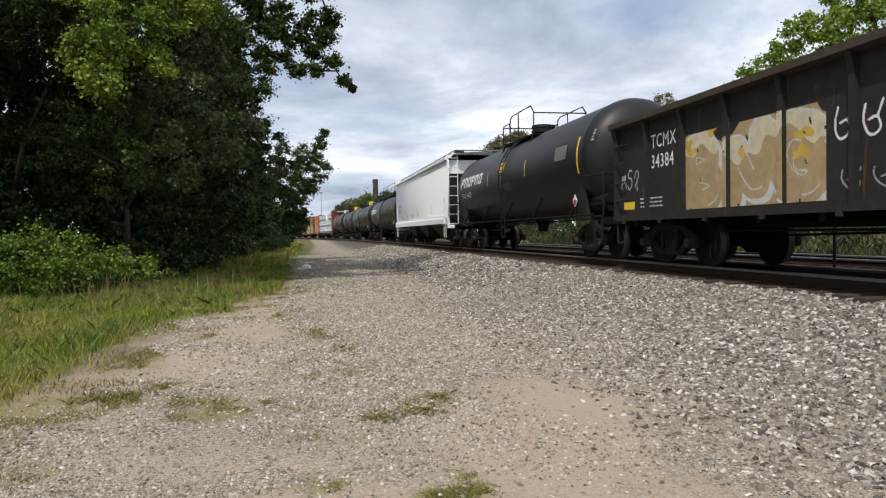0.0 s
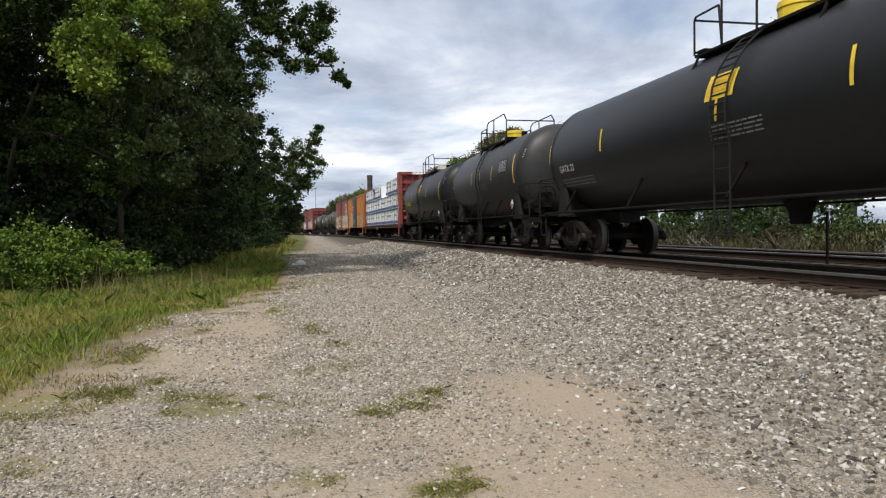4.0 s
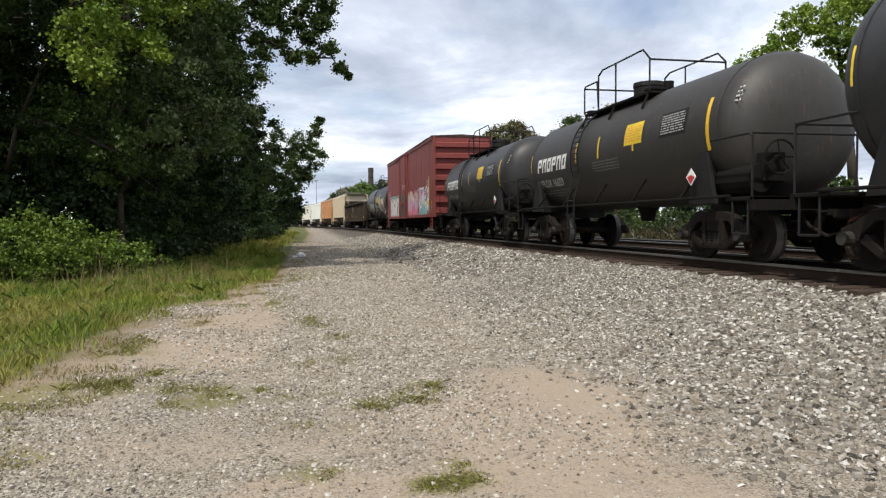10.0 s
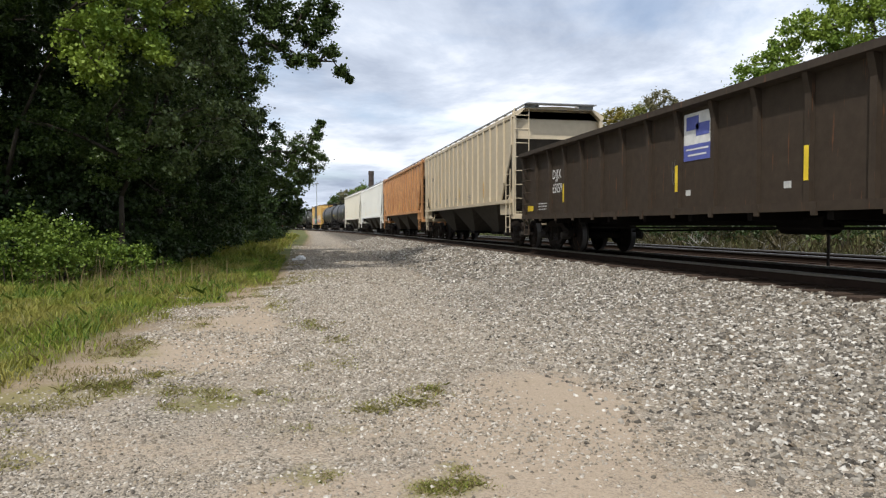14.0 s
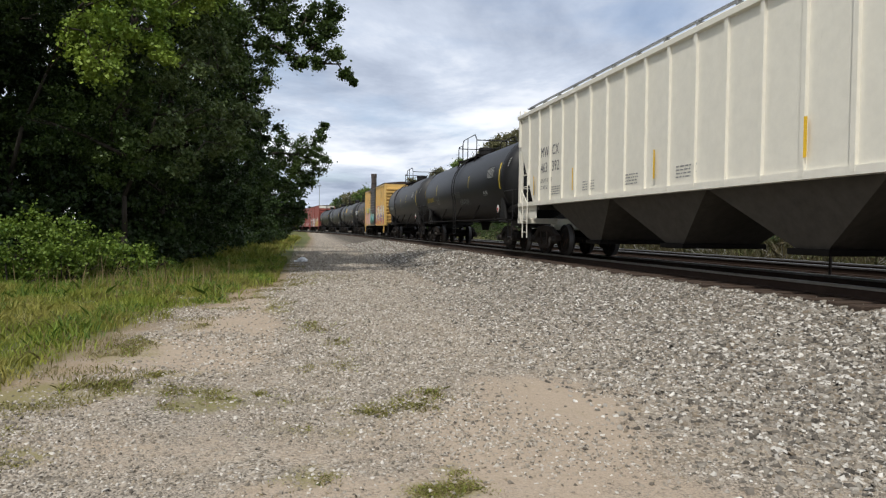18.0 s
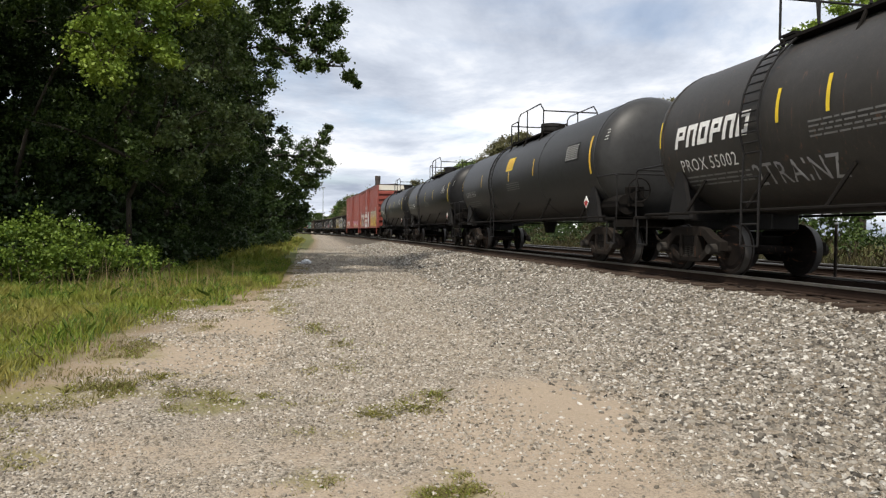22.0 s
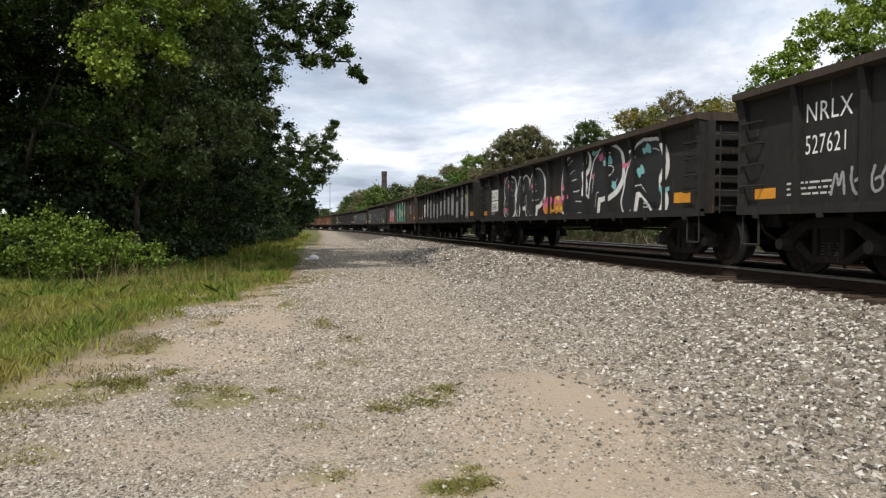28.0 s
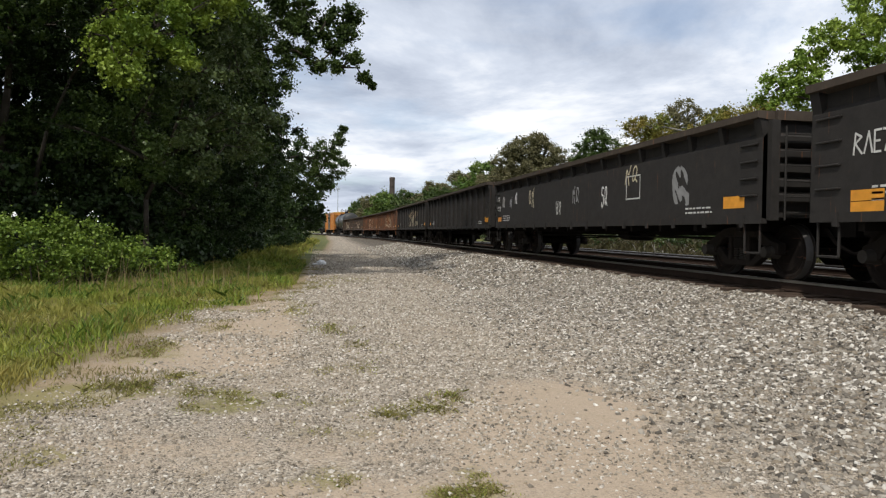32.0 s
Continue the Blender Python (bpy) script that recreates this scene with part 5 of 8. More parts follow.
    for (a, b), (c, e) in zip(pts, pts[1:]):
        dx, dz = c - a, e - b
        s = np.clip(((U - a) * dx + (V - b) * dz) / (dx * dx + dz * dz + 1e-9), 0, 1)
        d = np.minimum(d, np.hypot(U - a - s * dx, V - b - s * dz))
    return d


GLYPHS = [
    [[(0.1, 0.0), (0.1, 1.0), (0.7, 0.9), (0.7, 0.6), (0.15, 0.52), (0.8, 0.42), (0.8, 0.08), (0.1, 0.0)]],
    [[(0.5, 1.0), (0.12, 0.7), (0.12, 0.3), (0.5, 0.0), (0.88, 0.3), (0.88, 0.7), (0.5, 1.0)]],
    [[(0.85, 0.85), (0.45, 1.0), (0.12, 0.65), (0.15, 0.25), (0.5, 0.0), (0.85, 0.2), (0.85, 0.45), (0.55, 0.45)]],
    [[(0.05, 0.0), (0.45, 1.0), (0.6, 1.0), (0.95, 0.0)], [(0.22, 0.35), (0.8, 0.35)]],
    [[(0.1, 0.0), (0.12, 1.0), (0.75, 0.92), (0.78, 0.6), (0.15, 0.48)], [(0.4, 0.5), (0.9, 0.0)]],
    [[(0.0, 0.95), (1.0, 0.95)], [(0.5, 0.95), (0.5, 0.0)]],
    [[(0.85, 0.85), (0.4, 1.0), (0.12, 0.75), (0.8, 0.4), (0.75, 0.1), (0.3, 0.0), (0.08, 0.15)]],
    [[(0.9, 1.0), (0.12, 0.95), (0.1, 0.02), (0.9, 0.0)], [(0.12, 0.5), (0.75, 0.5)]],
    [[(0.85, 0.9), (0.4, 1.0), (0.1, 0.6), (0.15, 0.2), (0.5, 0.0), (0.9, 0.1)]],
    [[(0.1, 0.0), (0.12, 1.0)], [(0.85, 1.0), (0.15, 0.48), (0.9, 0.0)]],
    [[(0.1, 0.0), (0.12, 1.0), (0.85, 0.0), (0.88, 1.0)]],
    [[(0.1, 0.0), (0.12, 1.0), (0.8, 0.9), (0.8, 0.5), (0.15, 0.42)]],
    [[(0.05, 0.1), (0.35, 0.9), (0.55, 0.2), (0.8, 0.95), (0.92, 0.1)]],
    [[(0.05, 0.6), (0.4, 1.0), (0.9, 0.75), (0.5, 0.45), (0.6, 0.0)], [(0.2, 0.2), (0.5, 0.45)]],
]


SCRAWL = [
    [[(0.1, 0.05), (0.2, 0.95), (0.55, 0.4), (0.9, 1.0)], [(0.55, 0.4), (0.75, 0.0)]],
    [[(0.85, 0.9), (0.25, 1), (0.1, 0.55), (0.75, 0.6), (0.9, 0.2), (0.3, 0.0)], [(0.3, 0.0), (0.1, 0.2)]],
    [[(0.05, 0.1), (0.35, 0.9), (0.55, 0.2), (0.8, 0.95), (0.92, 0.1)]],
    [[(0.2, 0.95), (0.08, 0.5), (0.35, 0.0), (0.85, 0.15), (0.7, 0.6), (0.35, 0.5)], [(0.7, 0.6), (0.9, 1.0)]],
    [[(0.1, 0.9), (0.5, 0.55), (0.15, 0.05), (0.85, 0.1)], [(0.5, 0.55), (0.9, 0.85)]],
    [[(0.05, 0.6), (0.4, 1.0), (0.9, 0.75), (0.5, 0.45), (0.6, 0.0)], [(0.2, 0.2), (0.5, 0.45)]],
    [[(0.9, 0.1), (0.5, 0.3), (0.15, 0.05), (0.1, 0.8), (0.5, 1.0), (0.85, 0.7), (0.5, 0.3)]],
]


def rounded(path, times=2):
    """A path with its corners cut, so that strokes bend softly."""
    for _ in range(times):
        out = [path[0]]
        for (a, b), (c, e) in zip(path, path[1:]):
            out += [(a * 0.75 + c * 0.25, b * 0.75 + e * 0.25), (a * 0.25 + c * 0.75, b * 0.25 + e * 0.75)]
        path = out + [path[-1]]
    return path


def graffiti(car, x, z, w, h, y, seed, n=5, fill=("s_white",), outline="s_black", glow=None, weight=0.15, accents=(), cell=0.017, ribs=None, rib_out=0.0, fade=0.0, bend=None, name="graffiti", label="", slope=0.0, forms=(), shine=None, line=None, smoothed=2):
    """Swollen strokes with an outline, one mesh for each colour. ribs: x ranges that stand rib_out metres proud of the sheet. forms: which strokes, in order; shine: a lit edge on each."""
    r = random.Random(seed)
    nu, nv = max(2, int(w / cell)), max(2, int(h / cell))
    U, V = np.meshgrid((np.arange(nu) + 0.5) * cell, (np.arange(nv) + 0.5) * cell)
    best = np.full(U.shape, 9.0)
    pitch = w / n
    for k in range(n):
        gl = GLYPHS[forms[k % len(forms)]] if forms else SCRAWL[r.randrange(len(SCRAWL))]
        tilt, drop, grow = r.uniform(-0.18, 0.18), r.uniform(0, 0.10), r.uniform(0.82, 0.95)
        for path in gl:
            pts = [((k + 0.10 + p[0] * 0.82 + tilt * (p[1] - 0.5)) * pitch, (drop + p[1] * grow * (1 - drop)) * h * 0.84 + 0.07 * h + slope * (k * pitch)) for p in rounded(path, smoothed)]
            best = np.minimum(best, near_path(U, V, pts))
    wob = 0.05 * np.sin(U * 7 + seed) + 0.04 * np.sin(V * 11 + U * 3)
    thick = 0.60 * weight * h * (1 + wob)
    line = 0.020 * h + 0.012 if line is None else line
    grid = np.full(U.shape, -1)
    names = list(fill) + ([outline] if outline else []) + ([glow] if glow else []) + list(accents) + ([shine] if shine else [])
    if glow:
        cloud = best < thick + line + 0.10 * h * np.clip(0.9 + 0.5 * np.sin(U * 2.3 + seed) + 0.4 * np.sin(U * 5 + V * 4) + 0.3 * np.sin(U * 13 - V * 9 + seed), 0, 2)
        grid[cloud] = names.index(glow)
    if outline:
        solid = best < thick + line
        dz, dx = max(1, int(0.04 * h / cell)), max(1, int(0.06 * h / cell))
        fall = np.zeros_like(solid)
        fall[:-dz, dx:] = solid[dz:, :-dx]
        grid[fall] = names.index(outline)
        grid[solid] = names.index(outline)
    inner = best < thick
    band = (V / h + 0.12 * np.sin(U * 3 + seed) + 0.06 * np.sin(U * 11 + V * 5)) * 0.999
    idx = np.clip((band * len(fill)).astype(int), 0, len(fill) - 1) if len(fill) > 1 else np.zeros(U.shape, dtype=int)
    grid[inner] = idx[inner]
    if shine:
        dz, dx = max(1, int(0.025 * h / cell)), max(1, int(0.05 * h / cell))
        moved = np.zeros_like(inner)
        moved[:-dz, dx:] = inner[dz:, :-dx]
        grid[inner & ~moved] = names.index(shine)
    if outline:
        inline = inner & (np.abs(best - thick * 0.5) < 0.010) & (np.sin(U * 5.3 + V * 3 + seed) > 0.45)
        grid[inline] = names.index(outline)
    for a in accents:
        for _ in range(n + 3):
            cx, cz = r.uniform(0, w), r.uniform(0, h)
            spot = np.hypot((U - cx) / r.uniform(0.05, 0.2), (V - cz) / r.uniform(0.04, 0.12)) < 1 + 0.3 * np.sin(U * 23 + V * 17)
            grid[spot & (best < thick + line * 2 + 0.1 * h)] = names.index(a)
    if fade:
        worn = 0.5 + 0.5 * (np.sin(U * 9.1 + 2.1 * np.sin(V * 7.3 + seed) + seed) * np.sin(V * 6.1 + 1.7 * np.sin(U * 4.7)) * 0.7 + 0.3 * np.sin(U * 31 + V * 17))
        grid[worn < fade] = -1
    raised = np.array([rib_at(x + (i + 0.5) * cell, ribs) for i in range(nu)], dtype=int)
    # runs of one colour along each row
    key = grid * 2 + raised[None, :]
    starts = np.ones(key.shape, dtype=bool)
    starts[:, 1:] = key[:, 1:] != key[:, :-1]
    row, first_i = np.nonzero(starts)
    last_i = np.append(first_i[1:], nu)
    last_i[np.append(row[1:] != row[:-1], True)] = nu
    colour = grid[row, first_i]
    depth = y - rib_out * raised[first_i]
    x0, x1, z0, z1 = x + first_i * cell, x + last_i * cell, z + row * cell, z + (row + 1) * cell
    if bend:
        def on(zz):
            a = np.clip((zz - bend[1]) / bend[0], -1.5, 1.5)
            return -(bend[0] + 0.008) * np.cos(a), bend[1] + (bend[0] + 0.008) * np.sin(a)
        (ya, za), (yb, zb) = on(z0), on(z1)
    else:
        ya, za, yb, zb = depth, z0, depth, z1
    cells = np.stack([np.stack(c, 1) for c in ((x0, ya, za), (x1, ya, za), (x1, yb, zb), (x0, yb, zb))], 1)
    first = None
    for c, mat_name in enumerate(names):
        pick = cells[colour == c]
        if not len(pick):
            continue
        me = quads(name, pick, M[mat_name])
        if first is None:
            first = tagged(link(name, me, M[mat_name], car, label or "sprayed graffiti letters"), kind="stuff")
        else:
            tagged(link("graffiti_paint", me, M[mat_name], first), kind="stuff")


def rib_at(u, ribs):
    if ribs:
        for a, b in ribs:
            if a <= u <= b:
                return True
    return False


def scribble(car, x, z, w, h, y, seed, material="s_white", n=3, r=0.022, bend=None, name="sprayed_tag", ribs=None, rib_out=0.0):
    """A thin sprayed tag: letter-like single strokes."""
    graffiti(car, x, z, w, h, y, seed, n, (material,), None, None, r / h, cell=0.012, bend=bend, name=name, label="thin sprayed tag", ribs=ribs, rib_out=rib_out)


def strokes(car, x, z, w, h, y, paths, material="s_white", r=0.022, name="sprayed_tag"):
    """A tag drawn as flat ribbons along paths given in shares of its box."""
    vs, fs = [], []
    for path in paths:
        for (a, b), (c, e) in zip(path, path[1:]):
            p, q = Vector((x + a * w, z + b * h)), Vector((x + c * w, z + e * h))
            d = (q - p).normalized()
            n = Vector((-d.y, d.x)) * r
            p, q = p - d * r * 0.6, q + d * r * 0.6
            k = len(vs)
            vs += [(v.x, y - 0.0004 * len(fs), v.y) for v in (p - n, q - n, q + n, p + n)]
            fs.append((k, k + 1, k + 2, k + 3))
    me = bpy.data.meshes.new(name)
    me.from_pydata(vs, [], fs)
    return tagged(link(name, me, M[material], car, "thin sprayed tag"), kind="stuff")


def bay(ribs, u):
    """The foot and width of the panel between ribs that holds u."""
    best = min(zip(ribs, ribs[1:]), key=lambda p: abs((p[0][1] + p[1][0]) / 2 - u - 0.3))
    return best[0][1] + 0.07, best[1][0] - best[0][1] - 0.14


# -- tank car --
def tank_car(L, label, paint_name="tank", R=1.50, axis=2.60, marks=None, mark_col="white", mark_size=0.34, logo=False, dome="black", reflect="reflector", rail_style=0, ladder_at=0.0, seed=1, sign=None, extra=None, data=True, mid_ring=False, side_rod=True, logo_w=2.6, sign_x=-0.55, sign_z=0.25, logo_z=-0.20, sign_w=0.8, deck=None):
    car = new_car("tank_car", label, L, 2.05, "tank car", pale=(seed % 5 == 0))
    half = L / 2 - 0.95
    P = M[paint_name]
    r = random.Random(seed)
    bm = bmesh.new()
    prof = []
    for k in range(10):
        c = math.cos(math.pi / 2 * k / 9)
        prof.append((-half + 0.62 - 0.62 * c, max(0.02, R * math.sin(math.pi / 2 * k / 9) ** 0.8)))
    body = prof + [(-u, q) for u, q in prof[::-1]]
    lathe(bm, body, 44, "x")
    for v in bm.verts:
        v.co.z += axis
    part("shell", bm, P, car, smooth=True)
    for u in (-half + 0.66, half - 0.66) + ((-half * 0.35, half * 0.38) if mid_ring else ()):
        bm = bmesh.new()
        lathe(bm, [(u - 0.03, R + 0.001), (u - 0.03, R + 0.012), (u + 0.03, R + 0.012), (u + 0.03, R + 0.001)], 44, "x")
        for v in bm.verts:
            v.co.z += axis
        part("weld_band", bm, P, car)
    top = axis + R
    # stub sills, saddles and end platforms
    for s in (-1, 1):
        bm = bmesh.new()
        box(bm, s * (L / 2 - 0.42), s * (L / 2 - 3.4), -0.28, 0.28, 0.82, 1.12, 0.02)
        slab(bm, [(-1.15, 1.0), (1.15, 1.0), (1.30, 1.95), (0.9, 1.35), (-0.9, 1.35), (-1.30, 1.95)], "x", s * (L / 2 - 1.95), s * (L / 2 - 2.15))
        slab(bm, [(s * (L / 2 - 1.65), 1.02), (s * (L / 2 - 2.45), 1.02), (s * (L / 2 - 2.15), 1.95), (s * (L / 2 - 1.95), 1.95)], "y", -1.32, -1.24)
        part("saddle", bm, M["black"], car)
        bm = bmesh.new()
        box(bm, s * (L / 2 - 0.42), s * (L / 2 - 1.15), -1.45, 1.45, 1.04, 1.10, 0.01)
        box(bm, s * (L / 2 - 0.42), s * (L / 2 - 0.50), -1.45, 1.45, 0.88, 1.10)
        part("end_platform", bm, M["under"], car)
        bm = bmesh.new()
        y = -1.42
        e = s * (L / 2 - 0.48)
        pipe(bm, [(e, y, 1.1), (e, y, 2.05), (e - s * 0.08, y, 2.1), (e - s * 1.15, y, 2.1)], 0.02)
        pipe(bm, [(e, y, 2.1), (e, -y, 2.1), (e, -y, 1.1)], 0.02)
        pipe(bm, [(e - s * 0.1, y, 1.05), (e - s * 0.1, y, 0.5), (e - s * 0.5, y, 0.5), (e - s * 0.5, y, 1.05)], 0.02)
        pipe(bm, [(e, 0.5, 1.1), (e, 0.5, 2.1)], 0.018)
        tagged(part("end_railing", bm, M["black"], car), kind="stuff")
    # side rod
    if side_rod:
        bm = bmesh.new()
        for s in (-1, 1):
            pipe(bm, [(-L / 2 + 1.0, s * 1.46, 1.12), (L / 2 - 1.0, s * 1.46, 1.12)], 0.026)
            for u in np.linspace(-half + 1.6, half - 1.6, 5):
                rod(bm, (u, s * 1.46, 1.12), (u + 0.25, s * 1.22, axis - R * 0.57), 0.03)
        part("side_rail", bm, M["under"], car)
    # dome, platform and railing
    bm = bmesh.new()
    lathe(bm, [(top - 0.15, 0.36), (top + 0.28, 0.36), (top + 0.30, 0.38), (top + 0.40, 0.37), (top + 0.43, 0.2)], 20, "z")
    part("manway_dome", bm, M[{"black": "black", "yellow": "yellow_mark", "cream": "hop_cream"}[dome]], car, smooth=False)
    w = deck or (1.75 if rail_style == 0 else 2.4)
    bm = bmesh.new()
    for s in (-1, 1):
        box(bm, -w, w, s * 0.45, s * 0.92, top - 0.17, top - 0.12)
        box(bm, -w, w, s * 0.42, s * 0.46, top - 0.17, top - 0.05)
        for u in (-w + 0.1, 0, w - 0.1):
            rod(bm, (u, s * 0.88, top - 0.14), (u, s * 1.05, top - 0.5), 0.03)
    for u in (-w, w - 0.3):
        box(bm, u, u + 0.3, -0.9, 0.9, top - 0.09, top - 0.05)
    tagged(part("walkway", bm, M["under"], car), kind="stuff")
    bm = bmesh.new()
    lo, hi = top - 0.12, top + 0.82
    for s in (-1, 1):
        y = s * 0.92
        pipe(bm, [(-w, y, lo), (-w, y, hi - 0.28), (-w + 0.06, y, hi - 0.22), (-w * 0.55, y, hi - 0.22), (-w * 0.5, y, lo)], 0.022)
        pipe(bm, [(-w * 0.5, y, lo), (-w * 0.5, y, hi - 0.1), (-w * 0.5 + 0.25, y, hi), (w - 0.3, y, hi), (w, y, hi - 0.25), (w, y, lo)], 0.022)
        rod(bm, (0.1, y, lo), (0.1, y, hi), 0.022)
        if rail_style:
            for u in np.linspace(-w * 0.9, w * 0.9, max(7, round(w * 2.2))):
                rod(bm, (u, y, lo), (u, y, hi - 0.2), 0.018)
    for u in (-w, w):
        rod(bm, (u, -0.92, hi - 0.27), (u, 0.92, hi - 0.27), 0.022)
    tagged(part("railing", bm, M["black"], car), kind="stuff")
    for u, q, k in ((0.75, 0.12, 0.3), (-0.7, 0.1, 0.25), (-1.05, 0.08, 0.2)):
        bm = bmesh.new()
        rod(bm, (u, 0.1, top - 0.05), (u, 0.1, top + k), q, 10)
        part("valve", bm, M["under"], car)
    # curved side ladder
    bm = bmesh.new()
    arc = [(-(R + 0.10) * math.cos(a), axis + (R + 0.10) * math.sin(a)) for a in np.linspace(-0.75, 1.12, 10)]
    arc = [(-1.5, 0.55), (-1.5, 1.25)] + arc[2:]
    for u in (ladder_at - 0.22, ladder_at + 0.22):
        pipe(bm, [(u, p[0], p[1]) for p in arc], 0.02)
    for p, q in zip(arc, arc[1:]):
        for f in (0.0, 0.5):
            a, b = p[0] + (q[0] - p[0]) * f, p[1] + (q[1] - p[1]) * f
            rod(bm, (ladder_at - 0.22, a, b), (ladder_at + 0.22, a, b), 0.015)
    part("ladder", bm, M["black"], car)
    # bottom outlet and brake parts
    bm = bmesh.new()
    lathe(bm, [(0.72, 0.16), (0.95, 0.2), (axis - R + 0.05, 0.3)], 14, "z")
    part("bottom_outlet", bm, M["under"], car)
    bm = bmesh.new()
    u = half - 0.9
    rod(bm, (u, -0.95, 1.42), (u + 0.95, -0.95, 1.42), 0.24, 14)
    part("air_reservoir", bm, M["under"], car)
    bm = bmesh.new()
    e = L / 2 - 0.7
    ring = [(e, -0.75 + 0.28 * math.cos(a), 1.75 + 0.28 * math.sin(a)) for a in np.linspace(0, 2 * math.pi, 15)]
    pipe(bm, ring, 0.018)
    for k in range(0, 14, 4):
        rod(bm, (e, -0.75, 1.75), ring[k], 0.012)
    rod(bm, (e - 0.12, -0.75, 1.75), (e, -0.75, 1.75), 0.04)
    box(bm, e - 0.35, e - 0.12, -0.95, -0.55, 1.35, 1.85, 0.02)
    part("hand_brake", bm, M["under"], car)
    # markings
    bend = (R, axis)
    strip = [(u - 0.035, axis - 0.12, u + 0.035, axis + 0.40) for u in (-half + 0.62, -half + (logo_w + 1.5 if logo else 3.9), -half * 0.05 + 0.25, half * 0.32)] + [(half - 0.98, axis - 0.40, half - 0.88, axis + 0.55)]
    patches(car, strip, reflect, 0, "reflector", "yellow reflective strips", bend)
    if marks:
        lettering(car, marks, -half + 1.25, axis - 0.42 if not logo else axis + logo_z - 0.46, mark_size * 0.88, mark_col, 0, bend=bend)
        small_print(car, -half + 1.3, axis - (1.0 if logo else 0.85), 1.9, 0.26, 3, "faint", 0, bend, seed)
    if logo:
        logo_blocks(car, -half + 1.15, axis + logo_z, logo_w * 0.88, 0.34 + 0.02 * logo_w, "white", 0, bend)
    if data:
        patches(car, [(half - 2.6, axis + 0.02, half - 1.65, axis + 0.50)], "black", 0, "data_panel", "black data panel", bend)
        small_print(car, half - 2.55, axis + 0.06, 0.85, 0.40, 8, "offwhite", 0, (R + 0.006, axis), seed + 3, "data_text")
    small_print(car, -0.4, axis - 0.45, 1.4, 0.28, 4, "faint", 0, bend, seed + 5)
    small_print(car, half - 0.62, axis + 0.35, 0.42, 0.34, 4, "offwhite", 0, (R - 0.10, axis), seed + 6, "end_stencil")
    if sign:
        patches(car, [(sign_x, axis + sign_z, sign_x + sign_w, axis + sign_z + sign_w * 0.59)], "yellow_mark", 0, "warning_panel", "yellow warning panel", bend)
        small_print(car, sign_x + 0.05, axis + sign_z + 0.05, sign_w - 0.1, sign_w * 0.45, 6, "amber", 0, (R + 0.006, axis), seed + 8, "warning_text")
    # placard
    bm = bmesh.new()
    u = half - 1.25
    slab(bm, [(u, 1.35), (u + 0.16, 1.51), (u, 1.67), (u - 0.16, 1.51)], "y", -1.44, -1.43)
    part("placard", bm, M["white"], car, "white diamond placard")
    bm = bmesh.new()
    slab(bm, [(u, 1.38), (u + 0.12, 1.51), (u, 1.55), (u - 0.12, 1.51)], "y", -1.446, -1.441)
    part("placard_mark", bm, M["dirt_red"], car)
    bm = bmesh.new()
    rod(bm, (u, -1.42, 1.1), (u, -1.42, 1.38), 0.02)
    part("placard_post", bm, M["under"], car)
    if extra:
        extra(car, bend, half)
    return car


# -- gondola --
def gondola(L, label, paint_name="gon", H=3.05, n=14, cap="gon_cap", marks=(), mark_plate=False, extra=None, seed=1, deep=False, floor=1.02, reflect="amber", flush=False):
    car = new_car("gondola_car", label, L, 1.95, "gondola car")
    half, W = L / 2 - 0.55, 1.56
    P = M[paint_name]
    bm = bmesh.new()
    box(bm, -half, half, -W, -W + 0.05, floor, H - 0.05)
    part("near_side", bm, P, car)
    bm = bmesh.new()
    box(bm, -half, half, W - 0.05, W, floor, H - 0.05)
    part("far_side", bm, P, car)
    bm = bmesh.new()
    box(bm, -half + 0.02, half - 0.02, -W + 0.05, W - 0.05, floor, floor + 0.06)
    box(bm, -half - 0.4, half + 0.4, -0.3, 0.3, 0.72, floor)
    for u in np.linspace(-half + 0.8, half - 0.8, 12):
        box(bm, u - 0.06, u + 0.06, -W + 0.05, W - 0.05, floor - 0.22, floor)
    part("floor", bm, M["under"], car)
    bm = bmesh.new()
    for s in (-1, 1):
        slab(bm, [(s * (W - 0.10), H - 0.15), (s * (W + 0.19), H - 0.11), (s * (W + 0.19), H), (s * (W - 0.10), H)], "x", -half - 0.02, half + 0.02)
        box(bm, s * (half - 0.1), s * (half + 0.1), -W + 0.1, W - 0.1, H - 0.15, H)
    part("top_chord", bm, M[cap], car)
    ribs = []
    us = np.linspace(-half + 0.09, half - 0.09, n + 1)
    me = None
    for i, u in enumerate(us):
        w = 0.09 if i in (0, n) else 0.055
        ribs.append((u - w, u + w))
        bm = bmesh.new()
        slab(bm, [(-W, floor - 0.02), (-W - 0.075, floor - 0.02), (-W - 0.075, H - 0.40), (-W - 0.14, H - 0.12), (-W, H - 0.12)], "x", u - w, u + w)
        part("rib", bm, P, car)
    bm = bmesh.new()
    for u in us:
        box(bm, u - 0.06, u + 0.06, W, W + 0.075, floor, H - 0.14)
    tagged(part("far_ribs", bm, P, car), kind="stuff")
    bm = bmesh.new()
    for s in (-1, 1):
        box(bm, -half, half, s * (W - 0.02), s * (W + 0.09), floor - 0.10, floor + 0.03)
    for u in np.linspace(-half + 0.5, half - 0.5, n - 1):
        box(bm, u - 0.05, u + 0.05, -W - 0.11, -W - 0.07, floor - 0.16, floor + 0.02)
    if deep:
        for u in np.linspace(-half + 2.6, half - 2.6, 7):
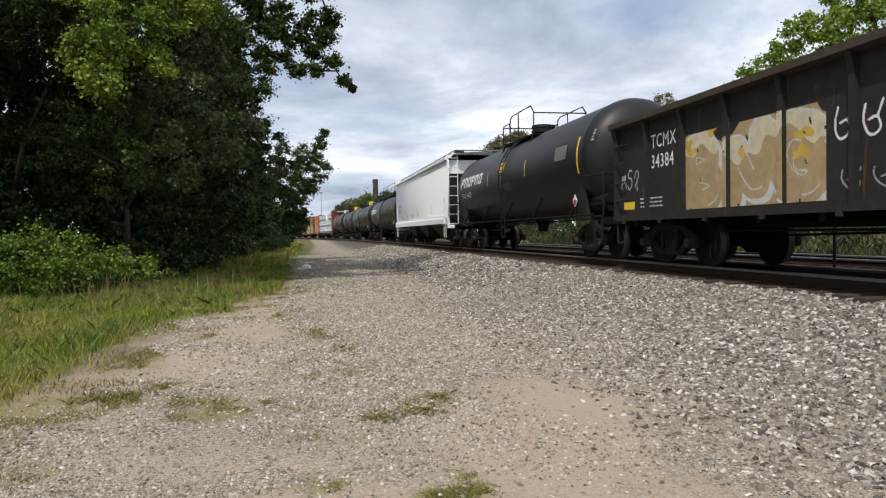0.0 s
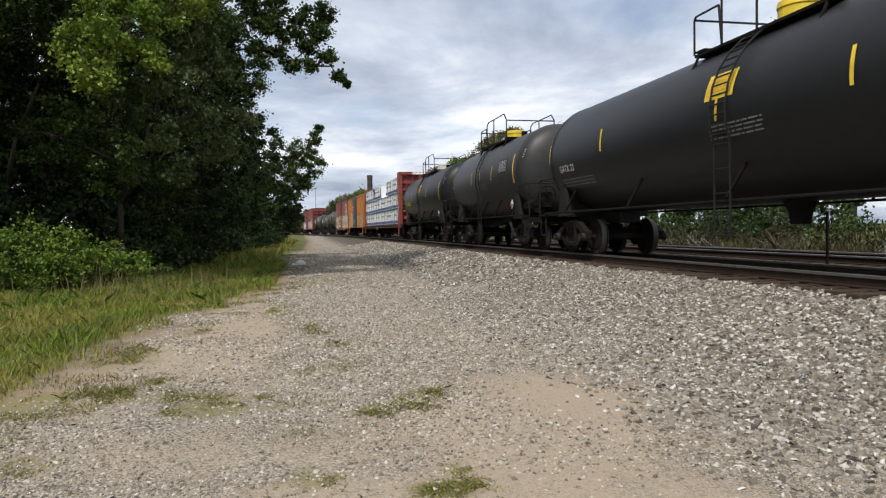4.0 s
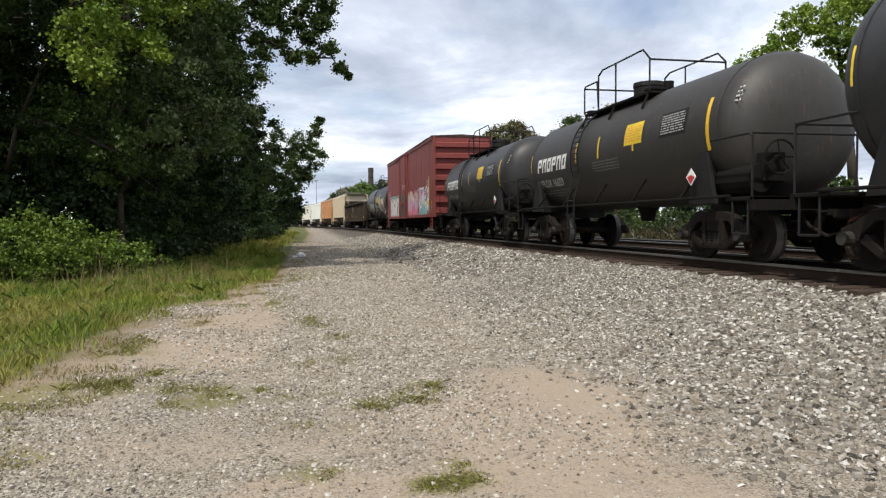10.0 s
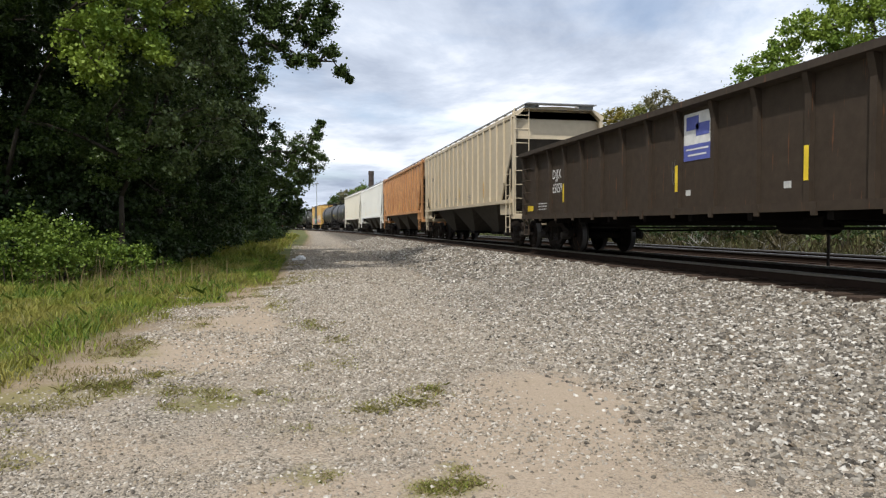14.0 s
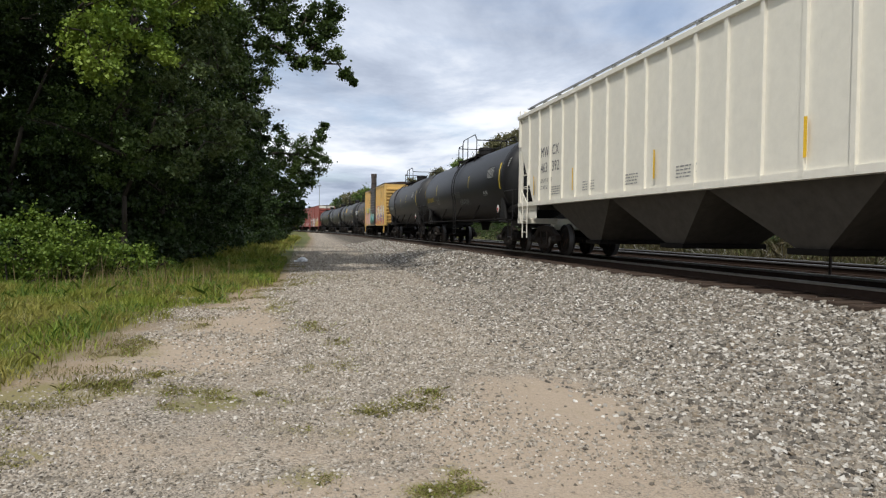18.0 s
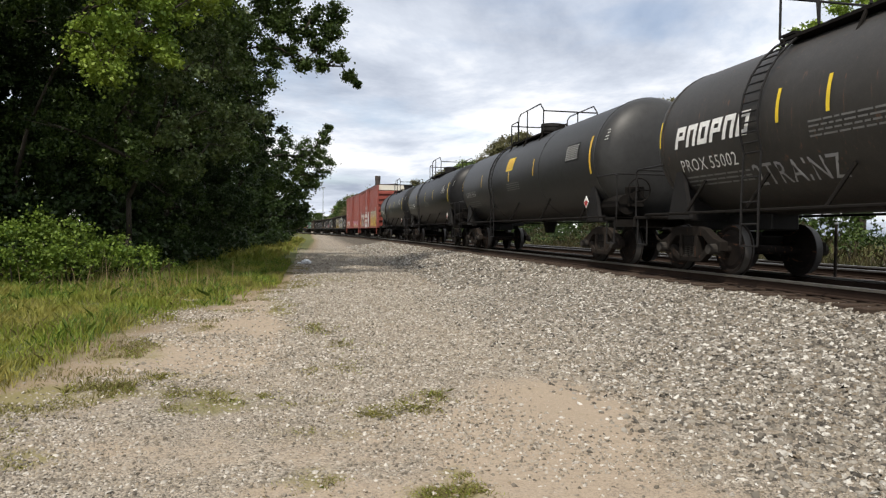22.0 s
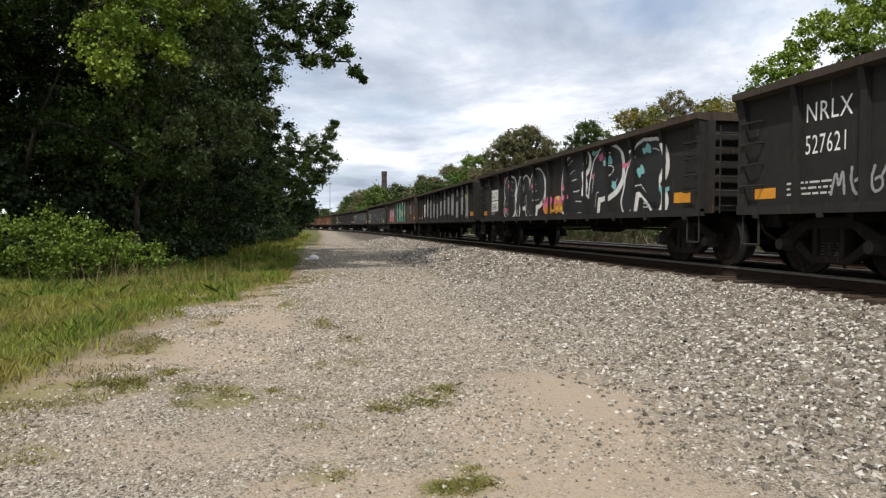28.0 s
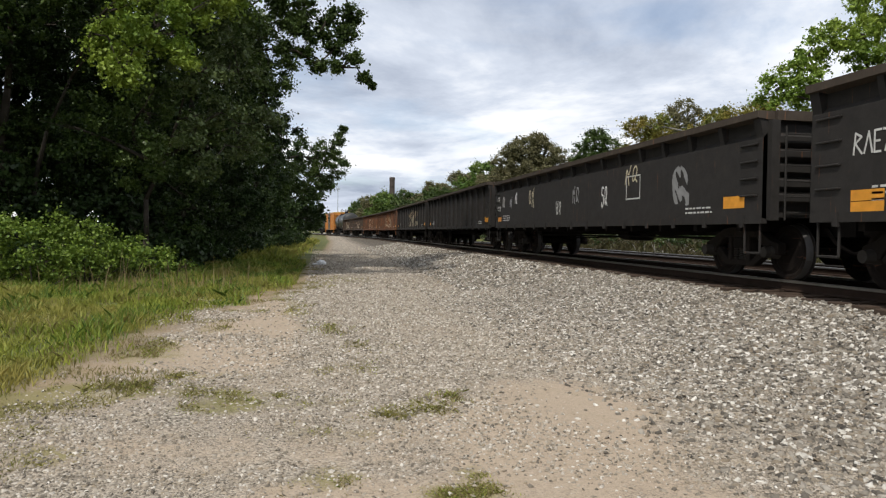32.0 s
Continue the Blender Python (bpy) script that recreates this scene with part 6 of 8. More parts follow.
            slab(bm, [(u - 0.35, floor - 0.08), (u + 0.35, floor - 0.08), (u + 0.1, floor - 0.36), (u - 0.1, floor - 0.36)], "y", -W, -W + 0.12)
        box(bm, -half + 2, half - 2, -0.8, 0.8, 0.45, 0.9)
    part("side_sill", bm, P, car)
    for s in (-1, 1):
        bm = bmesh.new()
        box(bm, s * (half - 0.05), s * half, -W + 0.05, W - 0.05, floor, H - 0.15)
        part("end_wall", bm, P, car)
        for z in np.linspace(floor + 0.3, H - 0.45, 5):
            bm = bmesh.new()
            slab(bm, [(s * half, z - 0.11), (s * (half + 0.10), z - 0.05), (s * (half + 0.10), z + 0.05), (s * half, z + 0.11)], "y", -W + 0.14, W - 0.14)
            part("end_rib", bm, P, car)
        for y in (-W + 0.07, W - 0.07):
            bm = bmesh.new()
            box(bm, s * (half + 0.003), s * (half + 0.11), y - 0.07, y + 0.07, floor - 0.05, H - 0.15)
            part("corner_post", bm, P, car)
        ladder(car, (s * (half + 0.17), -W + 0.2, floor - 0.05), H - floor - 0.2, 0.45, paint_name, 6, "y")
        bm = bmesh.new()
        e = s * (half - 0.1)
        pipe(bm, [(e, -W - 0.03, floor), (e, -W - 0.03, 0.45), (e - s * 0.4, -W - 0.03, 0.45), (e - s * 0.4, -W - 0.03, floor)], 0.02)
        part("step", bm, P, car)
        for z in np.linspace(floor + 0.35, H - 0.5, 4):
            bm = bmesh.new()
            pipe(bm, [(e, -W - 0.10, z), (e - s * 0.45, -W - 0.10, z)], 0.016)
            rod(bm, (e - s * 0.45, -W - 0.10, z), (e - s * 0.45, -W, z), 0.016)
            part("grab_iron", bm, P, car)
    bm = bmesh.new()
    e = half + 0.2
    ring = [(e, 0.75 + 0.26 * math.cos(a), floor + 1.25 + 0.26 * math.sin(a)) for a in np.linspace(0, 2 * math.pi, 13)]
    pipe(bm, ring, 0.017)
    for k in range(0, 12, 3):
        rod(bm, (e, 0.75, floor + 1.25), ring[k], 0.012)
    box(bm, e - 0.2, e - 0.06, 0.55, 0.95, floor + 1.0, floor + 1.55, 0.02)
    part("hand_brake", bm, M["under"], car)
    brake_gear(car, L)
    y = -W - 0.005
    if flush:
        # outer sheet level with the ribs, open only below the top rail
        bm = bmesh.new()
        slab(bm, [(-W - 0.002, floor + 0.03), (-W - 0.078, floor + 0.03), (-W - 0.078, H - 0.42), (-W - 0.002, H - 0.34)], "x", -half, half)
        part("outer_sheet", bm, P, car)
        y = -W - 0.083
    for i, (text, u, z, size) in enumerate(marks):
        u, room = bay(ribs, u)
        squeeze = min(0.95, room / (0.66 * size * len(text)))
        if mark_plate:
            patches(car, [(u - 0.02, z - 0.07, u + room + 0.02, z + size * 1.05)], "white", y, "mark_panel", "white panel behind the markings")
        lettering(car, text, u, z, size, "ink" if mark_plate else "white", y - (0.004 if mark_plate else 0.0), squeeze=squeeze)
    if reflect:
        patches(car, [(half - 1.05, floor + 0.16, half - 0.45, floor + 0.36), (-half + 0.35, floor + 0.14, -half + 0.85, floor + 0.30)], reflect, y, "reflector", "amber reflective panels")
    small_print(car, -half + 1.1, floor + 0.14, 0.9, 0.24, 3, "offwhite", y, None, seed)
    small_print(car, half - 2.3, floor + 0.08, 0.9, 0.16, 2, "offwhite", y, None, seed + 2)
    if extra:
        extra(car, y, half, ribs, H)
    return car


# -- box car --
def boxcar(L, label, paint_name, H=4.55, floor=1.02, posts=14, post_out=0.06, door=(-1.6, 1.6), door_paint=None, door_ribs=True, plug=False, end_pale=False, roof="roof", extra=None, drop=0.0, seed=1, peak=0.18, end_ribs=9, end_paint=None):
    car = new_car("box_car", label, L, 2.0 if drop else 2.3, "box car")
    half, W = L / 2 - 0.6, 1.56
    P = M[paint_name]
    bm = bmesh.new()
    d = drop
    outline = [(-half, floor), (-half + 2.6, floor), (-half + 3.6, floor - d), (half - 3.6, floor - d), (half - 2.6, floor), (half, floor), (half, H), (-half, H)] if d else [(-half, floor), (half, floor), (half, H), (-half, H)]
    slab(bm, outline, "y", -W, -W + 0.05)
    part("near_side", bm, P, car)
    bm = bmesh.new()
    slab(bm, outline, "y", W - 0.05, W)
    part("far_side", bm, P, car)
    bm = bmesh.new()
    slab(bm, [(-W - 0.07, H - 0.02), (W + 0.07, H - 0.02), (W + 0.07, H + 0.03), (0, H + peak), (-W - 0.07, H + 0.03)], "x", -half - 0.03, half + 0.03)
    part("roof", bm, M[roof], car)
    for u in np.linspace(-half + 0.3, half - 0.3, 17):
        bm = bmesh.new()
        slab(bm, [(-W - 0.06, H + 0.02), (0, H + peak - 0.01), (W + 0.06, H + 0.02), (W + 0.06, H + 0.06), (0, H + peak + 0.035), (-W - 0.06, H + 0.06)], "x", u - 0.04, u + 0.04)
        part("roof_seam", bm, M[roof], car)
    bm = bmesh.new()
    box(bm, -half, half, -W + 0.05, W - 0.05, floor - 0.02, floor + 0.05)
    box(bm, -half - 0.4, half + 0.4, -0.3, 0.3, 0.70, floor)
    for u in np.linspace(-half + 0.7, half - 0.7, 10):
        box(bm, u - 0.05, u + 0.05, -W + 0.06, W - 0.06, floor - 0.2, floor)
    tagged(part("underframe", bm, M["under"], car), kind="stuff")
    ribs = []
    us = np.linspace(-half + 0.08, half - 0.08, posts + 1)
    for i, u in enumerate(us):
        if door[0] - 0.12 < u < door[1] + 0.12:
            continue
        w = 0.08 if i in (0, posts) else 0.05
        ribs.append((u - w, u + w))
        bm = bmesh.new()
        z1 = H - 0.06
        slab(bm, [(u - w, floor + 0.0), (u + w, floor + 0.0), (u + w, z1), (u - w, z1)], "y", -W - post_out, -W)
        part("side_post", bm, P, car)
    bm = bmesh.new()
    for s in (-1, 1):
        box(bm, -half, half, s * W, s * (W + 0.05), H - 0.16, H - 0.02)
        box(bm, -half + 2.6 * bool(d), half - 2.6 * bool(d), s * W, s * (W + 0.03), floor - d - 0.02, floor - d + 0.14)
    part("side_sill", bm, P, car)
    # door
    D = M[door_paint] if door_paint else P
    dr_bm = bmesh.new()
    x0, x1 = door
    box(dr_bm, x0, x1, -W - 0.09, -W - 0.005, floor + 0.08, H - 0.12, 0.012)
    dr = part("door", dr_bm, D, car, "sliding door panel")
    if door_ribs:
        for z in np.linspace(floor + 0.3, H - 0.35, 13):
            bm = bmesh.new()
            slab(bm, [(-W - 0.09, z - 0.075), (-W - 0.135, z - 0.03), (-W - 0.135, z + 0.03), (-W - 0.09, z + 0.075)], "x", x0 + 0.08, x1 - 0.08)
            part("door_rib", bm, D, dr)
    if plug:
        for u in (x0 + 0.45, x1 - 0.45):
            bm = bmesh.new()
            rod(bm, (u, -W - 0.14, floor - 0.05), (u, -W - 0.14, H - 0.15), 0.032, 8)
            part("locking_bar", bm, D, dr)
        for z in (floor + 0.5, floor + 1.5, floor + 2.4, floor + 3.1):
            bm = bmesh.new()
            box(bm, x0 + 0.1, x1 - 0.1, -W - 0.12, -W - 0.09, z, z + 0.08)
            part("door_brace", bm, D, dr)
        bm = bmesh.new()
        box(bm, x0 + 0.5, x1 - 0.5, -W - 0.15, -W - 0.09, floor + 0.9, floor + 1.05, 0.02)
        rod(bm, (x0 + 0.8, -W - 0.16, floor + 0.7), (x0 + 0.8, -W - 0.16, floor + 1.25), 0.02)
        part("door_latch", bm, D, dr)
    for z in (floor - 0.03, H - 0.12):
        bm = bmesh.new()
        box(bm, x0 - 1.9, x1 + 0.3, -W - 0.13, -W, z, z + 0.075)
        part("door_track", bm, D if door_paint else P, car)
    E_ = M[end_paint] if end_paint else P
    for s in (-1, 1):
        bm = bmesh.new()
        box(bm, s * (half - 0.05), s * half, -W + 0.05, W - 0.05, floor, H)
        slab(bm, [(-W + 0.05, H - 0.03), (W - 0.05, H - 0.03), (0, H + peak - 0.03)], "x", s * (half - 0.05), s * half)
        part("end_wall", bm, E_, car)
        for y in (-W + 0.05, W - 0.05):
            bm = bmesh.new()
            box(bm, s * (half + 0.002), s * (half + 0.18), y - 0.06, y + 0.06, floor, H - 0.02)
            part("corner_post", bm, E_, car)
        top_band = 0.55 if end_pale else 0.25
        for z in np.linspace(floor + 0.3, H - top_band - 0.2, end_ribs):
            bm = bmesh.new()
            k = (H - floor - 0.6) / end_ribs * 0.5
            slab(bm, [(s * half, z - k * 0.62), (s * (half + 0.17), z - k * 0.42), (s * (half + 0.17), z + k * 0.38), (s * half, z + k * 0.66)], "y", -W + 0.12, W - 0.12)
            part("end_rib", bm, E_, car)
        if end_pale:
            bm = bmesh.new()
            box(bm, s * half, s * (half + 0.06), -W + 0.11, W - 0.11, H - 0.5, H - 0.02)
            part("end_board", bm, M["hop_cream"], car, "pale board across the end")
        ladder(car, (s * (half + 0.16), -W + 0.12, floor - 0.05), 1.6, 0.5, paint_name, 5, "y")
        bm = bmesh.new()
        e = s * (half - 0.12)
        pipe(bm, [(e, -W - 0.02, floor), (e, -W - 0.02, 0.42), (e - s * 0.42, -W - 0.02, 0.42), (e - s * 0.42, -W - 0.02, floor)], 0.02)
        part("step", bm, P, car)
        for z in np.linspace(floor + 0.25, floor + 1.5, 4):
            bm = bmesh.new()
            pipe(bm, [(e, -W - 0.11, z), (e - s * 0.5, -W - 0.11, z)], 0.016)
            rod(bm, (e - s * 0.5, -W - 0.11, z), (e - s * 0.5, -W, z), 0.016)
            part("grab_iron", bm, P, car)
        bm = bmesh.new()
        box(bm, s * half, s * (half + 0.4), -1.3, 1.3, floor - 0.08, floor - 0.03)
        part("crossover_platform", bm, M["under"], car)
    bm = bmesh.new()
    e = half + 0.28
    ring = [(e, 0.7 + 0.28 * math.cos(a), 2.1 + 0.28 * math.sin(a)) for a in np.linspace(0, 2 * math.pi, 13)]
    pipe(bm, ring, 0.017)
    for k in range(0, 12, 3):
        rod(bm, (e, 0.7, 2.1), ring[k], 0.012)
    box(bm, e - 0.22, e - 0.06, 0.5, 0.9, 1.8, 2.4, 0.02)
    rod(bm, (e - 0.14, 0.7, 1.0), (e - 0.14, 0.7, 1.8), 0.02)
    part("hand_brake", bm, M["under"], car)
    brake_gear(car, L, 0.7)
    y = -W - 0.006
    patches(car, [(u, floor + 0.25, u + 0.07, floor + 0.85) for u in (-half + 0.35, -half * 0.55, half * 0.45, half - 0.4)], "reflector", y - 0.002, "reflector", "yellow reflective strips")
    for k, u in enumerate((-half + 0.7, half - 1.9)):
        small_print(car, u, floor + 1.5, 0.8, 0.5, 5, "offwhite", y, None, seed + k)
    if extra:
        extra(car, y, half, ribs, H)
    return car


# -- covered hopper --
def hopper(L, label, paint_name, H=4.55, ribs_n=20, smooth=False, marks=(), extra=None, under="slope", rib_stop=False, seed=1, bays=4, end_rust=False):
    car = new_car("hopper_car", label, L, 1.75, "hopper car", pale=True)
    half, W = L / 2 - 0.6, 1.56
    P = M[paint_name]
    low = 1.46 if smooth else 1.50
    # side sheets: full length above, cut away in a triangle at the ends
    cut = 1.5
    for s, nm in ((-1, "near_side"), (1, "far_side")):
        bm = bmesh.new()
        if smooth:
            bow = []
            for k in range(13):
                f = k / 12
                bow.append((s * (W - 0.04 + 0.07 * math.sin(math.pi * (0.15 + 0.75 * f))), low + (H - 0.35 - low) * f))
            slab(bm, bow + [(s * (W - 0.1), H - 0.35), (s * (W - 0.1), low)], "x", -half, half)
        else:
            slab(bm, [(-half + cut, low), (half - cut, low), (half - 0.08, H - 1.15), (half - 0.08, H - 0.3), (-half + 0.08, H - 0.3), (-half + 0.08, H - 1.15)], "y", s * W, s * (W - 0.05))
        part(nm, bm, P, car, smooth=smooth)
    rr = []
    if not smooth:
        us = np.linspace(-half + 0.15, half - 0.15, ribs_n + 1)
        for u in us:
            rr.append((u - 0.05, u + 0.05))
            e = abs(u) - (half - cut)
            z0 = low + 0.02 + (max(0, e) / (cut - 0.08)) * (H - 1.15 - low)
            bm = bmesh.new()
            slab(bm, [(u - 0.045, z0), (u + 0.045, z0), (u + 0.045, H - 0.30), (u - 0.045, H - 0.30)], "y", -W - 0.055, -W)
            part("side_rib", bm, P, car)
        bm = bmesh.new()
        for u in us:
            box(bm, u - 0.045, u + 0.045, W, W + 0.05, H - 1.1, H - 0.3)
        tagged(part("far_ribs", bm, P, car), kind="stuff")
    bm = bmesh.new()
    t = 0.11 if smooth else 0.07 if rib_stop else 0.03
    for s in (-1, 1):
        slab(bm, [(s * (W - 0.05), H - 0.38), (s * (W + t), H - 0.34), (s * (W + t), H - 0.24), (s * (W - 0.25), H - 0.06), (s * (W - 0.45), H)], "x", -half, half)
    slab(bm, [(-W + 0.4, H - 0.06), (-W + 0.4, H), (0, H + 0.05), (W - 0.4, H), (W - 0.4, H - 0.06)], "x", -half, half)
    part("roof", bm, P, car)
    bm = bmesh.new()
    box(bm, -half * 0.9, half * 0.9, -0.32, 0.32, H + 0.04, H + 0.13, 0.02)
    for u in np.linspace(-half * 0.8, half * 0.8, 9):
        box(bm, u - 0.5, u + 0.5, -0.36, 0.36, H + 0.10, H + 0.16, 0.02)
    part("hatch_covers", bm, P, car)
    bm = bmesh.new()
    for s in (-1, 1):
        for y0 in (0.75, 0.95, 1.15):
            box(bm, -half - 0.1, half + 0.1, s * y0 - 0.04, s * y0 + 0.04, H + 0.08, H + 0.11)
        for u in np.linspace(-half, half, 15):
            box(bm, u - 0.02, u + 0.02, s * 0.7, s * 1.2, H - 0.02, H + 0.08)
    for s in (-1, 1):
        for k in range(5):
            box(bm, s * (half - 0.02 + k * 0.07), s * (half + 0.03 + k * 0.07), -1.2, 1.2, H + 0.07, H + 0.10)
    tagged(part("running_board", bm, M["galv"], car), kind="stuff")
    # sill and bays
    bm = bmesh.new()
    for s in (-1, 1):
        slab(bm, [(s * (W - 0.12), low - 0.02), (s * (W + (0.09 if smooth else 0.05)), low - 0.02), (s * (W + (0.09 if smooth else 0.05)), low + 0.10), (s * (W - 0.12), low + 0.10)], "x", -half + 0.1, half - 0.1)
        if smooth:
            slab(bm, [(s * (W + 0.02), low + 0.12), (s * (W + 0.13), low - 0.02), (s * (W + 0.13), low - 0.28), (s * (W - 0.1), low - 0.28), (s * (W - 0.1), low - 0.03)], "x", -half + 0.3, half - 0.3)
    box(bm, -half - 0.4, -half + 3.2, -0.3, 0.3, 0.75, 1.1)
    box(bm, half - 3.2, half + 0.4, -0.3, 0.3, 0.75, 1.1)
    part("side_sill", bm, P, car)
    span = (L - 6.2) / bays
    for k in range(bays):
        c = -L / 2 + 3.1 + span * (k + 0.5)
        bm = bmesh.new()
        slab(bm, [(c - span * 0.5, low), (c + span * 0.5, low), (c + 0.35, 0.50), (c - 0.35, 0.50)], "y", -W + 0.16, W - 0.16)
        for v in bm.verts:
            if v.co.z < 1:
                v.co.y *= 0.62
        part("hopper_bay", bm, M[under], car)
        bm = bmesh.new()
        box(bm, c - 0.45, c + 0.45, -0.95, 0.95, 0.40, 0.50, 0.01)
        part("outlet_gate", bm, M["under"], car)
    for s in (-1, 1):
        bm = bmesh.new()
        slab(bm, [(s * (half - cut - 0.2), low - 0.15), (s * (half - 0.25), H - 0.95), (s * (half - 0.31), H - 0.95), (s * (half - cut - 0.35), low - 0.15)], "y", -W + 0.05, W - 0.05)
        part("slope_sheet", bm, M[under], car, "slope sheet in shade-toned paint")
        bm = bmesh.new()
        box(bm, s * (half - 0.30), s * (half - 0.24), -W + 0.05, W - 0.05, H - 1.0, H - 0.1)
        slab(bm, [(-W + 0.05, H - 0.35), (W - 0.05, H - 0.35), (W - 0.4, H - 0.02), (-W + 0.4, H - 0.02)], "x", s * (half - 0.30), s * (half - 0.24))
        part("end_sheet", bm, P, car)
        for y in (-W + 0.05, W - 0.05):
            bm = bmesh.new()
            box(bm, s * (half - 0.16), s * (half - 0.02), y - 0.05, y + 0.05, 1.05, H - 0.3)
            part("end_post", bm, P, car)
            bm = bmesh.new()
            slab(bm, [(s * (half - 0.1), 1.1), (s * (half - cut - 0.1), 1.1), (s * (half - cut - 0.1), low + 0.12), (s * (half - 0.75), low + 0.08), (s * (half - 0.1), low + 0.55)], "y", y - 0.02, y + 0.02)
            part("end_gusset", bm, P, car)
        bm = bmesh.new()
        box(bm, s * (half - 0.2), s * (half + 0.05), -W, W, 0.95, 1.12, 0.01)
        part("end_beam", bm, P, car)
        ladder(car, (s * (half + 0.02), -W + 0.02, 0.95), H - 1.0, 0.5, paint_name, 8, "y")
        ladder(car, (s * (half - 0.62), -W - 0.06, 0.5), 2.1, 0.45, paint_name, 6, "x", "side_ladder")
    bm = bmesh.new()
    e = half + 0.12
    ring = [(e, 0.6 + 0.27 * math.cos(a), 1.75 + 0.27 * math.sin(a)) for a in np.linspace(0, 2 * math.pi, 13)]
    pipe(bm, ring, 0.017)
    for k in range(0, 12, 3):
        rod(bm, (e, 0.6, 1.75), ring[k], 0.012)
    part("hand_brake", bm, M["under"], car)
    bm = bmesh.new()
    rod(bm, (half - 1.35, -0.8, 1.32), (half - 0.55, -0.8, 1.32), 0.2, 12)
    box(bm, half - 1.2, half - 0.7, 0.4, 0.9, 1.12, 1.5, 0.03)
    part("brake_gear", bm, M["under"], car)
    y = -W - (0.042 if smooth else 0.006)
    patches(car, [(u, low + 0.28, u + 0.07, low + 0.85) for u in (-half + (0.35 if smooth else cut + 0.1), -half * 0.45, half * 0.05, half * 0.55)], "reflector", y - (0.0 if smooth else 0.05), "reflector", "yellow reflective strips")
    for text, u, z, size in marks:
        for group in text.split("|"):
            room = 9.0
            if not smooth:
                u, room = bay(rr, u)
            lettering(car, group, u, z, size, "ink", y, squeeze=min(0.95, room / (0.66 * size * len(group))))
            u += room + 0.25
    if rib_stop:
        u, _ = bay(rr, -half + 1.9)
        for k, row in enumerate(("LD LMT 200300", "LT WT 62700")):
            lettering(car, row, u, low + 0.62 - 0.2 * k, 0.13, "ink", y)
    for k in range(4):
        small_print(car, -half + 3.0 + k * 2.2, low + 0.22, 0.7, 0.26, 4, "panel_grey", y, None, seed + k)
    if extra:
        extra(car, y, half, rr, H)
    return car


# -- centre beam flat car with wrapped lumber --
def beam_car(L, label):
    car = new_car("centerbeam_car", label, L, 2.5, "flat car")
    half, W, H = L / 2 - 0.6, 1.5, 4.72
    P = M["red_beam"]
    bm = bmesh.new()
    box(bm, -half, half, -W, W, 1.02, 1.14, 0.01)
    part("deck", bm, M["gon_brown"], car, "dark grimy deck")
    bm = bmesh.new()
    box(bm, -half - 0.4, half + 0.4, -0.35, 0.35, 0.7, 1.018)
    part("center_sill", bm, M["under"], car)
    for s in (-1, 1):
        bm = bmesh.new()
        box(bm, -half, half, s * (W + 0.004), s * (W - 0.1), 0.86, 1.10)
        part("side_sill", bm, M["gon_rust"], car, "rusty side sill")
    bm = bmesh.new()
    slab(bm, [(-half + 3.6, 0.699), (half - 3.6, 0.699), (half - 5.5, 0.50), (-half + 5.5, 0.50)], "y", -0.5, 0.5)
    part("belly", bm, M["under"], car)
    bm = bmesh.new()
    box(bm, -half + 0.3, half - 0.3, -0.10, 0.10, 1.14, 1.5)
    box(bm, -half + 0.3, half - 0.3, -0.16, 0.16, H - 0.35, H - 0.12)
    for u in np.linspace(-half + 1.0, half - 1.0, 13):
        box(bm, u - 0.10, u + 0.10, -0.14, 0.14, 1.14, H - 0.12)
    part("center_beam", bm, P, car)
    for s in (-1, 1):
        bm = bmesh.new()
        box(bm, s * (half - 0.28), s * (half - 0.20), -W + 0.04, W - 0.04, 1.14, H - 0.2)
        head = part("bulkhead", bm, P, car, "ribbed red steel bulkhead")
        for y in (-W + 0.13, 0, W - 0.13):
            bm = bmesh.new()
            box(bm, s * (half - 0.20), s * half, y - 0.09, y + 0.09, 1.10, H - 0.2, 0.01)
            part("bulkhead_post", bm, P, head)
        for z in np.linspace(1.5, H - 0.75, 6):
            bm = bmesh.new()
            box(bm, s * (half - 0.20), s * (half - 0.03), -W + 0.24, W - 0.24, z - 0.05, z + 0.05, 0.01)
            part("bulkhead_rib", bm, P, head)
        bm = bmesh.new()
        box(bm, s * (half - 0.28), s * (half + 0.02), -W + 0.04, W - 0.04, H - 0.2, H)
        box(bm, s * (half - 0.75), s * (half - 0.03), -W - 0.03, -W + 0.03, 1.0, H - 0.01)
        box(bm, s * (half - 0.75), s * (half - 0.03), W - 0.03, W + 0.03, 1.0, H - 0.01)
        part("bulkhead_frame", bm, P, car)
        ladder(car, (s * (half + 0.03), -W + 0.5, 1.0), H - 1.0, 0.45, "red_beam", 11, "y")
        bm = bmesh.new()
        e = s * (half - 0.1)
        pipe(bm, [(e, -W - 0.03, 1.0), (e, -W - 0.03, 0.42), (e - s * 0.42, -W - 0.03, 0.42), (e - s * 0.42, -W - 0.03, 1.0)], 0.02)
        part("step", bm, P, car)
    lettering(car, "CAUTION", half - 1.3, H + 0.02, 0.12, "white", -W, "caution_sign")
    for s in (-1, 1):
        bm = bmesh.new()
        slab(bm, [(-W + 0.9, H - 0.17), (-W + 1.9, H - 0.17), (-W + 1.9, H - 0.03), (-W + 0.9, H - 0.03)], "x", s * (half + 0.02), s * (half + 0.028))
        part("caution_board", bm, M["white"], car)
    for u in np.linspace(-half + 1.0, half - 1.0, 20):
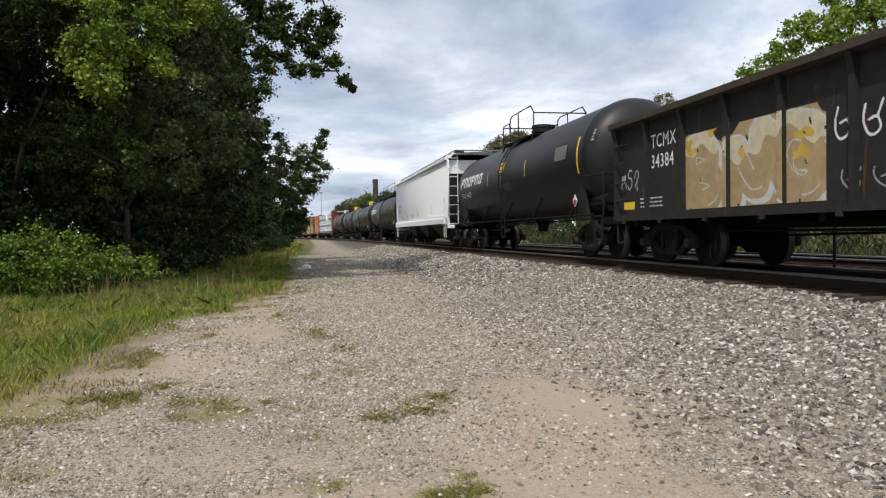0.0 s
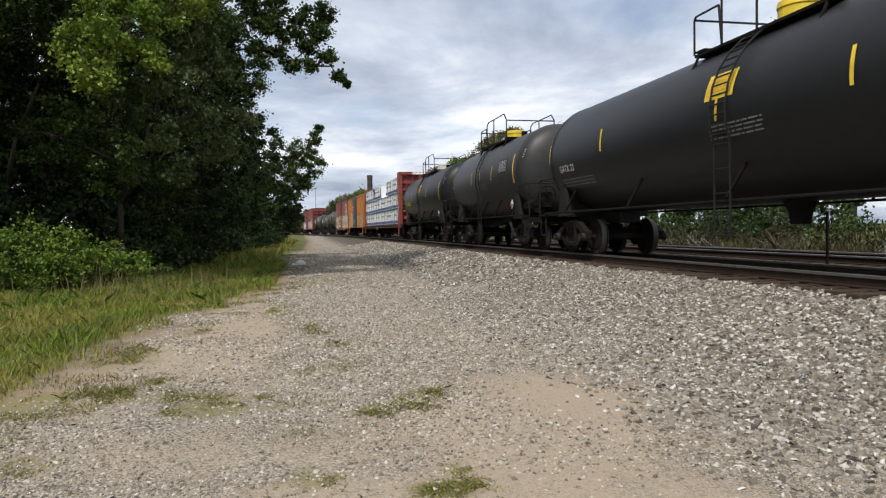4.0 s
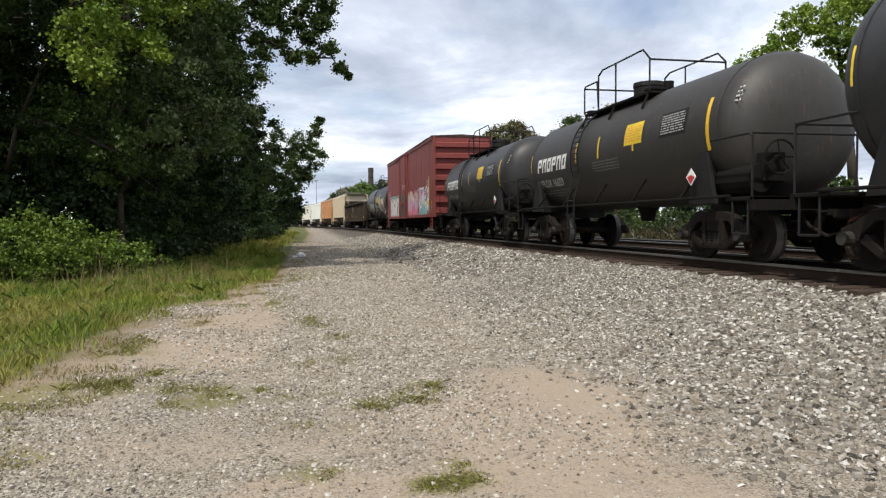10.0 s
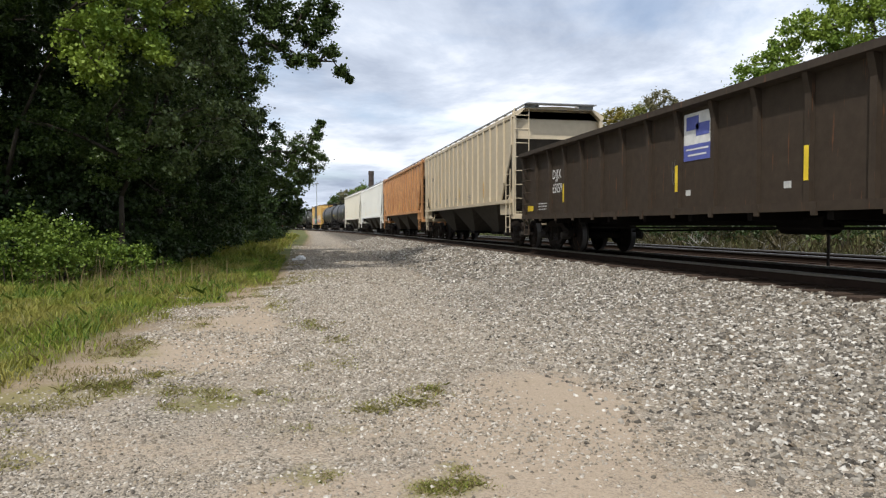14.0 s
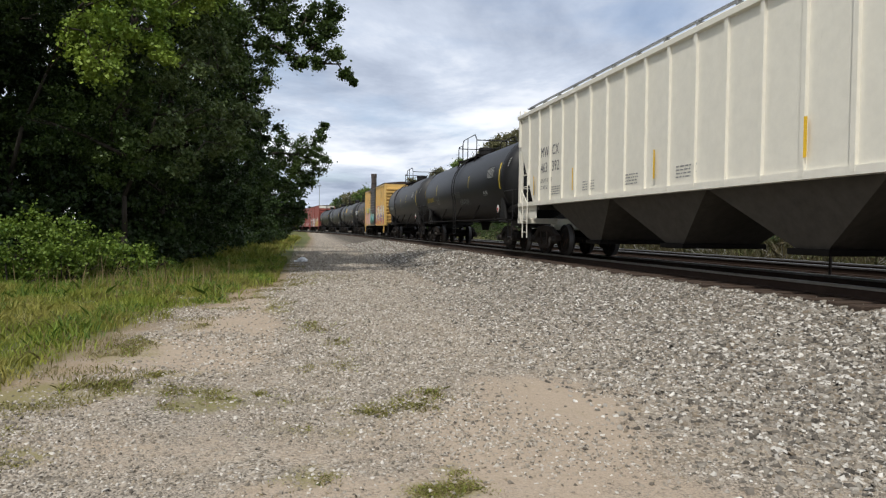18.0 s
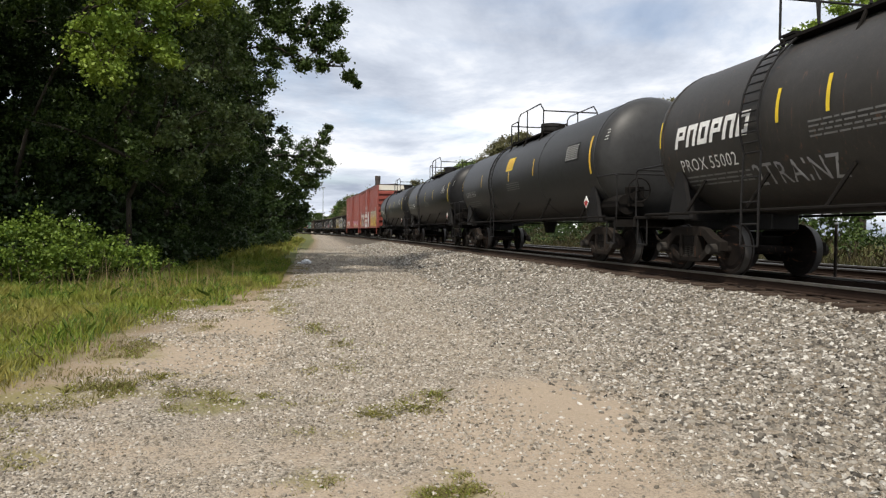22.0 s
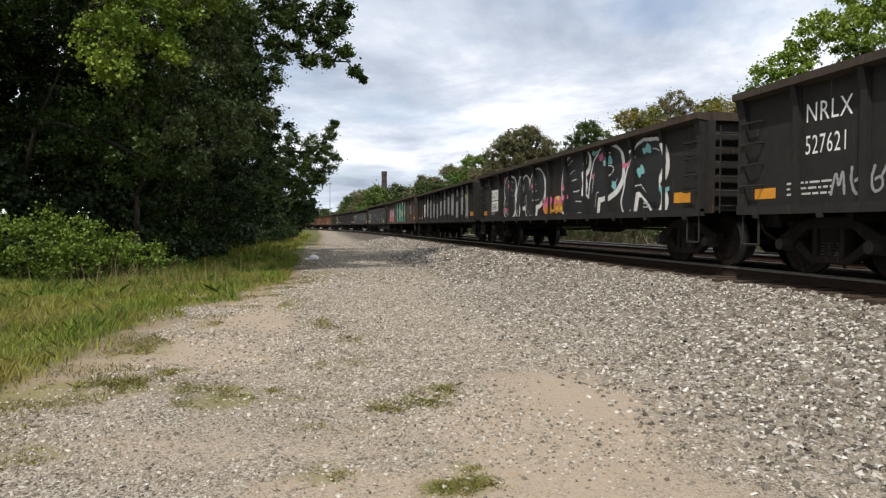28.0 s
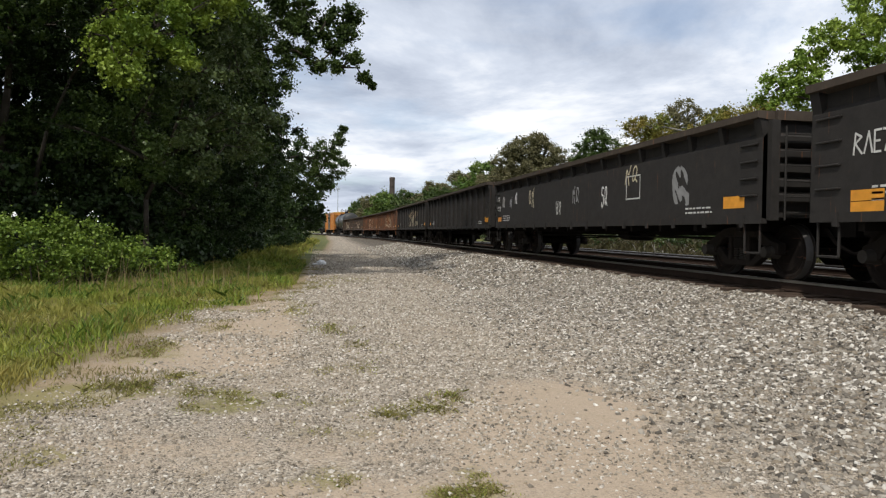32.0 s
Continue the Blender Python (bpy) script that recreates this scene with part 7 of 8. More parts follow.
        bm = bmesh.new()
        box(bm, u - 0.10, u + 0.10, -W - 0.07, -W - 0.005, 0.92, 1.08, 0.01)
        rod(bm, (u - 0.14, -W - 0.09, 1.0), (u + 0.14, -W - 0.09, 1.0), 0.035, 8)
        part("winch", bm, M["spring"], car)
    patches(car, [(-half * 0.1, 0.72, -half * 0.1 + 0.3, 1.0)], "offwhite", -W - 0.075, "tag_plate", "small white tag plate")
    patches(car, [(half - 0.55 + k * 0.13, 1.6, half - 0.50 + k * 0.13, 2.6) for k in range(3)], "offwhite", -W - 0.035, "stripe", "white vertical stripes")
    brake_gear(car, L, 0.7)
    return car, half


BUNDLES = []


def wrapped_bundle(car, x0, x1, z0, z1, seed):
    """A pack of lumber in printed plastic wrap; it rides on the car."""
    r = random.Random(seed)
    root = tagged(new("wrapped_bundle"), "lumber pack in white plastic wrap with a blue band", "lumber", "lumber packs on the flat car")
    BUNDLES.append((root, car))
    y0 = -1.44
    h = z1 - z0

    def slack(u, w):
        """How far the film falls back between its straps."""
        fu, fz = (u - x0) / (x1 - x0), (w - z0) / h
        rim = max(0.0, min(1.0, 5 * min(fz, 1 - fz, 2 * fu, 2 * (1 - fu))))
        fold = abs(noise.noise(Vector((u * 3.2 + w * 3.0, (w - u) * 0.5, seed)))) + 0.8 * abs(noise.noise(Vector((u * 7.5 - w * 4.6, u * 0.6, seed + 7))))
        return y0 + rim * min(0.08, 0.085 * fold)

    def film(name, za, zb, nz, out, material, label=""):
        bm = bmesh.new()
        nu, grid = 72, []
        for j in range(nz + 1):
            for i in range(nu + 1):
                u, w = x0 + (x1 - x0) * i / nu, za + (zb - za) * j / nz
                grid.append(bm.verts.new((u, slack(u, w) - out, w)))
        for j in range(nz):
            for i in range(nu):
                k = j * (nu + 1) + i
                bm.faces.new((grid[k], grid[k + 1], grid[k + nu + 2], grid[k + nu + 1]))
        part(name, bm, M[material], root, label, smooth=True)

    bm = bmesh.new()
    box(bm, x0, x1, y0 + 0.10, -0.2, z0, z1, 0.02)
    box(bm, x0, x1, 0.2, 1.44, z0, z1, 0.02)
    part("wrap", bm, M["wrap"], root)
    film("printed_face", z0, z1, 22, 0.0, "wrap")
    film("blue_band", z0 + 0.03, z0 + h * 0.22, 4, 0.005, "wrap_blue", "dark blue printed band")
    y = y0 - 0.006
    u = x0 + 0.1 + 0.5 * r.random()
    while u < x1 - 1.2:
        mark = logo_blocks(root, u, z0 + h * 0.52, 1.08, h * 0.125, "ink", y, n=9)
        for v in mark.data.vertices:
            v.co.y = slack(v.co.x, v.co.z) - 0.007
        u += 1.25
    for u in (x0 + (x1 - x0) * 0.28, x0 + (x1 - x0) * 0.72):
        bm = bmesh.new()
        box(bm, u - 0.02, u + 0.02, y - 0.012, y + 0.004, z0, z1)
        part("strap", bm, M["strap"], root)
    if z0 > 3 and abs(x1 + 2.2) < 1.8:
        # film torn away from the corner, hanging dark and loose
        bm = bmesh.new()
        slab(bm, [(x1 - 0.95, z1 - 0.02), (x1 - 0.02, z1 + 0.01), (x1 - 0.04, z1 - 0.42), (x1 - 0.28, z1 - 0.62), (x1 - 0.40, z1 - 0.50), (x1 - 0.72, z1 - 0.92), (x1 - 0.98, z1 - 0.80), (x1 - 0.80, z1 - 0.40)], "y", y - 0.06, y - 0.035)
        part("torn_film", bm, M["ink"], root, "dark torn film hanging loose")
        bm = bmesh.new()
        slab(bm, [(x1 - 0.55, z1 - 0.30), (x1 - 0.32, z1 - 0.26), (x1 - 0.46, z1 - 0.78), (x1 - 0.60, z1 - 0.70)], "y", y - 0.075, y - 0.062)
        part("torn_film", bm, M["wrap"], root)
    if z0 < 3:
        bm = bmesh.new()
        box(bm, x0, x1, y - 0.012, y + 0.004, z1 - 0.045, z1)
        part("green_edge", bm, M["wrap_green"], root)
    if r.random() < 0.6:
        bm = bmesh.new()
        box(bm, x1 - 0.035, x1, y - 0.013, y + 0.004, z0, z1 - 0.046)
        part("green_edge", bm, M["wrap_green"], root)
    return root

# ---- the train: cars in order, with the places of the couplings along the line at the start ----
SPEED = 17.8
JOINTS = [-2.5, 15.0, 32.4, 52.2, 72.0, 91.2, 103.5, 118.5, 142.7, 158.6, 174.9, 187.3, 200.2, 212.9, 232.4, 249.1, 270.4, 287.6, 306.5, 324.5, 342.5, 360.9, 377.5,
          393.8, 406.0, 423.5, 440.1, 456.9, 474.2, 490.4, 509.2, 526.7, 543.9, 561.5, 578.9, 596.6, 613.8, 631.0, 648.2, 665.4, 682.6, 696.0, 712.3, 729.5, 746.0, 763.0]
TRAIN = []


def length():
    i = len(TRAIN)
    return JOINTS[i + 1] - JOINTS[i]


def add(car):
    TRAIN.append(car)


def x_of(f, half):
    """A place on a car's side by its share of the length, 0 at the trailing end."""
    return -half + 2 * half * f


# 0: dark gondola with tan painted blocks
def g0(car, y, half, ribs, H):
    graffiti(car, -half + 2.85, 1.08, 3.5, 1.35, y, 3, 3, ("s_tan", "s_tan", "s_cream"), "offwhite", "s_tan", 0.36, ("s_gold",), fade=0.05, forms=(0, 10, 2), ribs=ribs, rib_out=0.075)
    scribble(car, -half + 6.4, 1.75, 0.95, 0.65, y - 0.003, 11, "s_white", 2, 0.03)
    scribble(car, -half + 6.5, 1.15, 1.6, 0.4, y, 12, "s_silver", 3, 0.02)
    scribble(car, -half + 8.6, 1.3, 1.8, 1.0, y, 14, "s_silver", 3, 0.03)
    scribble(car, x_of(0.012, half), 1.5, 0.9, 0.6, y, 13, "offwhite", 3)


add(gondola(length(), "dark grey steel gondola with sprayed tan blocks", "gon", 3.05, 12, marks=[("TCMX", -6.95, 2.35, 0.34), ("34384", -6.95, 1.95, 0.34)], extra=g0, reflect="yellow_mark"))
# 1
add(tank_car(length(), "clean black tank car with white marks", "tank", marks="PROX 44609", logo=True, sign=True, seed=2, logo_w=4.2, logo_z=0.06, sign_w=0.62))


# 2: smooth white hopper
add(hopper(length(), "clean white smooth-sided covered hopper", "hop_white", 4.62, smooth=True, marks=[("NCLX", -7.6, 2.55, 0.30), ("4211", -7.6, 2.15, 0.30)], bays=3, seed=2))
# 3 to 6: tanks
add(tank_car(length(), "black tank car with a long railed walkway", "tank", marks="PROX 31232", logo=True, sign=True, seed=3, logo_w=3.9, logo_z=0.05, sign_x=-2.6, sign_z=-0.45, sign_w=0.62, rail_style=1, deck=5.3))
add(tank_car(length(), "black tank car with a yellow dome", "tank", marks="GATX 22", sign=True, dome="yellow", reflect="yellow_mark", seed=4, mark_size=0.26))
add(tank_car(length(), "short dusty tank car with a yellow dome", "tank_grey", dome="yellow", seed=6))
add(tank_car(length(), "black tank car with yellow stencilled marks and cream dome", "tank", marks="UTLX 647677", mark_col="yellow_mark", mark_size=0.40, dome="cream", reflect="yellow_mark", sign=True, seed=5, data=False))
# 7: centre beam car with lumber
beam, bh = beam_car(length(), "red centre beam flat car stacked with wrapped lumber")
add(beam)
z_rows = (1.16, 2.28, 3.40, 4.50)
k = 0
for row in range(3):
    u = -bh + 0.85
    while u < bh - 1.4:
        l = min(3.7, bh - 0.85 - u)
        if not (row == 2 and -2.5 < u < 1.0):
            wrapped_bundle(beam, u, u + l - 0.05, z_rows[row], z_rows[row + 1] - 0.06, k)
        k += 1
        u += 3.7


# 8: faded orange box car with a black door
def b8(car, y, half, ribs, H):
    graffiti(car, -half + 1.9, 1.02, 4.0, 1.75, y, 21, 3, ("s_cyan", "s_mint", "s_cream", "s_cream"), "s_black", "s_blue", 0.34, ("s_yellow",), forms=(3, 4, 11), ribs=ribs, rib_out=0.06)
    graffiti(car, x_of(0.64, half), 1.02, 4.8, 1.55, y, 22, 5, ("s_tan", "s_silver", "s_cream"), "s_black", "s_grey", 0.24, ("s_white",), ribs=ribs, rib_out=0.06, fade=0.15)
    graffiti(car, -1.0, 1.35, 2.3, 0.7, y - 0.14, 23, 5, ("s_silver",), None, None, 0.09, fade=0.15)
    lettering(car, "CLOSE AND LOCK DOORS", -0.95, 3.3, 0.14, "offwhite", y - 0.136, "door_notice")
    patches(car, [(-1.55, 2.95 + 0.17 * i, -0.95, 3.05 + 0.17 * i) for i in range(3)], "offwhite", y - 0.136)
    lettering(car, "RBOX", x_of(0.045, half), 2.2, 0.30, "offwhite", y, squeeze=0.95)
    lettering(car, "34335", x_of(0.045, half), 1.82, 0.30, "offwhite", y, squeeze=0.95)
    scribble(car, x_of(0.03, half), 2.9, 1.6, 0.7, y, 24, "s_white", 3)
    scribble(car, x_of(0.72, half), 2.6, 1.4, 1.5, y, 25, "s_cream", 1, 0.05)


add(boxcar(length(), "faded orange box car with a black ribbed door and graffiti", "orange", 4.5, posts=14, door=(-1.7, 1.5), door_paint="door_black", roof="roof_dark", extra=b8, seed=3))


# 9: red box car with white logo and a tall cream graffiti band
def b9(car, y, half, ribs, H):
    rear = half - 2.65
    graffiti(car, -half + 0.1, 0.98, rear - 0.15, 1.7, y, 31, max(3, round(rear / 1.3)), ("s_cream", "s_tan", "s_cream", "s_mint"), "s_black", "s_cream", 0.30, ("s_orange", "s_mint", "s_tan", "s_white"), ribs=ribs, rib_out=0.012)
    graffiti(car, -2.55, 1.1, 3.1, 1.6, y - 0.09, 33, 3, ("s_cream", "s_tan", "s_mint"), "s_black", "s_cream", 0.28, ("s_lilac", "s_red", "s_yellow"))
    graffiti(car, 0.75, 0.98, half - 0.9, 1.7, y, 35, max(3, round((half - 0.9) / 1.35)), ("s_cream", "s_tan", "s_cream", "s_mint"), "s_black", "s_cream", 0.28, ("s_orange", "s_yellow", "s_mint", "s_white"), ribs=ribs, rib_out=0.012)
    patches(car, [(-half + 0.65, 1.45, -half + 1.55, 1.85)], "red", y - 0.018, "notice_patch", "red painted notice patch")
    small_print(car, -half + 0.85, 1.5, 0.6, 0.26, 3, "offwhite", y - 0.022, None, 19)
    patches(car, [(-half + 1.6, 1.45, -half + 1.68, 1.95)], "yellow_mark", y - 0.018, "reflector_strip", "yellow reflector strip")
    patches(car, [(-half + 1.1, 3.28, -half + 1.45, 3.45)], "white", y, "initials")
    bars = []
    a, z, h = half - 3.1, 3.0, 1.05
    bars = [(a, z, a + 0.14, z + h), (a, z + h - 0.14, a + 0.75, z + h), (a, z, a + 0.75, z + 0.14), (a + 0.75, z, a + 0.89, z + h), (a + 0.89, z + h - 0.14, a + 1.3, z + h), (a + 1.25, z, a + 1.39, z + h), (a + 1.39, z, a + 1.7, z + 0.14), (a + 1.65, z, a + 1.79, z + h)]
    patches(car, bars, "white", y, "logo", "white ribbon logo", skew=0.14)
    small_print(car, a, z - 0.28, 1.8, 0.16, 1, "white", y, None, 7, "web_line")
    lettering(car, "414948", -half + 1.1, 2.98, 0.26, "white", y, squeeze=0.95)
    patches(car, [(-half * 0.7, 3.75, -half * 0.7 + 0.55, 3.9), (half * 0.2, 3.7, half * 0.2 + 0.55, 3.85)], "s_black", y, "vent_slot")


add(boxcar(length(), "red box car with white logo and cream graffiti", "red", 4.6, posts=10, post_out=0.012, door=(-2.6, 0.6), plug=True, door_ribs=False, roof="roof_dark", extra=b9, drop=0.22, seed=4, floor=1.0))
# 10 to 12: short tanks
add(tank_car(length(), "short black tank car with yellow marks", "tank_grey", R=1.46, axis=2.55, marks=None, reflect="yellow_mark", sign=True, seed=8, mid_ring=True))
add(tank_car(length(), "short dusty brown-black tank car with white marks", "tank_brown", R=1.32, axis=2.36, marks="PROX 16659", logo=True, sign=True, seed=9, sign_x=1.35, sign_z=0.02, ladder_at=-1.3))
add(tank_car(length(), "short black tank car with a ribbed ladder", "tank_grey", R=1.37, axis=2.41, marks="PROX 16241", logo=True, sign=True, seed=12, sign_x=1.35, sign_z=0.02, ladder_at=-1.3))


# 13: dark red box car with white block graffiti
def b13(car, y, half, ribs, H):
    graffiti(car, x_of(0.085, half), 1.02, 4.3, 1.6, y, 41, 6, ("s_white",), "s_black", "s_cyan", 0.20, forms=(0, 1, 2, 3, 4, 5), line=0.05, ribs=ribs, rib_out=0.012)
    graffiti(car, x_of(0.53, half), 1.05, 3.9, 1.6, y, 42, 4, ("s_pink", "s_lilac", "s_cream"), "s_silver", "s_pink", 0.24, ("s_red", "s_white"), ribs=ribs, rib_out=0.012, fade=0.05)
    graffiti(car, x_of(0.76, half), 1.05, 3.3, 1.65, y, 44, 4, ("s_cyan", "s_white", "s_lilac"), "s_black", "s_white", 0.22, ("s_red", "s_blue", "s_cyan"), ribs=ribs, rib_out=0.012, fade=0.08)
    scribble(car, -1.2, 2.75, 1.7, 0.6, y - 0.09, 43, "s_white", 4)
    patches(car, [(-2.2, 1.15, 0.8, 2.55)], "door_brown", y - 0.087, "worn_paint", "dark weathered lower half of the door")
    patches(car, [(half - 1.2, 2.0, half - 1.05, 3.2)], "yellow_mark", y - 0.004, "yellow_stripe")
    patches(car, [(half - 1.75, 1.65, half - 1.1, 1.9)], "yellow_mark", y - 0.004, "yellow_panel")
    lettering(car, "11 00", -half + 0.9, 2.35, 0.34, "white", y, squeeze=0.9)


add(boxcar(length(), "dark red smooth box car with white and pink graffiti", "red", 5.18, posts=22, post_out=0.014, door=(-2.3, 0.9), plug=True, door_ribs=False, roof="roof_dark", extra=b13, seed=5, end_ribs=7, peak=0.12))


# 14: tank with graffiti band
def t14(car, bend, half):
    graffiti(car, -4.6, 1.5, 2.7, 1.0, 0, 51, 3, ("s_grey", "s_silver"), "offwhite", None, 0.30, line=0.02, bend=bend)
    graffiti(car, -2.1, 1.4, 2.5, 1.3, 0, 52, 2, ("s_grey", "s_silver"), "offwhite", None, 0.32, line=0.02, bend=bend)
    scribble(car, 0.0, 1.95, 2.0, 0.42, 0, 53, "s_white", 7, 0.022, bend)
    scribble(car, 0.8, 1.45, 1.0, 0.42, 0, 56, "s_silver", 4, 0.022, bend)
    scribble(car, -1.35, 2.2, 0.32, 1.1, 0, 54, "s_white", 1, 0.025, bend)
    scribble(car, -0.7, 2.55, 0.85, 0.75, 0, 55, "s_silver", 1, 0.025, bend)
    scribble(car, -2.5, 2.15, 0.32, 0.42, 0, 58, "s_white", 2, 0.02, bend)
    scribble(car, 2.2, 2.75, 1.2, 0.5, 0, 59, "s_white", 4, 0.03, bend)
    graffiti(car, 2.1, 1.5, 3.4, 1.25, 0, 57, 2, ("s_silver", "s_cream"), "s_red", "s_mint", 0.30, forms=(0, 5), line=0.03, bend=bend)


add(tank_car(length(), "sooty black tank car with sprayed graffiti", "tank", marks="UTLX", mark_col="yellow_mark", sign=True, seed=10, extra=t14, sign_x=0.86, sign_z=-0.12))


# 15: brown gondola
def g15(car, y, half, ribs, H):
    u, room = bay(ribs, x_of(0.42, half) + 1.0)
    patches(car, [(u, 1.88, u + room, 2.72)], "s_white", y, "poster", "white and blue notice")
    patches(car, [(u, 1.88, u + room, 2.16)], "s_blue", y - 0.004, "poster_band")
    patches(car, [(u + 0.08, 2.42, u + room * 0.55, 2.66), (u + room * 0.45, 2.3, u + room - 0.06, 2.52)], "s_blue", y - 0.004, "poster_image")
    patches(car, [(u + 0.08, 2.06, u + room - 0.08, 2.09), (u + 0.14, 1.96, u + room - 0.14, 1.99)], "s_white", y - 0.008, "poster_print")
    for v in (-5.0, -0.1, 3.9):
        a, b = min(ribs, key=lambda p: abs(p[0] - x_of(0.42, half) - v))
        patches(car, [(a + 0.008, 1.34, b - 0.008, 1.82)], "yellow_mark", y - 0.076, "yellow_panel")
    for v in (0.7, 3.3):
        patches(car, [(x_of(0.42, half) + v, 1.26, x_of(0.42, half) + v + 0.16, 1.36)], "offwhite", y, "data_plate")
    scribble(car, x_of(0.42, half) + 0.2, 1.42, 0.3, 0.6, y, 61, "s_grey", 2, 0.02)


add(gondola(length(), "long brown steel gondola with a ribbed side", "gon_olive", 2.93, 18, marks=[("DJJX", -8.0, 2.0, 0.32), ("65059", -8.0, 1.62, 0.32)], extra=g15, reflect="yellow_mark", seed=7))
# 16 to 19: ribbed hoppers
add(hopper(length(), "beige ribbed covered hopper with a dirty frame", "hop_beige", 4.6, 18, marks=[("AEX", -5.6, 3.0, 0.28)], seed=3, bays=3))
add(hopper(length(), "rust-streaked tan covered hopper", "hop_rust", 4.6, 18, marks=[("M|W|CX", -6.3, 3.0, 0.34), ("46|02|4", -6.3, 2.5, 0.34)], seed=4, bays=3, rib_stop=True))
add(hopper(length(), "pale grey ribbed covered hopper", "hop_pale", 4.52, 20, marks=[("M|W|CX", -6.0, 2.85, 0.34), ("46|34|27", -6.0, 2.4, 0.34)], seed=5, bays=3))
add(hopper(length(), "cream ribbed covered hopper with top flange", "hop_cream", 4.6, 18, marks=[("MW|CX", -6.0, 2.85, 0.36), ("463|392", -6.0, 2.4, 0.36)], seed=6, bays=3, rib_stop=True))


# 20, 21: tanks
def t20(car, bend, half):
    scribble(car, -half + 3.6, 1.9, 0.9, 0.6, 0, 71, "s_silver", 2, 0.025, bend)
    scribble(car, 0.6, 1.75, 1.7, 0.38, 0, 72, "s_silver", 6, 0.022, bend)
    scribble(car, half - 3.4, 2.0, 0.7, 0.35, 0, 73, "s_white", 2, 0.025, bend)


add(tank_car(length(), "black tank car with yellow stencils and silver tags", "tank", marks="UTLX 670623", mark_col="yellow_mark", reflect="yellow_mark", seed=11, extra=t20))
add(tank_car(length(), "dusty grey-black tank car with a plain ladder", "tank_grey", marks="CGTX 23614", mark_col="offwhite", reflect="yellow_mark", seed=13, ladder_at=-2.6))


# 22: yellow box car with bright graffiti
def b22(car, y, half, ribs, H):
    graffiti(car, x_of(0.585, half), 1.02, 6.0, 1.75, y, 81, 4, ("s_red", "s_blue", "s_white", "s_white"), "s_black", "s_pink", 0.30, ("s_white", "s_yellow"), forms=(3, 7, 10, 1), ribs=ribs, rib_out=0.05)
    graffiti(car, x_of(0.02, half), 1.02, 5.0, 1.75, y, 82, 5, ("s_lilac", "s_lilac", "s_lilac", "s_cyan"), "s_black", "s_cyan", 0.27, ("s_cyan",), ribs=ribs, rib_out=0.05)
    graffiti(car, -1.9, 1.25, 3.1, 1.1, y - 0.14, 83, 4, ("s_green", "s_cyan", "s_mint"), "door_black", None, 0.22)
    lettering(car, "any", x_of(0.845, half), 3.72, 0.34, "ink", y)
    lettering(car, "road", x_of(0.84, half), 3.42, 0.34, "ink", y)
    patches(car, [(x_of(0.13, half), 2.28, x_of(0.13, half) + 1.0, 2.68), (x_of(0.21, half), 2.25, x_of(0.21, half) + 0.6, 2.6)], "s_yellow", y - 0.055, "number_patch", "yellow patch behind the number")
    lettering(car, "375", x_of(0.135, half), 2.36, 0.28, "ink", y - 0.06)
    lettering(car, "38", x_of(0.213, half), 2.33, 0.26, "ink", y - 0.06)
    bars = []
    for i, u in enumerate((0.06, 0.11, 0.15, 0.19, 0.235, 0.28)):
        bars.append((x_of(u, half), 3.15 + (0.25 if i < 3 else 0), x_of(u, half) + 0.24, 3.45 + (0.25 if i < 3 else 0)))
    patches(car, bars, "ink", y, "faded_emblem", "dark worn emblem blocks")
    patches(car, [(x_of(0.05, half), 3.0, x_of(0.05, half) + 0.8, 3.06), (x_of(0.05, half), 2.8, x_of(0.05, half) + 0.06, 3.06), (x_of(0.09, half), 2.7, x_of(0.09, half) + 0.75, 2.76)], "ink", y, "emblem_line")
    patches(car, [(x_of(0.77, half), 3.5, x_of(0.77, half) + 0.28, 3.56), (x_of(0.77, half) + 0.1, 3.35, x_of(0.77, half) + 0.17, 3.75)], "s_lilac", y, "emblem_cross")


add(boxcar(length(), "yellow box car with dark door and colourful graffiti", "yellow", 4.5, posts=14, post_out=0.05, door=(-2.1, 1.35), door_paint="door_brown", roof="roof_dark", extra=b22, seed=6, end_ribs=11))


# 23 to 26: tanks
def t23(car, bend, half):
    lettering(car, "2TRAINZ", -1.9, 1.45, 0.52, "s_silver", 0, "sprayed_tag", "thin silver sprayed tag", 0.85, bend)


add(tank_car(length(), "short dusty black tank car with a grey tag", "tank_brown", R=1.46, axis=2.55, marks="PROX 55002", logo=True, reflect="yellow_mark", seed=14, ladder_at=-1.6, extra=t23))
add(tank_car(length(), "long grey-black tank car with a curved ladder", "tank_grey", marks="GATX 3934", mark_col="offwhite", seed=15, sign=True, ladder_at=-2.2, mid_ring=True))
add(tank_car(length(), "clean black tank car with yellow strips", "tank", marks="GATX 67708", mark_size=0.42, reflect="yellow_mark", seed=16, ladder_at=-2.2))
add(tank_car(length(), "clean black tank car with white stencils", "tank", marks="TILX 262453", mark_size=0.44, reflect="yellow_mark", seed=17, ladder_at=-2.2))


# 27, 28: red box cars with pale end boards
def b27(car, y, half, ribs, H):
    graffiti(car, x_of(0.655, half), 1.05, 4.8, 1.6, y, 101, 4, ("s_gold", "s_gold", "s_cream"), "s_black", "s_mint", 0.30, ("s_cream", "s_tan"), forms=(13, 0, 6, 7), ribs=ribs, rib_out=0.02)
    graffiti(car, x_of(0.10, half), 1.15, 3.6, 1.5, y, 102, 5, ("s_silver", "s_grey", "s_white"), "s_black", "s_grey", 0.24, ("s_yellow",), ribs=ribs, rib_out=0.02, fade=0.06)
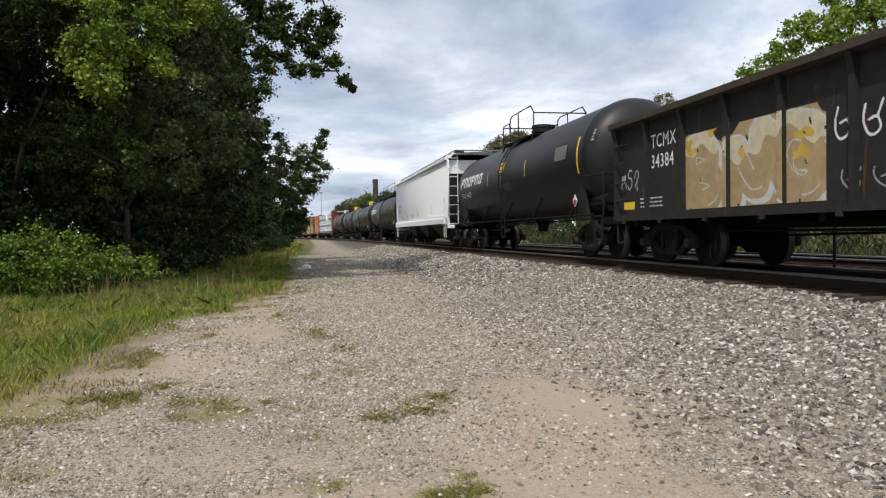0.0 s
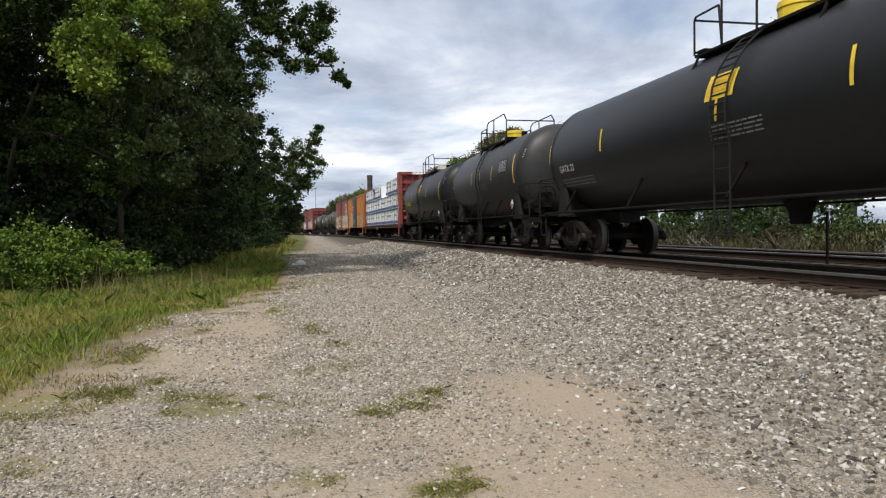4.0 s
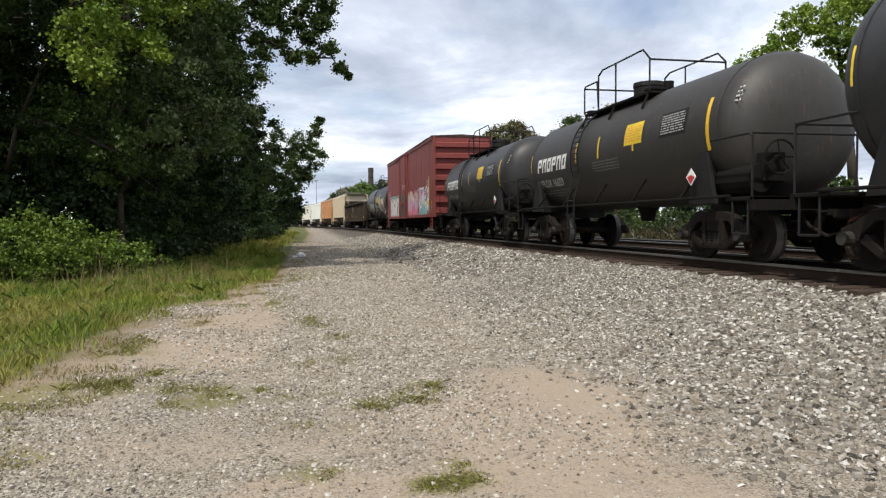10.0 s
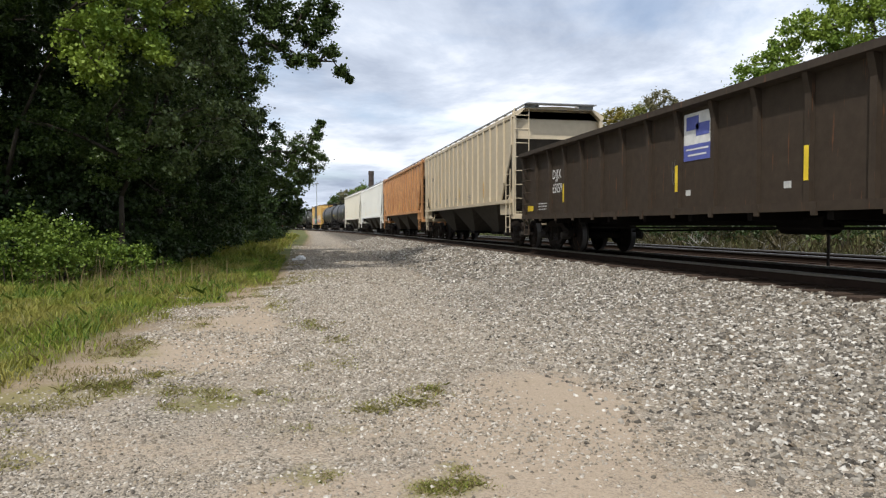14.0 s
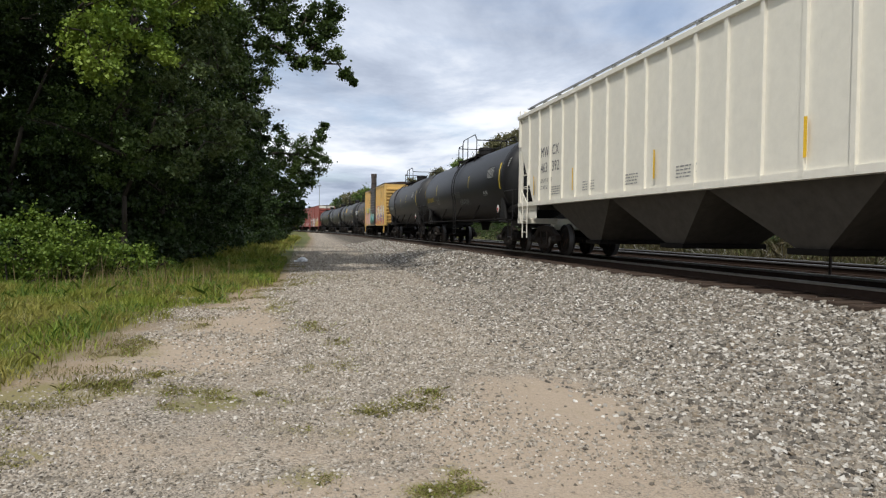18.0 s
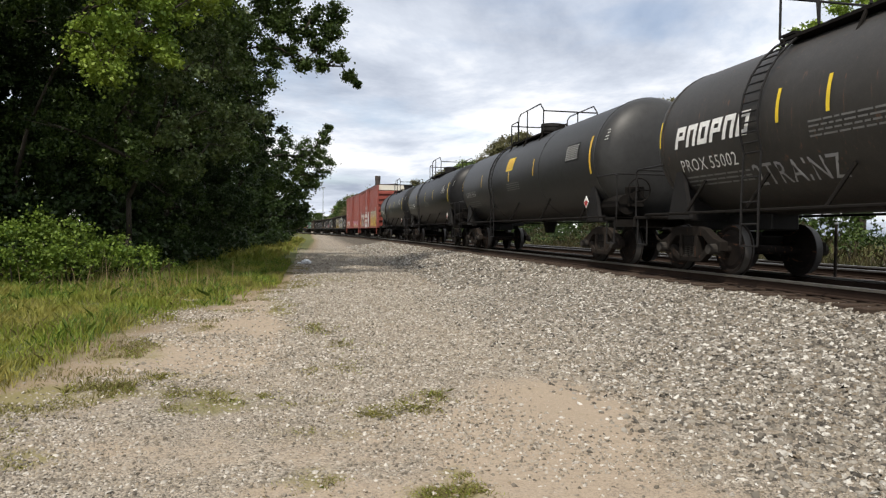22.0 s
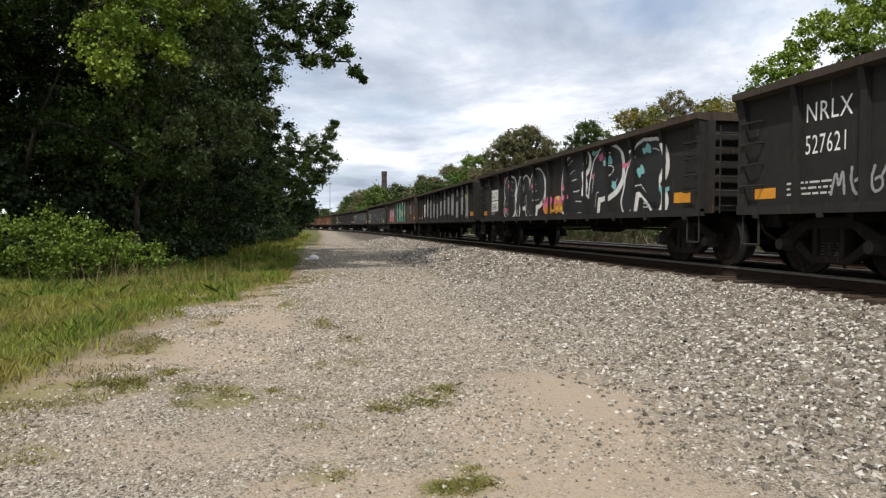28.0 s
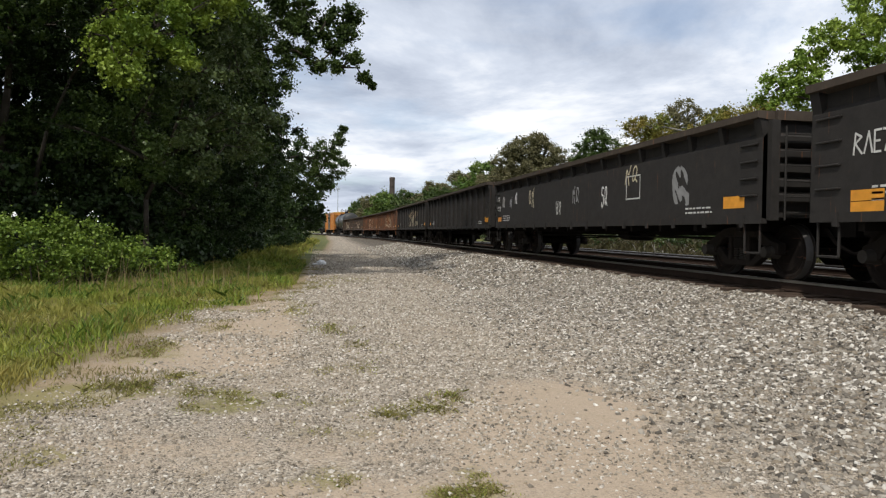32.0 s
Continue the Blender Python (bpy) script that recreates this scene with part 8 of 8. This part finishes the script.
    graffiti(car, -2.0, 1.08, 3.9, 1.6, y - 0.09, 103, 3, ("s_white",), "s_black", "s_white", 0.26, forms=(7, 0, 10), smoothed=0)
    scribble(car, -1.6, 2.85, 2.2, 0.5, y - 0.09, 104, "s_white", 5)
    scribble(car, 2.4, 2.4, 1.9, 1.2, y, 105, "s_cream", 3)
    patches(car, [(half - 2.2, 2.2, half - 1.7, 2.6)], "offwhite", y, "notice", "small notice")
    patches(car, [(half - 2.2, 1.45, half - 1.6, 1.7), (half - 1.3, 1.2, half - 0.75, 1.4), (-half + 0.5, 1.4, -half + 0.9, 1.75)], "reflector", y - 0.004, "amber_panel")


def b28(car, y, half, ribs, H):
    graffiti(car, x_of(0.52, half), 1.1, 6.2, 0.85, y, 111, 9, ("s_cream", "s_lilac"), None, None, 0.2, fade=0.35, ribs=ribs, rib_out=0.02)
    graffiti(car, x_of(0.03, half), 1.1, 5.0, 0.9, y, 112, 7, ("s_cream", "s_white"), None, None, 0.2, fade=0.35, ribs=ribs, rib_out=0.02)


add(boxcar(length(), "oxide red box car with pale end board and graffiti", "red_bright", 5.08, posts=18, post_out=0.02, door=(-2.1, 1.3), plug=True, door_ribs=False, roof="roof_dark", end_pale=True, extra=b27, seed=7, end_ribs=7, peak=0.1))
add(boxcar(length(), "oxide red box car with worn pale graffiti", "red_bright", 5.08, posts=18, post_out=0.02, door=(-2.1, 1.3), plug=True, door_ribs=False, roof="roof_dark", end_pale=True, extra=b28, seed=8, end_ribs=7, peak=0.1))


# 29 on: gondolas
def g29(car, y, half, ribs, H):
    graffiti(car, x_of(0.22, half), 1.07, 4.6, 1.5, y, 121, 4, ("s_gold", "s_cream", "s_cream"), "s_black", "s_cream", 0.29, ("s_lilac",), forms=(3, 5, 0, 9), ribs=ribs, rib_out=0.075)
    graffiti(car, x_of(0.49, half), 1.07, 5.2, 1.65, y, 122, 3, ("s_white", "s_silver", "s_white"), "s_black", "s_white", 0.32, ("s_yellow",), forms=(6, 3, 7), ribs=ribs, rib_out=0.075)
    graffiti(car, x_of(0.82, half), 1.15, 2.4, 1.3, y, 123, 2, ("s_white",), "s_black", None, 0.16, ribs=ribs, rib_out=0.075)
    scribble(car, -half + 1.95, 1.08, 1.0, 0.55, y - 0.004, 124, "s_silver", 3, 0.035)


def g30(car, y, half, ribs, H):
    graffiti(car, x_of(0.20, half), 1.06, 4.6, 1.5, y, 131, 3, ("s_black",), "s_white", None, 0.32, ("s_pink",), forms=(6, 12, 11), line=0.065, ribs=ribs, rib_out=0.075)
    graffiti(car, x_of(0.56, half), 1.06, 6.0, 1.55, y, 132, 3, ("s_black",), "s_white", None, 0.32, ("s_cyan", "s_pink"), forms=(7, 11, 4), line=0.065, ribs=ribs, rib_out=0.075)
    graffiti(car, x_of(0.46, half), 1.1, 1.9, 0.5, y, 133, 2, ("s_orange", "s_pink"), None, None, 0.4, ("s_yellow",), ribs=ribs, rib_out=0.075)


def g31(car, y, half, ribs, H):
    r = random.Random(5)
    rects = []
    for a, b in zip(ribs, ribs[1:]):
        u = (a[1] + b[0]) / 2
        if -half + 3.4 < u < half * 0.82 and r.random() < 0.95:
            w = (b[0] - a[1]) * r.uniform(0.55, 0.9) / 2
            z = r.uniform(1.2, 1.45)
            rects.append((u - w, z - 0.1, u + w, z + r.uniform(0.6, 0.95)))
            if r.random() < 0.5:
                rects.append((u - w * 0.7, 2.15, u + w * 0.7, 2.15 + r.uniform(0.25, 0.45)))
    patches(car, rects, "s_silver", y, "silver_block", "blocky silver graffiti")
    scribble(car, x_of(0.24, half), 1.85, 1.0, 0.55, y - 0.003, 141, "s_yellow", 3, 0.02)
    scribble(car, x_of(0.84, half), 1.85, 0.9, 0.55, y - 0.003, 142, "s_yellow", 3, 0.02)


def g32(car, y, half, ribs, H):
    graffiti(car, x_of(0.335, half), 1.04, 5.4, 1.5, y, 151, 4, ("s_green",), "s_white", "s_gold", 0.34, forms=(6, 7, 8, 4), shine="s_white", line=0.035, ribs=ribs, rib_out=0.075)
    graffiti(car, x_of(0.10, half), 1.04, 3.0, 1.15, y, 152, 4, ("s_pink", "s_lilac"), "s_silver", None, 0.26, ribs=ribs, rib_out=0.075)
    scribble(car, -half + 0.5, 1.25, 1.15, 0.3, y - 0.004, 153, "s_white", 6, 0.014)
    patches(car, [(half - 2.9, 1.6, half - 2.4, 2.1)], "offwhite", y, "notice", "square notice")
    patches(car, [(half - 2.85, 1.65, half - 2.68, 2.05), (half - 2.62, 1.65, half - 2.45, 2.05)], "ink", y - 0.004, "notice_print")


def g33(car, y, half, ribs, H):
    for i, (f, w, h, z) in enumerate(((0.20, 0.4, 0.45, 1.5), (0.26, 0.35, 0.35, 1.1), (0.32, 0.3, 0.75, 1.12), (0.42, 0.5, 0.8, 1.35), (0.56, 0.4, 0.85, 1.15), (0.64, 0.4, 0.5, 1.1), (0.67, 0.55, 0.85, 1.15), (0.755, 0.5, 0.5, 1.2))):
        scribble(car, x_of(f, half), z, w, h, y, 161 + i, ("s_silver", "offwhite", "s_silver", "offwhite")[i % 4], 2, 0.024)
    strokes(car, x_of(0.745, half), 1.65, 0.35, 0.36, y, [[(0, 1), (0.3, 0)], [(1, 1), (0.2, 0.55), (0.9, 0.2)]], "s_silver", 0.013)
    strokes(car, x_of(0.815, half), 1.65, 0.4, 0.42, y, [[(0.1, 0), (0, 1), (0.8, 0.85), (0.15, 0.5), (1, 0.3), (0.1, 0)]], "s_silver", 0.013)
    strokes(car, x_of(0.895, half), 1.3, 0.55, 0.8, y, [[(0.9, 0.7), (0, 0.8), (0.6, 1)], [(1, 0.25), (0.1, 0.3), (0.15, 0.1)]], "s_silver", 0.013)
    strokes(car, -half + 0.78, 1.79, 0.60, 0.27, y, [[(0, 0), (0.05, 1), (0.22, 0.8), (0.05, 0.5), (0.24, 0)], [(0.3, 0), (0.42, 1), (0.52, 0)], [(0.75, 1), (0.58, 1), (0.58, 0.5), (0.72, 0.5)], [(0.58, 0.5), (0.58, 0), (0.75, 0)], [(0.8, 1), (1, 1), (0.86, 0)]], "offwhite", 0.014)
    patches(car, [(-half + 0.75, 1.19, -half + 1.3, 1.33), (-half + 0.75, 1.05, -half + 1.3, 1.18)], "amber", y, "amber_panel", "faded orange panel in two rows")
    patches(car, [(-half + 2.1, 1.85, -half + 2.45, 2.0), (-half + 2.1, 1.5, -half + 2.45, 1.78), (-half + 2.1, 1.2, -half + 2.45, 1.36)], "white", y, "mark_panel", "white panels behind worn marks")
    x0 = x_of(0.80, half)
    patches(car, [(x0, 1.1, x0 + 0.5, 1.13), (x0, 1.47, x0 + 0.5, 1.5), (x0, 1.1, x0 + 0.03, 1.5), (x0 + 0.47, 1.1, x0 + 0.5, 1.5), (x0 + 0.3, 1.1, x0 + 0.33, 1.5)], "offwhite", y, "frame_stencil", "white outlined box")
    small_print(car, x0 + 0.55, 1.25, 0.5, 0.2, 2, "offwhite", y, None, 9)
    patches(car, [(half - 2.0, 1.05, half - 1.5, 1.3), (half - 5.4, 1.03, half - 5.0, 1.13)], "amber", y, "amber_panel")


def g34(car, y, half, ribs, H):
    for i, (f, w, h, z) in enumerate(((0.06, 0.35, 0.6, 1.6), (0.12, 0.3, 0.5, 1.6), (0.16, 0.3, 0.6, 1.65), (0.26, 0.6, 0.8, 1.5), (0.42, 0.5, 0.55, 1.2), (0.50, 0.55, 0.65, 1.45), (0.62, 0.4, 0.7, 1.3), (0.70, 0.7, 0.6, 1.75))):
        scribble(car, x_of(f, half), z, w, h, y, 171 + i, ("offwhite", "s_silver", "s_white", "s_cream")[i % 4], 2, 0.03)
    patches(car, [(x_of(0.705, half), 1.5, x_of(0.705, half) + 0.7, 1.53), (x_of(0.705, half), 2.0, x_of(0.705, half) + 0.7, 2.03), (x_of(0.705, half), 1.5, x_of(0.705, half) + 0.03, 2.03), (x_of(0.705, half) + 0.67, 1.5, x_of(0.705, half) + 0.7, 2.03)], "offwhite", y, "frame_stencil", "white outlined box")
    graffiti(car, x_of(0.83, half), 1.2, 0.65, 1.0, y, 179, 1, ("panel_grey",), None, None, 0.2, fade=0.4)


add(gondola(length(), "black gondola with silver and cream graffiti", "gon", 2.86, 14, marks=[("NRLX", -6.8, 2.2, 0.34), ("527621", -6.8, 1.75, 0.34)], extra=g29, seed=11))
add(gondola(length(), "black gondola with black, white and pink graffiti", "gon", 2.76, 12, marks=[("GACX", -6.2, 1.78, 0.30), ("53842", -6.2, 1.36, 0.30)], mark_plate=True, extra=g30, seed=12))
add(gondola(length(), "black gondola with blocky silver graffiti", "gon", 2.72, 15, marks=[("GACX", -6.05, 1.74, 0.28), ("53859", -6.05, 1.34, 0.28)], mark_plate=True, extra=g31, seed=13))
add(gondola(length(), "rusty brown gondola with green and pink graffiti", "gon_brown", 2.78, 11, marks=[("CRBX", -6.1, 1.85, 0.30), ("80420", -6.1, 1.42, 0.30)], extra=g32, seed=14))
add(gondola(length(), "black gondola with thin tags and hopper doors", "gon", 2.83, 14, extra=g33, seed=15, deep=True, floor=1.02, flush=True, reflect=None))
add(gondola(length(), "black gondola with small white tags", "gon", 2.68, 16, marks=[("CIE", -7.6, 1.9, 0.24), ("4009", -7.6, 1.55, 0.24)], extra=g34, seed=16, flush=True))


def g_plain(car, y, half, ribs, H):
    graffiti(car, x_of(0.45, half), 1.1, 4.6, 1.3, y, 201 + len(TRAIN), 4, ("s_cream", "s_tan"), None, None, 0.2, ribs=ribs, rib_out=0.075, fade=0.3)


add(gondola(length(), "black gondola with faint markings", "gon", 2.8, 14, seed=17))
add(gondola(length(), "dark gondola with streaked sides", "gon", 2.8, 14, extra=g_plain, seed=18))
add(gondola(length(), "rusty gondola with worn graffiti", "gon_rust", 2.78, 14, extra=g_plain, seed=19))
add(gondola(length(), "rusty brown gondola with worn paint", "gon_rust", 2.78, 14, extra=g_plain, seed=20))
add(gondola(length(), "dark gondola with a white block", "gon_brown", 2.78, 14, extra=g_plain, seed=21))
add(gondola(length(), "short dark gondola with worn paint", "gon_brown", 2.78, 12, extra=g_plain, seed=22))
add(tank_car(length(), "dusty black tank car far down the train", "tank_grey", seed=21))
add(boxcar(length(), "yellow box car with a dark door", "orange", 4.5, posts=14, door=(-1.65, 1.45), door_paint="door_brown", roof="yellow", seed=9, end_ribs=11))
add(tank_car(length(), "dusty black tank car far down the train", "tank_grey", seed=22))


# ---- what moves: the cars with their lumber, and their wheels ----
def place_on_line(a, L):
    """The pose of a car whose middle is a metres along the line."""
    x0, y0, _ = on_track(a - L * 0.36)
    x1, y1, _ = on_track(a + L * 0.36)
    return pose((x0 + x1) / 2, (y0 + y1) / 2, RAIL_Z, 0, 0, math.degrees(math.atan2(y0 - y1, x0 - x1)))


def motions():
    middles = {}
    for i, car in enumerate(TRAIN):
        L = JOINTS[i + 1] - JOINTS[i]
        a = (JOINTS[i] + JOINTS[i + 1]) / 2
        middles[car] = a
        times = [0.0] + [t for t in range(1, 32) if a - SPEED * (t - 1) > BEND_FROM - 20] + [32.0]
        rows = [(t, place_on_line(a - SPEED * t, L)) for t in times]
        walk(car, rows)
        for bundle, base in BUNDLES:
            if base is car:
                walk(bundle, rows)
    # wheels turn while their car goes by
    for wheel, car, u in WHEELS:
        a = middles[car]
        t0, t1 = (a - 32) / SPEED, (a - 4) / SPEED
        t0, t1 = max(0.0, t0), min(32.0, t1)
        if t1 - t0 < 0.2:
            continue
        rows = []
        k0, k1 = round(t0 * FPS), round(t1 * FPS)
        for k in range(k0, k1 + 1):
            rows.append((k / FPS, pose(u, 0, 0.457, 0, math.degrees(SPEED * (k - k0) / FPS / 0.457), 0)))
        if k0 > 0:
            rows.insert(0, (0.0, rows[0][1]))
        if k1 < 32 * FPS:
            rows.append((32.0, rows[-1][1]))
        walk(wheel, rows)


motions()
